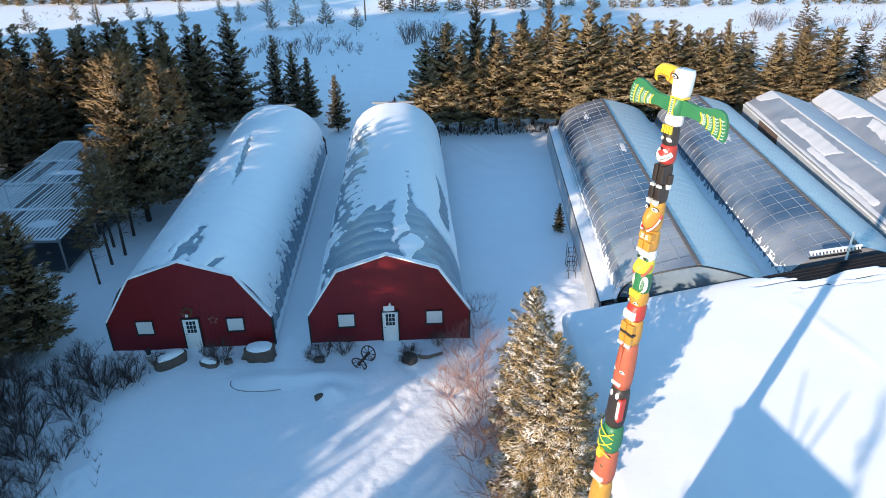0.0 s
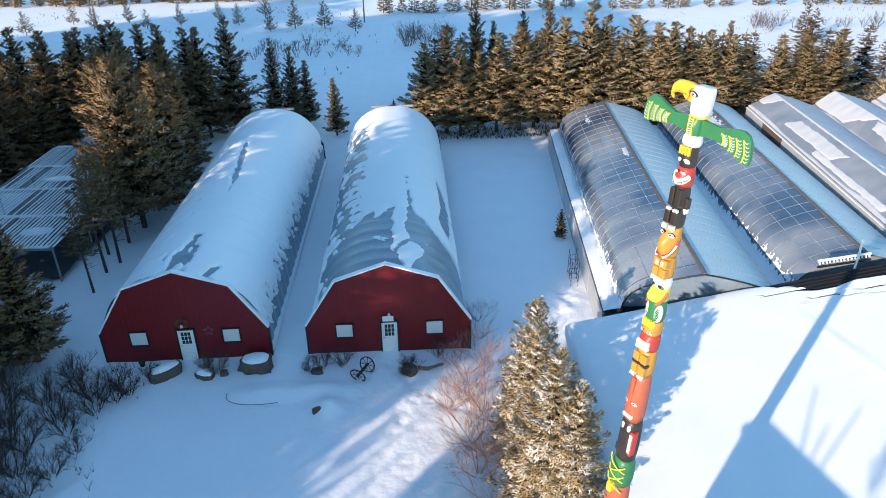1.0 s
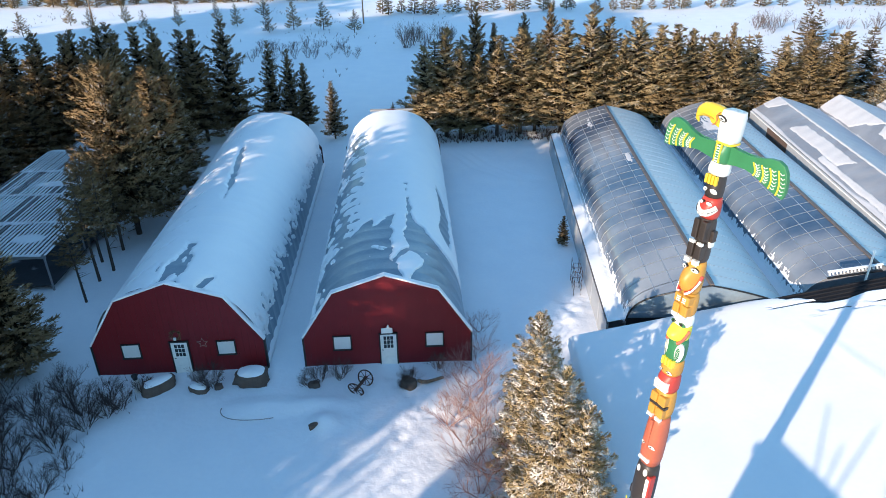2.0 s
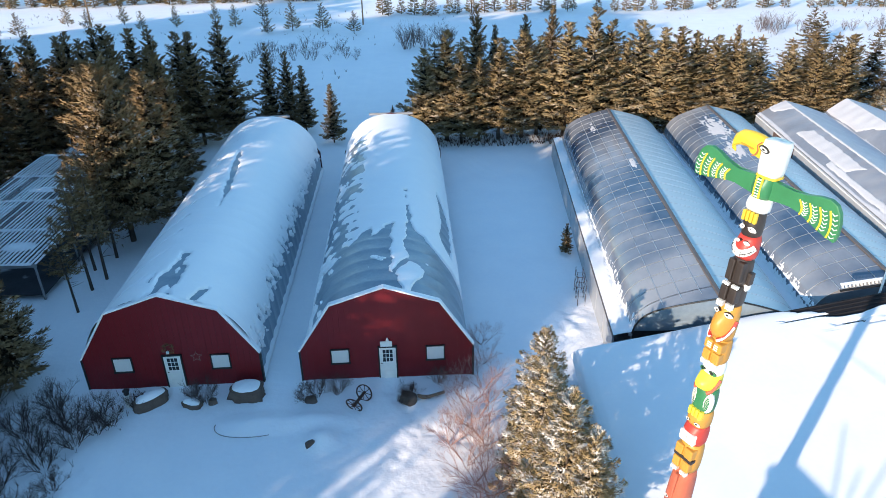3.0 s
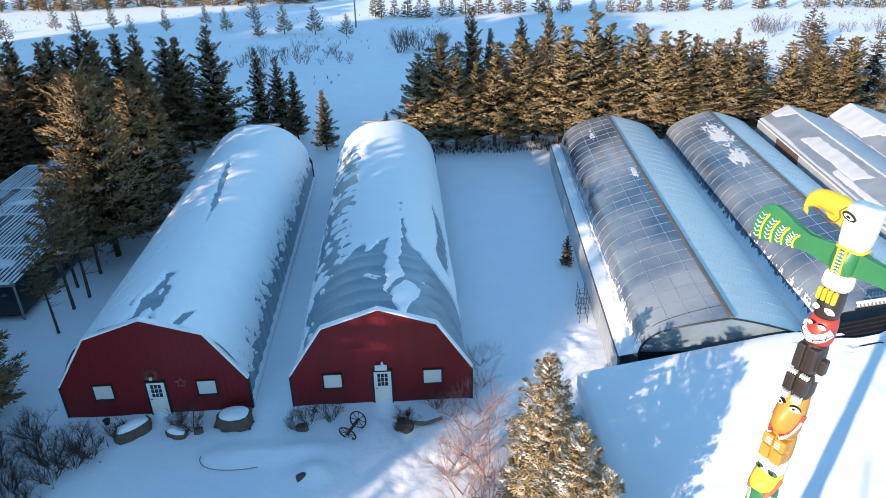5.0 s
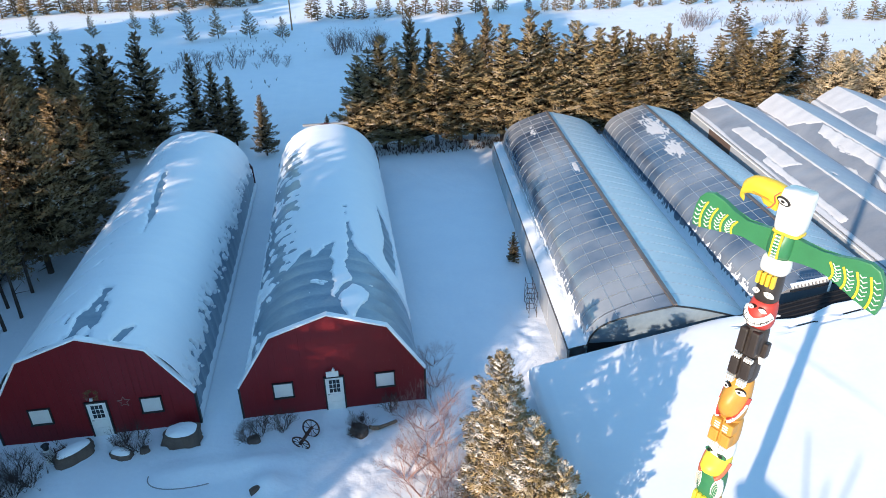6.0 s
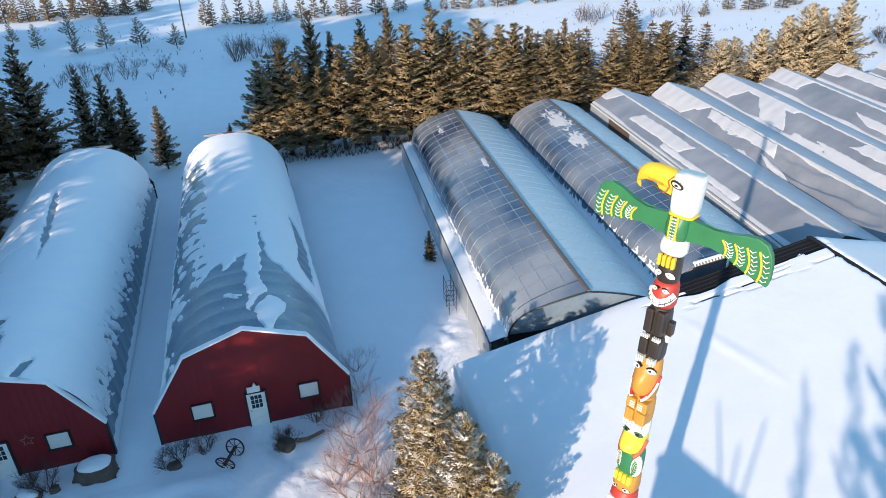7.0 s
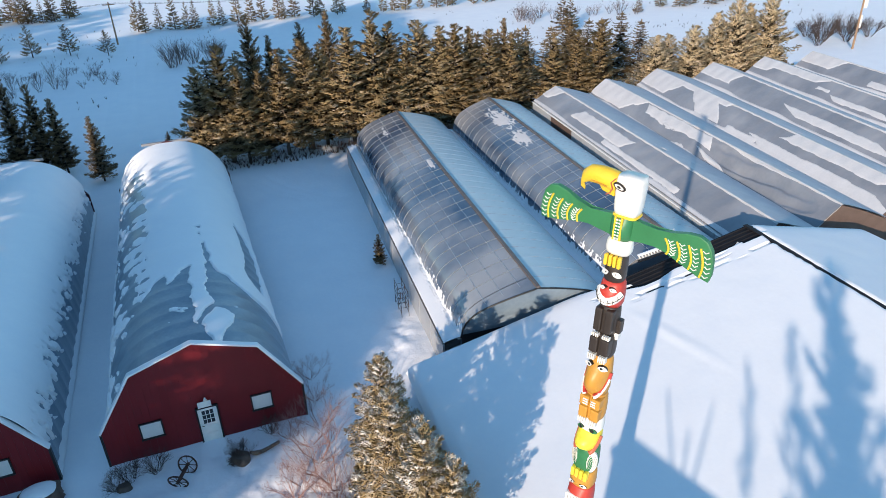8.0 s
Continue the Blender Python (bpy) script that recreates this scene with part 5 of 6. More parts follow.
for x, y, s in [(95, 52, 2.2), (98, 54, 2.6), (101, 52, 2.4), (104, 55, 2.4), (107, 53, 2.2), (99, 58, 2.0)]:
    put(BRUSH[int(x) % 2], x, y, s, rt.uniform(0, 360))

# tall unseen trees added behind and beside the viewpoint to shade yard and field
for i in range(28):
    x = -88 + i * 1.8 + rt.uniform(-0.5, 0.5)
    if x > -43.8:
        continue
    place(DARK[i % 3], x, -43 + rt.uniform(-2.5, 2.5), rt.uniform(2.1, 2.5) + (0.35 if x > -58 else 0.0), rt.uniform(0, 360), 0.75)
for x in (-39.8, -38.4, -37.0):
    place(HIGH, x, -43 + rt.uniform(-0.8, 0.8), rt.uniform(0.97, 1.05), rt.uniform(0, 360), 0.9)
for x, h, wd in ((-30.2, 1.52, 0.26), (-29.5, 1.52, 0.36), (-28.6, 1.52, 0.45), (-27.6, 1.50, 0.5), (-26.4, 1.48, 0.6), (-25.0, 1.48, 0.6), (-35.1, 1.40, 0.7), (-36.6, 1.53, 0.7), (-38.2, 1.67, 0.7), (-39.8, 1.79, 0.7), (-41.6, 1.88, 0.7)):
    place(OLIVE[0], x, -43, h, rt.uniform(0, 360), wd)
for x, h in ((-33.9, 1.8), (-32.6, 1.65)):
    place(PINES[0], x, -43, h, rt.uniform(0, 360), 0.28)
for i in range(23):
    y = -32.2 + i * 1.42 + rt.uniform(-0.4, 0.4)
    h = 1.47 if y < -29.5 else (2.2 if y < -8 else 1.60)
    place(DARK[i % 3], -31.0 + (1.6 if i % 2 else -1.6) + rt.uniform(-0.6, 0.6), y, h * rt.uniform(0.96, 1.04), rt.uniform(0, 360), 0.8)
for i in range(28):
    y = -20 + i * 2.6
    tall = 1.0 if y > 16 else (0.78 if -12 < y < -3 else 0.38)
    tall_b = 1.0 if y > 16 else (0.78 if -21 < y < -11 else 0.38)
    place(DARK[i % 3], -62 + rt.uniform(-3, 3), y, tall * rt.uniform(3.1, 3.4), rt.uniform(0, 360), 0.85)
    place(DARK[(i + 1) % 3], -70 + rt.uniform(-3, 3), y + 1.2, tall_b * rt.uniform(3.2, 3.6), rt.uniform(0, 360), 0.9)
for i in range(21):
    place(DARK[i % 3], -92 + rt.uniform(-3, 3), 26 + i * 2.6, rt.uniform(3.1, 3.5), rt.uniform(0, 360), 0.9)
# added crown bands shade the far field; thin trunks leave the grove lit
for i in range(30):
    place(HIGH, -60 + rt.uniform(-1.5, 1.5), -24 + i * 1.4, (0.76 if -9 < -24 + i * 1.4 < 6 else 1.0) * rt.uniform(1.80, 1.95), rt.uniform(0, 360), 1.1)
    place(HIGH, -67 + rt.uniform(-1.5, 1.5), -24 + i * 1.4, rt.uniform(1.95, 2.15), rt.uniform(0, 360), 1.1)
for y in (11.6, 12.6, 13.6, 14.7, 15.7, 16.7, 17.8, 18.9):
    place(HIGH, -60.5, y, 1.28, 50 * y, 1.2)
for x, y in ((-35.2, -28.6), (-34.4, -26.4), (-35.6, -24.2), (-34.6, -22.2)):
    place(OLIVE[0], x, y, 2.35, rt.uniform(0, 360), 0.8)
place(OLIVE[1], -4.9, -43.0, 1.98, 40, 0.72)
place(OLIVE[2], -4.4, -42.4, 1.86, 130, 0.62)
place(PINES[1], -7.2, -43.0, 2.28, 80, 0.42)
place(PINES[0], -9.35, -43.0, 2.15, 20, 0.34)
# hidden row added to shade the field behind the shelter row
for i in range(22):
    place(DARK[i % 3], 5.0 + i * 2.6 + rt.uniform(-0.6, 0.6), 49.5 + rt.uniform(-1.5, 1.5), rt.uniform(0.74, 0.84), rt.uniform(0, 360), 1.2)
BARE = tagged(new("bare_tree", shrub_mesh("bare_tree", 88, 1, 13, 0.06, M_BARK, 0.20, 3, 2)), "tall unseen leafless tree added to shadow the hall roof", "tree", "bare trees")
for x, y, s in [(-9.3, -43.0, 1.75), (-7.2, -43.0, 1.8)]:
    put(BARE, x, y, s, rt.uniform(0, 360))
for ob in DARK + OLIVE + BROAD + PALES + FARBRUSH + GOLDS + PINES + YOUNG + FAR + FROSTED + [HIGH] + RED_BUSH + BRUSH + [BARE]:
    for o in (*ob.children_recursive, ob):
        bpy.data.objects.remove(o)
# unseen block added behind the viewpoint, shaped only for its shadow on the hall
SHADOW_BLOCK = thing("log_house", (-1.7, -29.1, 0), -70.3, "unseen block added to cast a building's shadow on the hall roof", "house")
part("wall", Shape().box(0, 4.5, -1.3, 0, -0.1, 10.4).mesh("wall", M_BROWNWALL), SHADOW_BLOCK)
part("roof", Shape().box(-0.1, 4.6, -1.4, 0.1, 10.4, 10.6).mesh("roof", M_ROOFSNOW), SHADOW_BLOCK)


# ---- totem pole ----
def paint(name, c, rough=0.45):
    return mat(name, c, tuple(v * 0.82 for v in c), rough, scale=6, fine=50, bump=0.12, dist=0.006)


P_WHITE, P_YELLOW, P_GREEN = paint("totem_white", (0.80, 0.80, 0.76)), paint("totem_yellow", (0.80, 0.56, 0.03)), paint("totem_green", (0.050, 0.190, 0.075))
P_BLACK, P_RED, P_GOLD = paint("totem_black", (0.035, 0.028, 0.024)), paint("totem_red", (0.45, 0.045, 0.03)), paint("totem_gold", (0.52, 0.27, 0.035))
P_LATHLINE = paint("totem_pale_line", (0.50, 0.50, 0.42))
P_SALMON, P_LEMON, P_LINE = paint("totem_salmon", (0.44, 0.12, 0.06)), paint("totem_lemon", (0.78, 0.68, 0.04)), paint("totem_line", (0.015, 0.013, 0.012))

TOTEM = thing("totem_pole", (5.10, -21.125, 0), -61.6, "tall leaning painted carved totem pole topped by a spread-winged eagle", "totem pole")
TOTEM.matrix_basis = Matrix.Translation((5.10, -21.125, 0)) @ Vector((0, 0, 1)).rotation_difference(Vector((0.040, -0.025, 1))).to_matrix().to_4x4() @ pose(0, 0, 0, 0, 0, -61.6)


def radius_at(z):
    return 0.100 + 0.0120 * (20.0 - z) if z > 8 else 0.244 + 0.010 * (8 - z)


def drum(z0, z1, kx=1.0, ky=1.0, front=0.0, square=2.6, bulge=0.05, m0=1.0, m1=1.0, n=20, k=7):
    """A carved drum: squarish section, front (local -y) pushed out, edges rounded in."""
    V, F = [], []
    for j in range(k + 1):
        t = j / k
        z = z0 + (z1 - z0) * t
        edge = 1 - 0.10 * (abs(2 * t - 1) ** 6)
        r = radius_at(z) * edge * (m0 + (m1 - m0) * t) * (1 + bulge * math.sin(math.pi * t))
        for i in range(n):
            a = 2 * math.pi * i / n
            c, s = math.cos(a), math.sin(a)
            x = math.copysign(abs(c) ** (2 / square), c) * r * kx
            y = math.copysign(abs(s) ** (2 / square), s) * r * ky
            if y < 0:
                y -= front * max(0, -s) ** 1.5 * math.sin(math.pi * min(1, t * 1.15))
            V.append((x, y, z))
    for j in range(k):
        for i in range(n):
            F.append((j * n + i, j * n + (i + 1) % n, (j + 1) * n + (i + 1) % n, (j + 1) * n + i))
    F += [tuple(range(n - 1, -1, -1)), tuple(range(k * n, (k + 1) * n))]
    return V, F


def girth(z):
    """How far surface details move in with the pole's taper."""
    return radius_at(z) / (0.145 + 0.0125 * (20.0 - z)) if z > 5 else 1.0


def carved(name, z0, z1, material, label="", **kw):
    V, F = drum(z0, z1, **kw)
    return part(name, mesh_of(name, V, F, material, True), TOTEM, label)


def oval(x, y, z, rx, rz, material, parent, name="eye", depth=0.02, tilt=0.0, lean=0.0, label=""):
    """A shallow domed oval facing -y."""
    s = Shape()
    k = girth(z)
    x, y, rx = x * k, y * k + 0.012 * (z > 5), rx * k
    n = 14
    ring = [(math.cos(2 * math.pi * i / n), math.sin(2 * math.pi * i / n)) for i in range(n)]
    p = [(c * rx, 0.03, q * rz) for c, q in ring] + [(c * rx * 0.9, -depth * 0.35, q * rz * 0.9) for c, q in ring]
    s.add(p, [(i, (i + 1) % n, n + (i + 1) % n, n + i) for i in range(n)] + [tuple(range(n, 2 * n))])
    return part(name, s.mesh(name, material, False), parent, label, pose(x, y, z, 0, tilt, lean))


def eyes(parent, z, spread, y, r=0.05, white=None, ry=None, name="eye", slant=22, pupil=0.34):
    """Two slanting almond eyes, dark rim, white, small pupil."""
    k = girth(z)
    for sx in (-1, 1):
        def almond(w, h, d0, d1):
            o = [(-w + 2 * w * t, -h * math.sin(math.pi * t) ** 0.8) for t in [i / 8 for i in range(9)]] + [(w - 2 * w * t, h * math.sin(math.pi * t) ** 0.8) for t in [i / 8 for i in range(1, 8)]]
            return Shape().prism(o, d0, d1)
        e = part(name, almond(r * 1.43 * k, r * 0.56, -0.006, 0.04).mesh(name, P_LINE), parent, "", pose(sx * spread * k, y * k + 0.012, z, 0, sx * slant, sx * 26))
        part("eye_white", almond(r * 1.40 * k, r * 0.54, -0.011, 0.0).mesh("eye_white", white or P_WHITE), e)
        part("pupil", Shape().prism([(-sx * r * 0.3 + math.cos(2 * math.pi * i / 10) * r * pupil, math.sin(2 * math.pi * i / 10) * r * pupil * 0.8) for i in range(10)], -0.015, -0.008).mesh("pupil", P_LINE), e)


def surface(a, z, kx=1.0, ky=1.0, square=2.6, out=0.0, front=0.0):
    """A spot on the pole's carved face; a is the turn from the front towards local +x, in radians."""
    c, s = math.sin(a), -math.cos(a)
    r = radius_at(z)
    return Vector((math.copysign(abs(c) ** (2 / square), c) * (r * kx + out), math.copysign(abs(s) ** (2 / square), s) * (r * ky + out) - front * max(0.0, -s) ** 1.5, z))


def slab(parent, name, x0, x1, y0, y1, z0, z1, material, bev=0.012, m=None, label=""):
    k = girth((z0 + z1) / 2)
    return part(name, bevelled(Shape().box(x0 * k, x1 * k, y0 * k + 0.01, y1 * k, z0, z1), name, material, bev * 0.8), parent, label, m)


def teeth(parent, z, w, y, h, n=5):
    mouth = slab(parent, "mouth", -w, w, y - 0.02, y + 0.06, z - h, z + h, P_RED, 0.012)
    for i in range(n):
        x = -w * 0.85 + (i + 0.5) * 1.7 * w / n
        slab(mouth, "tooth", x - 0.8 * w / n, x + 0.8 * w / n, y - 0.035, y, z - h * 0.75, z + h * 0.75, P_WHITE, 0.006)


# eagle: head in profile, hooked beak, chest, wings spread along local x
# local -x points where the beak points
V, F = drum(19.67, 20.11, kx=1.40, ky=1.22, square=4.2, bulge=0.0, m0=0.94, m1=1.10)
head = part("head", mesh_of("head", [(x + 0.03, y, z) for x, y, z in V], F, P_WHITE, True), TOTEM, "white eagle head")
beak_rows = [(-0.10, 19.98, 0.120, 0.120), (-0.22, 20.01, 0.115, 0.115), (-0.34, 20.025, 0.100, 0.105), (-0.45, 20.015, 0.085, 0.100), (-0.53, 19.965, 0.060, 0.085), (-0.548, 19.885, 0.035, 0.050), (-0.505, 19.825, 0.012, 0.020)]
bv, bf = [], []
for bx, bz, bw, bh in beak_rows:
    for i in range(12):
        a = 2 * math.pi * i / 12
        bv.append((bx, math.cos(a) * bw, bz + math.sin(a) * bh))
for j in range(len(beak_rows) - 1):
    for i in range(12):
        bf.append((j * 12 + i, (j + 1) * 12 + i, (j + 1) * 12 + (i + 1) % 12, j * 12 + (i + 1) % 12))
bf.append(tuple(range(72, 84))[::-1])
beak = part("beak", mesh_of("beak", bv, bf, P_YELLOW, True), head, "hooked yellow beak")
for sy in (-1, 1):
    line = Shape()
    for (xa, za), (xb, zb) in zip([(-0.10, 20.08), (-0.150, 20.02), (-0.125, 19.96), (-0.155, 19.90)], [(-0.150, 20.02), (-0.125, 19.96), (-0.155, 19.90), (-0.19, 19.88)]):
        line.tube((xa, sy * 0.133, za), (xb, sy * 0.133, zb), 0.007, n=5)
    part("beak_line", line.mesh("beak_line", P_SALMON), head, "red line at the beak's root")
    gape = Shape().tube((-0.20, sy * 0.118, 19.96), (-0.40, sy * 0.078, 19.97), 0.008, n=5)
    part("gape_line", gape.mesh("gape_line", P_GOLD), head)
lower = Shape()
lower.add([(-0.12, -0.09, 19.93), (-0.12, 0.09, 19.93), (-0.32, 0.05, 19.93), (-0.32, -0.05, 19.93), (-0.12, -0.08, 19.85), (-0.12, 0.08, 19.85), (-0.28, 0.04, 19.87), (-0.28, -0.04, 19.87)],
          [(0, 1, 2, 3), (7, 6, 5, 4), (0, 3, 7, 4), (3, 2, 6, 7), (2, 1, 5, 6), (1, 0, 4, 5)])
part("lower_beak", bevelled(lower, "lower_beak", P_YELLOW, 0.012), head, "yellow lower beak")
for sy in (-1, 1):
    e = part("eye", Shape().prism([(math.cos(a) * 0.075, math.sin(a) * 0.036) for a in [2 * math.pi * i / 14 for i in range(14)]], -0.012, 0.012).mesh("eye", P_LINE), head, "black-rimmed eye", pose(-0.045, sy * 0.134, 20.005, 0, 20, 0))
    part("iris", Shape().prism([(math.cos(a) * 0.055, math.sin(a) * 0.021) for a in [2 * math.pi * i / 12 for i in range(12)]], -0.02, 0.02).mesh("iris", P_WHITE), e)
    part("pupil", Shape().prism([(math.cos(a) * 0.022, math.sin(a) * 0.012) for a in [2 * math.pi * i / 10 for i in range(10)]], -0.025, 0.025).mesh("pupil", P_LINE), e)
chest = carved("chest", 19.38, 19.69, P_GREEN, "green chest with yellow and white braid", kx=1.15, ky=1.0, front=0.04)
V, F = drum(19.655, 19.685, kx=1.35, ky=1.18, square=4.2, bulge=0.0)
part("collar", mesh_of("collar", [(x + 0.03, y, z) for x, y, z in V], F, P_YELLOW, True), TOTEM, "thin yellow collar")
for sx in (-1, 1):
    slab(chest, "braid", sx * 0.055 - 0.014, sx * 0.055 + 0.014, -0.225, -0.17, 19.40, 19.67, P_YELLOW, 0.005, pose(0, 0, 0, 0, sx * 0, 0))
    for i in range(7):
        slab(chest, "stripe", sx * 0.022 - 0.016, sx * 0.022 + 0.016, -0.228, -0.18, 19.415 + i * 0.036, 19.43 + i * 0.036, P_WHITE, 0.003)


WING_TOP = [(0.04, 0.12), (0.18, 0.10), (0.34, 0.08), (0.50, 0.12), (0.66, 0.18), (0.78, 0.20), (0.87, 0.17), (0.93, 0.09), (0.96, -0.02)]
WING_LOW = [(0.97, -0.16), (0.95, -0.26), (0.90, -0.23), (0.85, -0.25), (0.80, -0.21), (0.74, -0.22), (0.69, -0.18), (0.63, -0.185), (0.58, -0.145), (0.52, -0.15), (0.46, -0.11), (0.34, -0.10), (0.20, -0.12), (0.04, -0.15)]


def wing(sx, z, droop):
    """From the shoulder out: slim root on the pole, broad rounded end with a scalloped lower edge."""
    def at(x, q):
        return sx * x, q - droop * max(0, x - 0.30)

    o = [at(x, q) for x, q in WING_TOP + WING_LOW]
    if sx > 0:
        o = o[::-1]
    w = part("wing", bevelled(Shape().prism(o, -0.035, 0.035), "wing", P_GREEN, 0.012), TOTEM, "green wing with yellow and white feather bands", pose(sx * 0.05, 0.0, z))
    for face in (-1, 1):
        for b in range(4):
            x0 = 0.44 + b * 0.125
            floor_z = -0.10 - 0.034 * (b + 1)

            def spot(t):
                xx = x0 + 0.055 * math.sin(t * math.pi * 0.75)
                q = at(xx, 0.035 + 0.016 * b + (floor_z - 0.035 - 0.016 * b) * t)
                return Vector((q[0], face * 0.036, q[1]))

            part("feather_band", Shape().sweep([spot(k / 7) for k in range(8)], 0.011).mesh("feather_band", P_YELLOW), w, "yellow feather band")
            for k in range(6):
                c = spot((k + 0.5) / 6)
                part("feather_mark", Shape().sweep([c + Vector((sx * 0.018, 0, 0.008)), c + Vector((sx * 0.048, 0, -0.014)), c + Vector((sx * 0.080, 0, 0.010))], 0.006, 4).mesh("feather_mark", P_WHITE), w)
    return w


wing(-1, 19.53, -0.10)
wing(1, 19.53, 0.10)

legs = carved("feathered_foot", 19.05, 19.32, P_WHITE, "white feathered legs", kx=1.25, ky=1.05, front=0.03)
for i in range(4):
    t = slab(legs, "claw", -0.14 + i * 0.075, -0.085 + i * 0.075, -0.235, -0.15, 18.98, 19.06, P_YELLOW, 0.014)
raven = carved("dark_face", 18.78, 19.06, P_BLACK, "black face with white eyes", front=0.02)
eyes(raven, 18.90, 0.095, -0.185, 0.062, None, None, "eye", 24, 0.12)
mask = carved("red_face", 18.50, 18.80, P_RED, "red face with bared white teeth", kx=1.14, ky=1.06, front=0.05)
eyes(mask, 18.73, 0.085, -0.215, 0.046, None, None, "eye", 20, 0.12)
part("tooth_plate", Shape().sweep([surface(a, 18.59 + 0.06 * abs(a) ** 1.5, 1.14, 1.06, 2.6, -0.018, 0.047) for a in [-1.25 + 0.25 * i for i in range(11)]], 0.056, 8).mesh("tooth_plate", P_WHITE), mask, "broad white grin")
part("tooth_line", Shape().sweep([surface(a, 18.59 + 0.06 * abs(a) ** 1.5, 1.14, 1.06, 2.6, 0.035, 0.047) for a in [-1.2 + 0.24 * i for i in range(11)]], 0.004, 4).mesh("tooth_line", P_LINE), mask)
for i in range(6):
    a = -0.85 + 0.34 * i
    part("tooth_line", Shape().sweep([surface(a, 18.55 + 0.08 * q + 0.06 * abs(a) ** 1.5, 1.14, 1.06, 2.6, 0.012 + 0.024 * math.sin(math.pi * q), 0.047) for q in (0, 0.25, 0.5, 0.75, 1)], 0.004, 4).mesh("tooth_line", P_LINE), mask)
trunk_b = carved("dark_body", 18.20, 18.50, P_BLACK, "black carved body with folded arms", kx=1.02)
for sx in (-1, 1):
    slab(trunk_b, "arm", sx * 0.09 - 0.065, sx * 0.09 + 0.065, -0.235, -0.06, 18.24, 18.48, P_BLACK, 0.025)
slab(trunk_b, "tail_block", 0.12, 0.24, -0.05, 0.09, 18.22, 18.36, P_BLACK, 0.02)
slab(trunk_b, "white_pad", 0.10, 0.215, -0.05, 0.10, 18.14, 18.22, P_WHITE, 0.02)
trunk_c = carved("dark_haunch", 17.90, 18.20, P_BLACK, "black bent legs with white claws", kx=1.05)
for sx in (-1, 1):
    lg = slab(trunk_c, "knee", sx * 0.095 - 0.075, sx * 0.095 + 0.075, -0.25, -0.05, 17.97, 18.17, P_BLACK, 0.03)
    for i in range(4):
        slab(lg, "claw", sx * 0.095 - 0.065 + i * 0.034, sx * 0.095 - 0.043 + i * 0.034, -0.27, -0.16, 17.88, 17.96, P_WHITE, 0.006)
    for i in range(4):
        slab(lg, "finger", sx * 0.095 - 0.062 + i * 0.034, sx * 0.095 - 0.040 + i * 0.034, -0.245, -0.16, 18.175, 18.215, P_WHITE, 0.006)
bear = carved("golden_head", 17.32, 17.92, P_GOLD, "golden-brown head with a long snout", kx=1.06, ky=1.0, front=0.15, square=2.3, bulge=0.06)
eyes(bear, 17.79, 0.125, -0.225, 0.062, None, None, "eye", 16, 0.30)
for sx in (-1, 1):
    oval(sx * 0.05, -0.335, 17.50, 0.012, 0.028, P_LINE, bear, "nostril", 0.004, sx * 24)
    line = [surface(sx * (0.35 + 0.17 * i), 17.375 + 0.006 * i + 0.0052 * i * i, 1.06, 1.0, 2.3, 0.002, 0.10) for i in range(8)]
    part("lip", Shape().sweep(line, 0.034, 7).mesh("lip", P_RED), bear, "red lip")
    part("tooth_row", Shape().sweep([p + (Vector((p.x, p.y, 0)).normalized() * 0.013) for p in line[:-1]], 0.024, 7).mesh("tooth_row", P_WHITE), bear, "white teeth")
bb = carved("golden_body", 16.90, 17.32, P_GOLD, "golden-brown body with folded paws", kx=1.02)
for sx in (-1, 1):
    arm = slab(bb, "arm", sx * 0.10 - 0.085, sx * 0.10 + 0.085, -0.26, -0.05, 17.14, 17.30, P_GOLD, 0.03)
    slab(bb, "leg", sx * 0.10 - 0.08, sx * 0.10 + 0.08, -0.25, -0.05, 16.93, 17.12, P_GOLD, 0.03)
    for i in range(3):
        slab(arm, "claw", sx * 0.07 - 0.045, sx * 0.07 + 0.045, -0.272, -0.2, 17.175 + i * 0.035, 17.193 + i * 0.035, P_WHITE, 0.005)
    for i in range(4):
        slab(bb, "claw", sx * 0.095 - 0.07 + i * 0.037, sx * 0.095 - 0.045 + i * 0.037, -0.27, -0.16, 16.87, 16.95, P_WHITE, 0.006)
brow = carved("white_brow", 16.70, 16.92, P_WHITE, "white brow with dark eyes", kx=1.03)
eyes(brow, 16.76, 0.115, -0.195, 0.056, P_GREEN, None, "eye", 24, 0.5)
beak2 = carved("lemon_beak", 16.42, 16.74, P_LEMON, "lemon-yellow beak", kx=1.0, front=0.14, m0=0.96)
for sx in (-1, 1):
    oval(sx * 0.05, -0.335, 16.60, 0.008, 0.022, P_LINE, beak2, "nostril", 0.004, sx * -30)
    line = [surface(sx * (0.55 + 0.17 * i), 16.43 + 0.004 * i + 0.005 * i * i, 1.0, 1.0, 2.6, 0.004, 0.06) for i in range(7)]
    part("lip", Shape().sweep(line, 0.030, 7).mesh("lip", P_SALMON), beak2, "salmon lip")
frog = carved("green_body", 16.02, 16.44, P_GREEN, "green body with white spiral roundels", kx=1.03)
for sx in (-1, 1):
    d = oval(sx * 0.165, -0.145, 16.23, 0.105, 0.19, P_WHITE, frog, "roundel", 0.02, 0, sx * 38)
    for rr_ in (0.75, 0.5, 0.25):
        loop = [(math.cos(2 * math.pi * i / 12) * 0.085 * rr_, -0.010, math.sin(2 * math.pi * i / 12) * 0.15 * rr_) for i in range(12)]
        part("spiral_line", Shape().sweep(loop, 0.005, 4, True).mesh("spiral_line", P_LATHLINE), d)
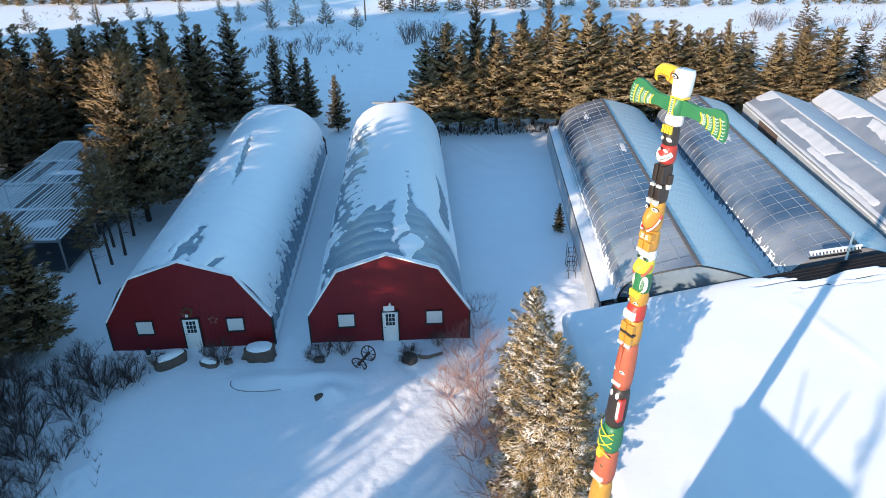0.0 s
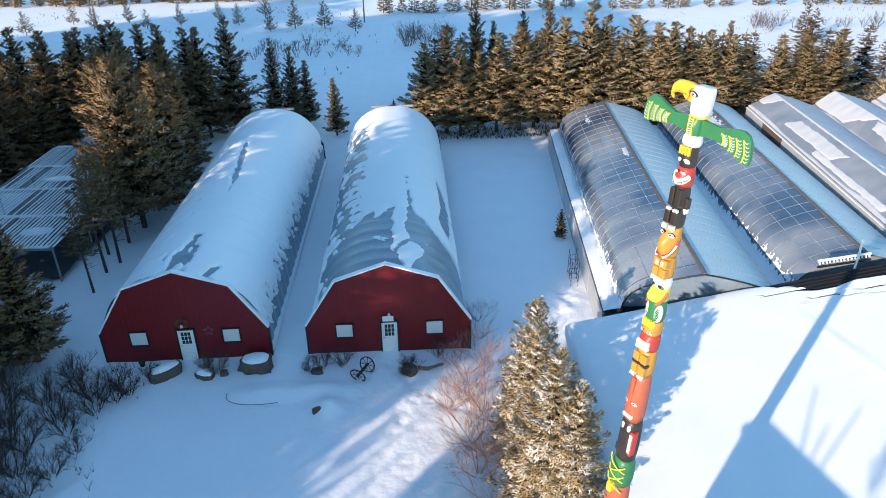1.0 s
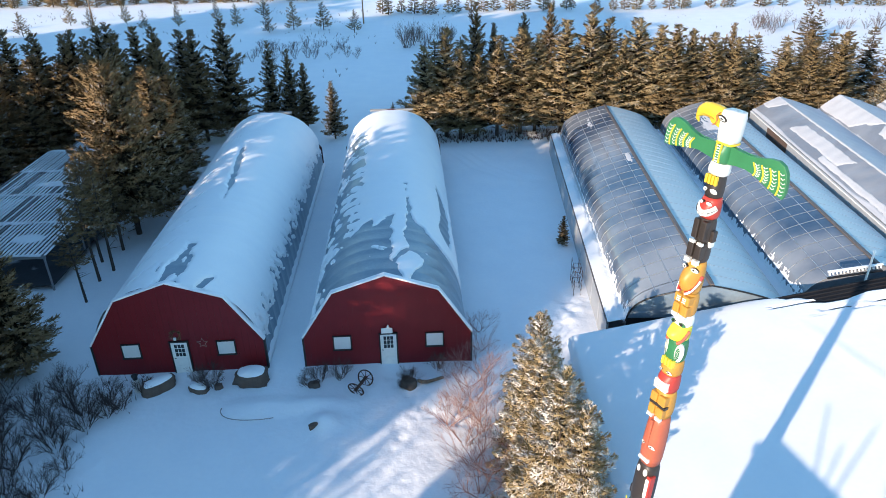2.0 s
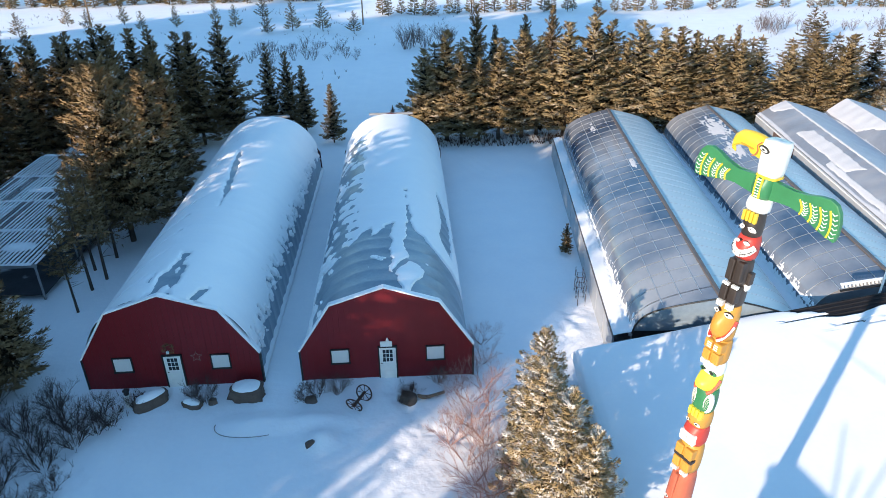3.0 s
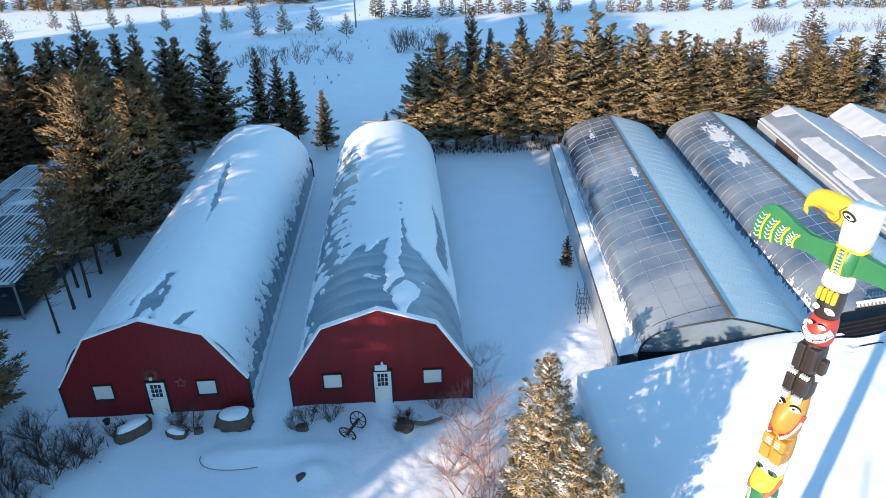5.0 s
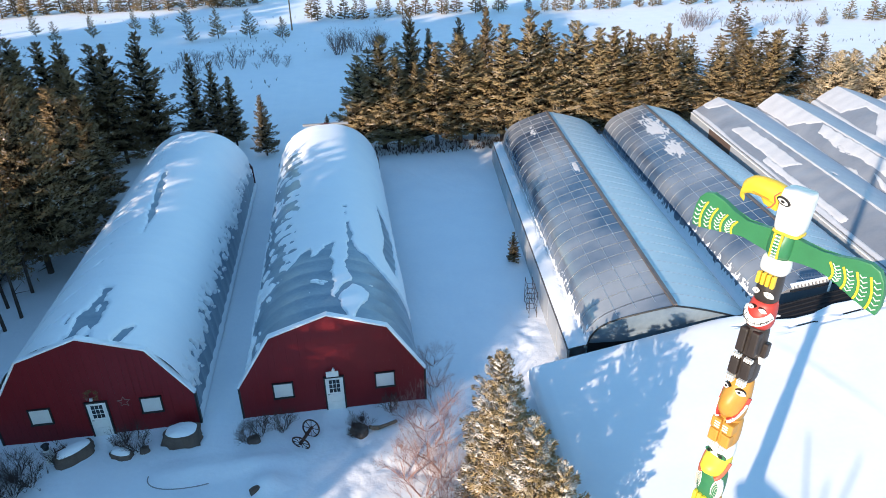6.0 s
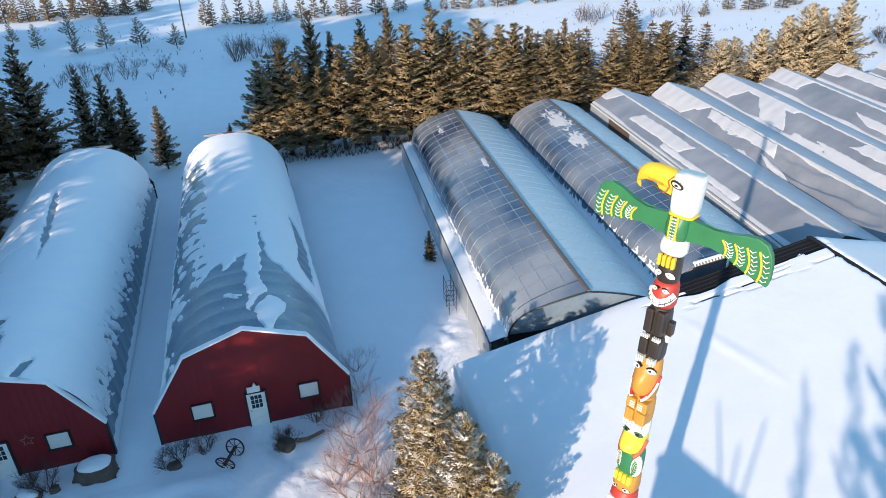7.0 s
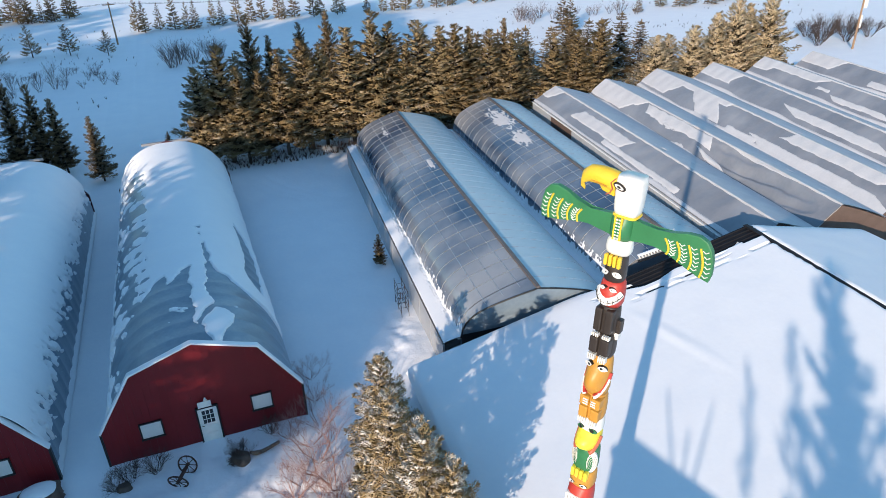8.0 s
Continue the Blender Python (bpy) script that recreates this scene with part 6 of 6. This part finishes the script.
g2 = carved("gold_face", 15.72, 16.04, P_GOLD, "golden face under a yellow crest", kx=1.04, front=0.03)
for i in range(4):
    slab(g2, "crest", -0.15 + i * 0.08, -0.085 + i * 0.08, -0.26, -0.14, 15.93, 16.08, P_LEMON, 0.02, None)
eyes(g2, 15.82, 0.11, -0.235, 0.05)
r2 = carved("red_mouth", 15.42, 15.74, P_RED, "red mouth with white teeth", kx=1.05, front=0.06)
slab(r2, "tooth_plate", -0.17, 0.17, -0.30, -0.05, 15.47, 15.63, P_WHITE, 0.025)
for i in range(5):
    slab(r2, "tooth_line", -0.114 + i * 0.057, -0.110 + i * 0.057, -0.304, -0.2, 15.48, 15.62, P_LINE, 0.001)
g3 = carved("gold_body", 14.78, 15.44, P_GOLD, "golden body with carved bands", kx=1.03)
for sx in (-1, 1):
    slab(g3, "arm", sx * 0.11 - 0.09, sx * 0.11 + 0.09, -0.27, -0.05, 15.14, 15.36, P_GOLD, 0.03)
    slab(g3, "leg", sx * 0.11 - 0.085, sx * 0.11 + 0.085, -0.27, -0.05, 14.84, 15.06, P_GOLD, 0.03)
    for i in range(4):
        slab(g3, "claw", sx * 0.11 - 0.07 + i * 0.038, sx * 0.11 - 0.045 + i * 0.038, -0.29, -0.18, 14.76, 14.84, P_WHITE, 0.006)
slab(g3, "belt", -0.215, 0.215, -0.245, -0.1, 15.06, 15.13, P_BLACK, 0.012)
sal = carved("salmon_face", 13.62, 14.80, P_SALMON, "salmon-red long face", kx=1.02, front=0.03)
slab(sal, "nose_ridge", -0.035, 0.035, -0.30, -0.2, 14.05, 14.72, P_SALMON, 0.02)
eyes(sal, 14.12, 0.12, -0.245, 0.06)
slab(sal, "lip", -0.14, 0.14, -0.29, -0.2, 13.74, 13.82, P_WHITE, 0.02)
dk = carved("dark_torso", 12.78, 13.64, P_BLACK, "dark torso with red-edged white panel", kx=1.02)
for sx in (-1, 1):
    oval(sx * 0.10, -0.23, 13.50, 0.055, 0.085, P_WHITE, dk, "spot", 0.02, 0, sx * 22)
pn = slab(dk, "panel", 0.10, 0.27, -0.21, -0.02, 12.98, 13.46, P_RED, 0.02)
slab(pn, "panel_inlay", 0.145, 0.235, -0.225, -0.03, 13.03, 13.41, P_WHITE, 0.015)
slab(dk, "fin", -0.30, -0.20, -0.10, 0.0, 12.84, 13.0, P_BLACK, 0.02)
gl = carved("green_shell", 12.02, 12.80, P_GREEN, "green shell with yellow net lines", kx=1.06, front=0.06, bulge=0.1)
for i in range(5):
    arc = [-2.5 + k * 0.24 for k in range(9)]
    part("net_line", Shape().sweep([(math.cos(a) * 0.232, math.sin(a) * 0.232 - 0.045, 12.12 + 0.14 * i + (0.16 if i % 2 else -0.16) * (a + 1.57)) for a in arc], 0.014, 5).mesh("net_line", P_LEMON), gl, "yellow net line")
slab(gl, "beak_tip", -0.10, 0.06, -0.40, -0.2, 11.92, 12.14, P_YELLOW, 0.03)
s2 = carved("salmon_head", 11.32, 12.04, P_SALMON, "salmon-red head with white grin", kx=1.04, front=0.05)
eyes(s2, 11.74, 0.12, -0.29, 0.055, P_GREEN)
slab(s2, "tooth_plate", -0.19, 0.19, -0.35, -0.1, 11.40, 11.50, P_WHITE, 0.02)
for z0, z1, m_, nm in ((9.9, 11.34, P_GOLD, "gold_lower_body"), (8.3, 9.92, P_BLACK, "dark_lower_body"), (6.4, 8.32, P_GREEN, "green_lower_body"), (4.2, 6.42, P_SALMON, "salmon_lower_body"), (2.0, 4.22, P_GOLD, "gold_base_body"), (-0.2, 2.02, P_BLACK, "black_base")):
    carved(nm, z0, z1, m_)


CARVED_AT = (-0.2, 11.33, 12.03, 12.79, 13.63, 14.80, 15.43, 15.73, 16.03, 16.42, 16.91, 17.32, 17.91, 18.20, 18.50, 18.79, 18.98, 19.05, 19.32, 19.36)
FITTED_AT = (-0.2, 11.07, 11.99, 12.67, 13.69, 14.81, 15.35, 15.70, 15.98, 16.38, 16.87, 17.265, 17.83, 18.15, 18.54, 18.855, 19.07, 19.20, 19.38, 19.40)


def fit_heights(ob):
    """Shifts the carved figures along the pole to heights that fit the camera's view."""
    for c in ob.children:
        own = c.matrix_basis.translation.z > 1
        if own:
            z = c.matrix_basis.translation.z
            if z < 19.36:
                c.location.z = float(np.interp(z, CARVED_AT, FITTED_AT))
            continue
        for v in c.data.vertices:
            if v.co.z < 19.36:
                v.co.z = float(np.interp(v.co.z, CARVED_AT, FITTED_AT))
        fit_heights(c)


fit_heights(TOTEM)


# ---- slatted shade house ----
LATH = thing("shade_house", (0, 0, 0), 0, "low slatted shade house with snow lying on its laths", "shade house")
LX0, LX1, LZ = -31.0, -22.0, 2.55
segs = [(9.5, 14.6), (14.7, 19.8), (19.9, 25.0), (25.1, 30.2), (30.3, 35.4)]
meshes = [bevelled(Shape().box(-0.075, 0.075, 0, y1 - y0, 0, 0.03), "lath", M_LATH, 0.006) for y0, y1 in segs]
snowl = [Shape().box(-0.07, 0.07, 0.0, y1 - y0, 0.0, 0.05).mesh("lath", M_ROOFSNOW) for y0, y1 in segs]
k = 0
rl = random.Random(5)
xs_l = np.arange(LX0, LX1, 0.29)
for j, (y0, y1) in enumerate(segs):
    for x in xs_l:
        if j == 4 and x < -29.8:
            continue
        if rl.random() < 0.03:
            continue
        k += 1
        if k <= 290:
            part("lath", snowl[j] if rl.random() < 0.8 else meshes[j], LATH, "", pose(float(x), y0, LZ + (0.02 if rl.random() < 0.5 else 0), 0, 0, rl.uniform(-0.12, 0.12)))
# dark sheet paints the shade that shows between the laths
XX, YY = np.meshgrid(np.linspace(LX0, LX1, 40), np.linspace(9.5, 35.4, 90), indexing="ij")
part("ground_mat", grid_mesh("ground_mat", np.stack([XX, YY, np.full(XX.shape, 0.30) + 0.12 * fbm(XX, YY, 431, 0.5)], 2), M_LATHSHADE), LATH, "dark sheet standing in for the shade under the laths")
for y in [9.5, 14.65, 19.85, 25.05, 30.25, 35.4]:
    part("beam", Shape().box(LX0, LX1, y - 0.06, y + 0.06, LZ - 0.2, LZ - 0.01).mesh("beam", M_LATH), LATH)
    w = 0.20 if y in (14.65, 25.05) else 0.13
    P = []
    xv = np.linspace(LX0 + 0.2, LX1 - 0.2, 60)
    wv = w * (0.35 + 1.0 * vnoise(xv, xv * 0 + y, 411, 0.9))
    rows = [np.stack([xv, y + wv * c, LZ + 0.02 + 0.11 * s * (0.5 + vnoise(xv, xv * 0, 415, 1.2))], 1) for c, s in ((-1, 0), (-0.7, 0.7), (0, 1), (0.7, 0.7), (1, 0))]
    part("beam_snow", grid_mesh("beam_snow", np.stack(rows, 1)[::-1], M_ROOFSNOW), LATH, "snow drift on a beam")
    for x in (LX0 + 0.1, -28.0, -25.0, LX1 - 0.1):
        part("post", Shape().box(x - 0.05, x + 0.05, y - 0.05, y + 0.05, -0.1, LZ - 0.2).mesh("post", M_LATH), LATH)
for x, y, rx, ry in ((-24.2, 12.0, 1.1, 0.7), (-26.8, 22.0, 1.6, 0.5)):
    th = np.linspace(0, 2 * np.pi, 21)
    rr2 = np.linspace(1, 0.02, 7)
    P = np.stack([np.stack([x + np.cos(th) * rx * q, y + np.sin(th) * ry * q, np.full(21, LZ + 0.04 + 0.22 * (1 - q ** 2))], 1) for q in rr2], 0)
    part("snow_mound", grid_mesh("snow_mound", P[::-1], M_ROOFSNOW), LATH, "heap of snow")


# ---- small things in the yard ----
def boulder(name, x, y, rx, ry, rz, seed, label, rot=0.0, cap=True):
    """A hewn, flat-topped rock with a mound of snow on it."""
    t = thing(name, (x, y, 0), rot, label, "boulder", "boulders")
    th, q = np.linspace(0, 2 * np.pi, 29), np.linspace(0, 1, 12)
    TH, Q = np.meshgrid(th, q, indexing="ij")
    wob = 1 + 0.30 * (fbm(np.cos(TH) * 1.3 + 3, np.sin(TH) * 1.3 + 5, seed, 1.2, 3) - 0.5)
    side = np.clip(Q / 0.6, 0, 1)
    rad = np.where(Q < 0.6, 1.03 - 0.05 * side ** 0.7, (1 - Q) / 0.4)
    z = np.where(Q < 0.6, -0.25 + (rz + 0.25) * side, rz + 0.04 * np.sin((Q - 0.6) / 0.4 * np.pi))
    z = z + 0.10 * rz * (fbm(np.cos(TH) * rad * 2, np.sin(TH) * rad * 2, seed + 9, 1.5, 3) - 0.5)
    sx = np.sign(np.cos(TH)) * np.abs(np.cos(TH)) ** 0.8
    sy = np.sign(np.sin(TH)) * np.abs(np.sin(TH)) ** 0.8
    chip = 1 + 0.45 * (fbm(np.cos(TH) * 2.1 + 1, np.sin(TH) * 2.1 + 2.2 * Q, seed + 13, 1.6, 3) - 0.5)
    P = np.stack([sx * rad * rx * wob * chip, sy * rad * ry * wob * chip, z], 2)
    part("rock", grid_mesh("rock", P, M_ROCK), t)
    if cap:
        r2 = np.linspace(1.0, 0.0, 10)
        TH2, R2 = np.meshgrid(th, r2, indexing="ij")
        w2 = 1 + 0.30 * (fbm(np.cos(TH2) * 1.3 + 3, np.sin(TH2) * 1.3 + 5, seed, 1.2, 3) - 0.5)
        zz = rz - 0.05 + 0.26 * (1 - R2 ** 2.6) ** 0.6 + 0.06 * (fbm(np.cos(TH2) * R2 * 2, np.sin(TH2) * R2 * 2, seed + 4, 1.3, 2) - 0.5)
        S = np.stack([np.sign(np.cos(TH2)) * np.abs(np.cos(TH2)) ** 0.8 * R2 * rx * w2 * 0.88, np.sign(np.sin(TH2)) * np.abs(np.sin(TH2)) ** 0.8 * R2 * ry * w2 * 0.88, zz], 2)
        part("snow_cap", grid_mesh("snow_cap", S, M_ROOFSNOW), t, "thick snow cap")
    return t


boulder("boulder", -11.95, -1.35, 0.95, 0.42, 0.50, 3, "long brown boulder with a flat snow cap before the barn", 42)
boulder("boulder", -7.2, -1.05, 0.85, 0.62, 0.60, 5, "large brown boulder with a thick snow cap", -8)
boulder("boulder", -9.85, -1.65, 0.55, 0.26, 0.22, 8, "low boulder half buried in snow", -20)
boulder("boulder", -8.85, -1.55, 0.22, 0.16, 0.25, 15, "small dark stone in the snow", 20, False)
boulder("boulder", -3.9, -1.7, 0.32, 0.22, 0.22, 9, "small dark stone under bare brush", 0, False)
boulder("boulder", 1.05, -2.0, 0.42, 0.30, 0.36, 12, "rough brown stump-like rock beside the door path", -25, False)
boulder("boulder", -3.55, -4.95, 0.24, 0.13, 0.30, 17, "dark stone showing at the foot of a snow mound", 35, False)
s = Shape().sweep([(math.cos(a) * 1.75, math.sin(a) * 0.85, 0.06 + 0.03 * math.sin(3 * a)) for a in [math.pi * (0.95 + 0.035 * i) for i in range(22)]], 0.025, 5)
ring = tagged(new("pond_edge", s.mesh("pond_edge", M_LATH)), "thin curved rim of a buried garden pond", "pond rim")
ring.location = (-6.55, -3.45, 0.08)

WHEELS = thing("wheel_pair", (-1.42, -2.15, -0.05), 64, "old iron wagon wheel pair on its axle", "wagon wheels")
WHEELS.scale = (0.82, 0.82, 0.82)
part("axle", Shape().tube((-0.75, 0, 0.52), (0.75, 0, 0.52), 0.05, n=8).box(-0.5, 0.5, -0.07, 0.07, 0.45, 0.58).mesh("axle", M_IRON), WHEELS)
for sx in (-1, 1):
    s = Shape().sweep([(0, math.cos(2 * math.pi * i / 24) * 0.52, math.sin(2 * math.pi * i / 24) * 0.52) for i in range(24)], 0.045, 6, True)
    wh = part("wheel", s.mesh("wheel", M_IRON), WHEELS, "iron wheel rim", pose(sx * 0.62, 0, 0.52, 0, sx * 14, 0))
    part("hub", Shape().tube((-0.1, 0, 0), (0.1, 0, 0), 0.09, n=10).mesh("hub", M_IRON), wh)
    for i in range(8):
        a = 2 * math.pi * i / 8
        part("spoke", Shape().tube((0, math.cos(a) * 0.07, math.sin(a) * 0.07), (0, math.cos(a) * 0.51, math.sin(a) * 0.51), 0.022, n=5).mesh("spoke", M_IRON), wh)

LOGM = Shape()
pts = [Vector((0, 0, 0.28)), Vector((0.14, 0.02, 0.14)), Vector((0.45, 0, 0.10)), Vector((0.95, 0.05, 0.16)), Vector((1.35, 0.12, 0.20))]
for i, (a, b) in enumerate(zip(pts, pts[1:])):
    LOGM.tube(a, b, 0.09 + 0.02 * (i == 1), 0.10 if i < 2 else 0.08, 9)
log = tagged(new("curved_log", LOGM.mesh("curved_log", M_LOG, True)), "curved weathered log lying in the snow", "log")
log.matrix_basis = pose(1.55, -1.95, 0, 0, 0, 6)

POST = thing("lantern_post", (-13.0, -1.45, 0), 0, "short white lantern post by the brush", "lantern post")
part("post", bevelled(Shape().box(-0.13, 0.13, -0.13, 0.13, -0.1, 0.75), "post", M_WHITE, 0.02), POST)
part("lantern", Shape().tube((0, 0, 0.76), (0, 0, 1.0), 0.12, 0.15, 8).mesh("lantern", M_BLACK), POST)
part("lantern_cap", Shape().tube((0, 0, 1.0), (0, 0, 1.12), 0.19, 0.03, 8).mesh("lantern_cap", M_BLACK), POST)
ANCH = tagged(new("rusty_frame", Shape().tube((0, 0, 0), (0.5, 0.1, 0.75), 0.03).tube((0.1, 0.1, 0.0), (0.15, -0.1, 0.9), 0.025).tube((0.12, 0, 0.6), (0.55, 0.1, 0.7), 0.025).mesh("rusty_frame", M_IRON)), "rusty iron frame standing beside the boulder", "scrap iron")
ANCH.location = (-12.75, -1.5, 0)

# wreath and star on the first barn
s = Shape()
for i in range(130):
    a = rl.uniform(0, 6.283)
    r0 = 0.26 + rl.uniform(-0.07, 0.07)
    p = Vector((math.cos(a) * r0, rl.uniform(-0.08, 0.0), math.sin(a) * r0))
    d = Vector((rl.uniform(-1, 1), rl.uniform(-0.6, 0.2), rl.uniform(-1, 1))).normalized() * 0.12
    s.tube(p, p + d, 0.012, 0.002, 3, caps=False)
WREATH = thing("wreath", (-11.04, -0.02, 2.45), 0, "dark evergreen wreath with pale bow above the door", "wreath")
part("greens", s.mesh("greens", M_SPRUCE), WREATH)
part("bow", bevelled(Shape().box(-0.14, 0.0, -0.12, -0.04, -0.30, -0.14), "bow", M_BLIND, 0.02), WREATH, "pale bow")
star = Shape()
so = [(math.cos(math.pi / 2 + i * math.pi / 5) * (0.30 if i % 2 == 0 else 0.13), math.sin(math.pi / 2 + i * math.pi / 5) * (0.30 if i % 2 == 0 else 0.13)) for i in range(10)]
star.sweep([(xa, -0.05, za) for xa, za in so], 0.018, 5, True)
st = tagged(new("wall_star", star.mesh("wall_star", M_TWIG)), "rust-brown star outline hung on the barn front", "wall star")
st.location = (-9.74, -0.01, 1.88)

# wire rack at the greenhouse wall
RACK = thing("wire_rack", (12.05, 6.2, 0), 84, "dark wire rack leaning at the greenhouse wall", "wire rack")
for x in (0, 0.9, 1.8):
    for y in (0, 0.45):
        part("upright", Shape().tube((x, y, -0.1), (x, y, 1.75), 0.018, n=5).mesh("upright", M_IRON), RACK)
for z in (0.25, 0.6, 0.95, 1.3, 1.65):
    part("shelf", Shape().tube((0, 0, z), (1.8, 0, z), 0.014, n=4).tube((0, 0.45, z), (1.8, 0.45, z), 0.014, n=4).tube((0.6, 0, z), (0.6, 0.45, z), 0.01, n=4).tube((1.2, 0, z), (1.2, 0.45, z), 0.01, n=4).mesh("shelf", M_IRON), RACK)

# roof vent and flue at the hall's verge
VENT = thing("louvred_vent", (22.6, -1.25, 5.05), -3, "white louvred vent standing at the roof verge", "vent")
part("rail", bevelled(Shape().box(0, 2.7, -0.10, 0.02, 0.34, 0.44), "rail", M_ROOFSNOW, 0.02), VENT, "snowy top rail", pose(0, 0, 0, 0, -9, 0))
part("sill", Shape().box(0, 2.7, -0.10, 0.02, -0.02, 0.05).mesh("sill", M_ROOFMETAL), VENT, "", pose(0, 0, 0, 0, -9, 0))
lv = bevelled(Shape().box(-0.022, 0.022, -0.16, -0.04, 0.14, 0.35), "louvre", M_WHITE, 0.008)
for i in range(15):
    part("louvre", lv, VENT, "", pose(0, 0, 0, 0, -9, 0) @ pose(0.1 + i * 0.18, 0, 0, -18, 0, 0))
FLUE = thing("flue_pipe", (24.45, -1.55, 4.9), 0, "thin white flue pipe rising from the roof", "flue pipe")
part("pipe", Shape().tube((0, 0, 0), (0, 0, 1.75), 0.055, n=10).mesh("pipe", M_WHITE), FLUE)
part("cap", Shape().tube((0, 0, 1.75), (0, 0, 1.84), 0.085, 0.05, 10).mesh("cap", M_WHITE), FLUE)

# distant wires and poles
def utility_pole(x, y, h, box):
    t = thing("utility_pole", (x, y, 0), 0, "weathered wooden utility pole in the snow field", "utility pole", "utility poles")
    part("post", Shape().tube((0, 0, -0.2), (0, 0, h), 0.16, 0.11, 9).mesh("post", M_POLE), t)
    part("crossarm", bevelled(Shape().box(-1.0, 1.0, -0.06, 0.06, h - 0.5, h - 0.36), "crossarm", M_POLE, 0.01), t)
    if box:
        part("transformer", Shape().tube((0.42, -0.1, h - 3.6), (0.42, -0.1, h - 2.5), 0.27, n=12).tube((0.42, -0.1, h - 2.5), (0.42, -0.1, h - 2.42), 0.3, 0.12, 12).mesh("transformer", M_WHITE), t, "white transformer can")
        part("meter_pipe", bevelled(Shape().box(0.10, 0.34, -0.2, 0.0, h - 6.4, h - 4.6), "meter_pipe", M_WHITE, 0.02), t, "white meter box")
    return t


utility_pole(-6.8, 113.0, 7.2, False)
utility_pole(-62.0, 118.0, 7.2, False)
utility_pole(97.0, 47.5, 9.5, True)
for (xa, ya), (xb, yb) in (((-62, 118), (-6.8, 113)), ((-6.8, 113), (48, 110)), ((-117, 123), (-62, 118))):
    for off in (-0.9, 0.9):
        s = Shape().sweep([(xa + (xb - xa) * i / 12 + off, ya + (yb - ya) * i / 12, 7.0 - 4.4 * i / 12 * (1 - i / 12)) for i in range(13)], 0.018, 4)
        tagged(new("power_wire", s.mesh("power_wire", M_BLACK)), "thin sagging power wire over the snow field", "power wire", "power wires")

# dry stubble and brushwood poking through the snow, far and near
def tufts(name, seed, count, area, hmin, hmax, label, thick=0.03):
    r = random.Random(seed)
    s = Shape()
    for _ in range(count):
        x, y = r.uniform(area[0], area[1]), r.uniform(area[2], area[3])
        if vnoise(np.array(x), np.array(y), seed, 0.12) < 0.5:
            continue
        z = float(ground_height(np.array(x), np.array(y))) - 0.03
        for _k in range(4):
            d = Vector((r.uniform(-0.5, 0.5), r.uniform(-0.5, 0.5), 1)) * r.uniform(hmin, hmax)
            s.tube((x, y, z), Vector((x, y, z)) + d, thick, thick * 0.2, 3, caps=False)
    return tagged(new(name, s.mesh(name, M_BRUSH)), label, "dry stalks", kind="stuff")


tufts("field_stubble", 31, 900, (-80, 12, 66, 135), 0.15, 0.6, "dry stalks poking through the field snow")
tufts("field_stubble", 32, 420, (55, 125, 60, 118), 0.15, 0.6, "dry stalks poking through the far field snow")
tufts("yard_stalks", 33, 260, (-24, -12.5, -13, 0), 0.10, 0.50, "dead stalks in the rough snow beside the yard", 0.012)
tufts("row_litter", 34, 700, (2, 30, 36.6, 40.0), 0.12, 0.5, "dead brushwood under the spruce row")
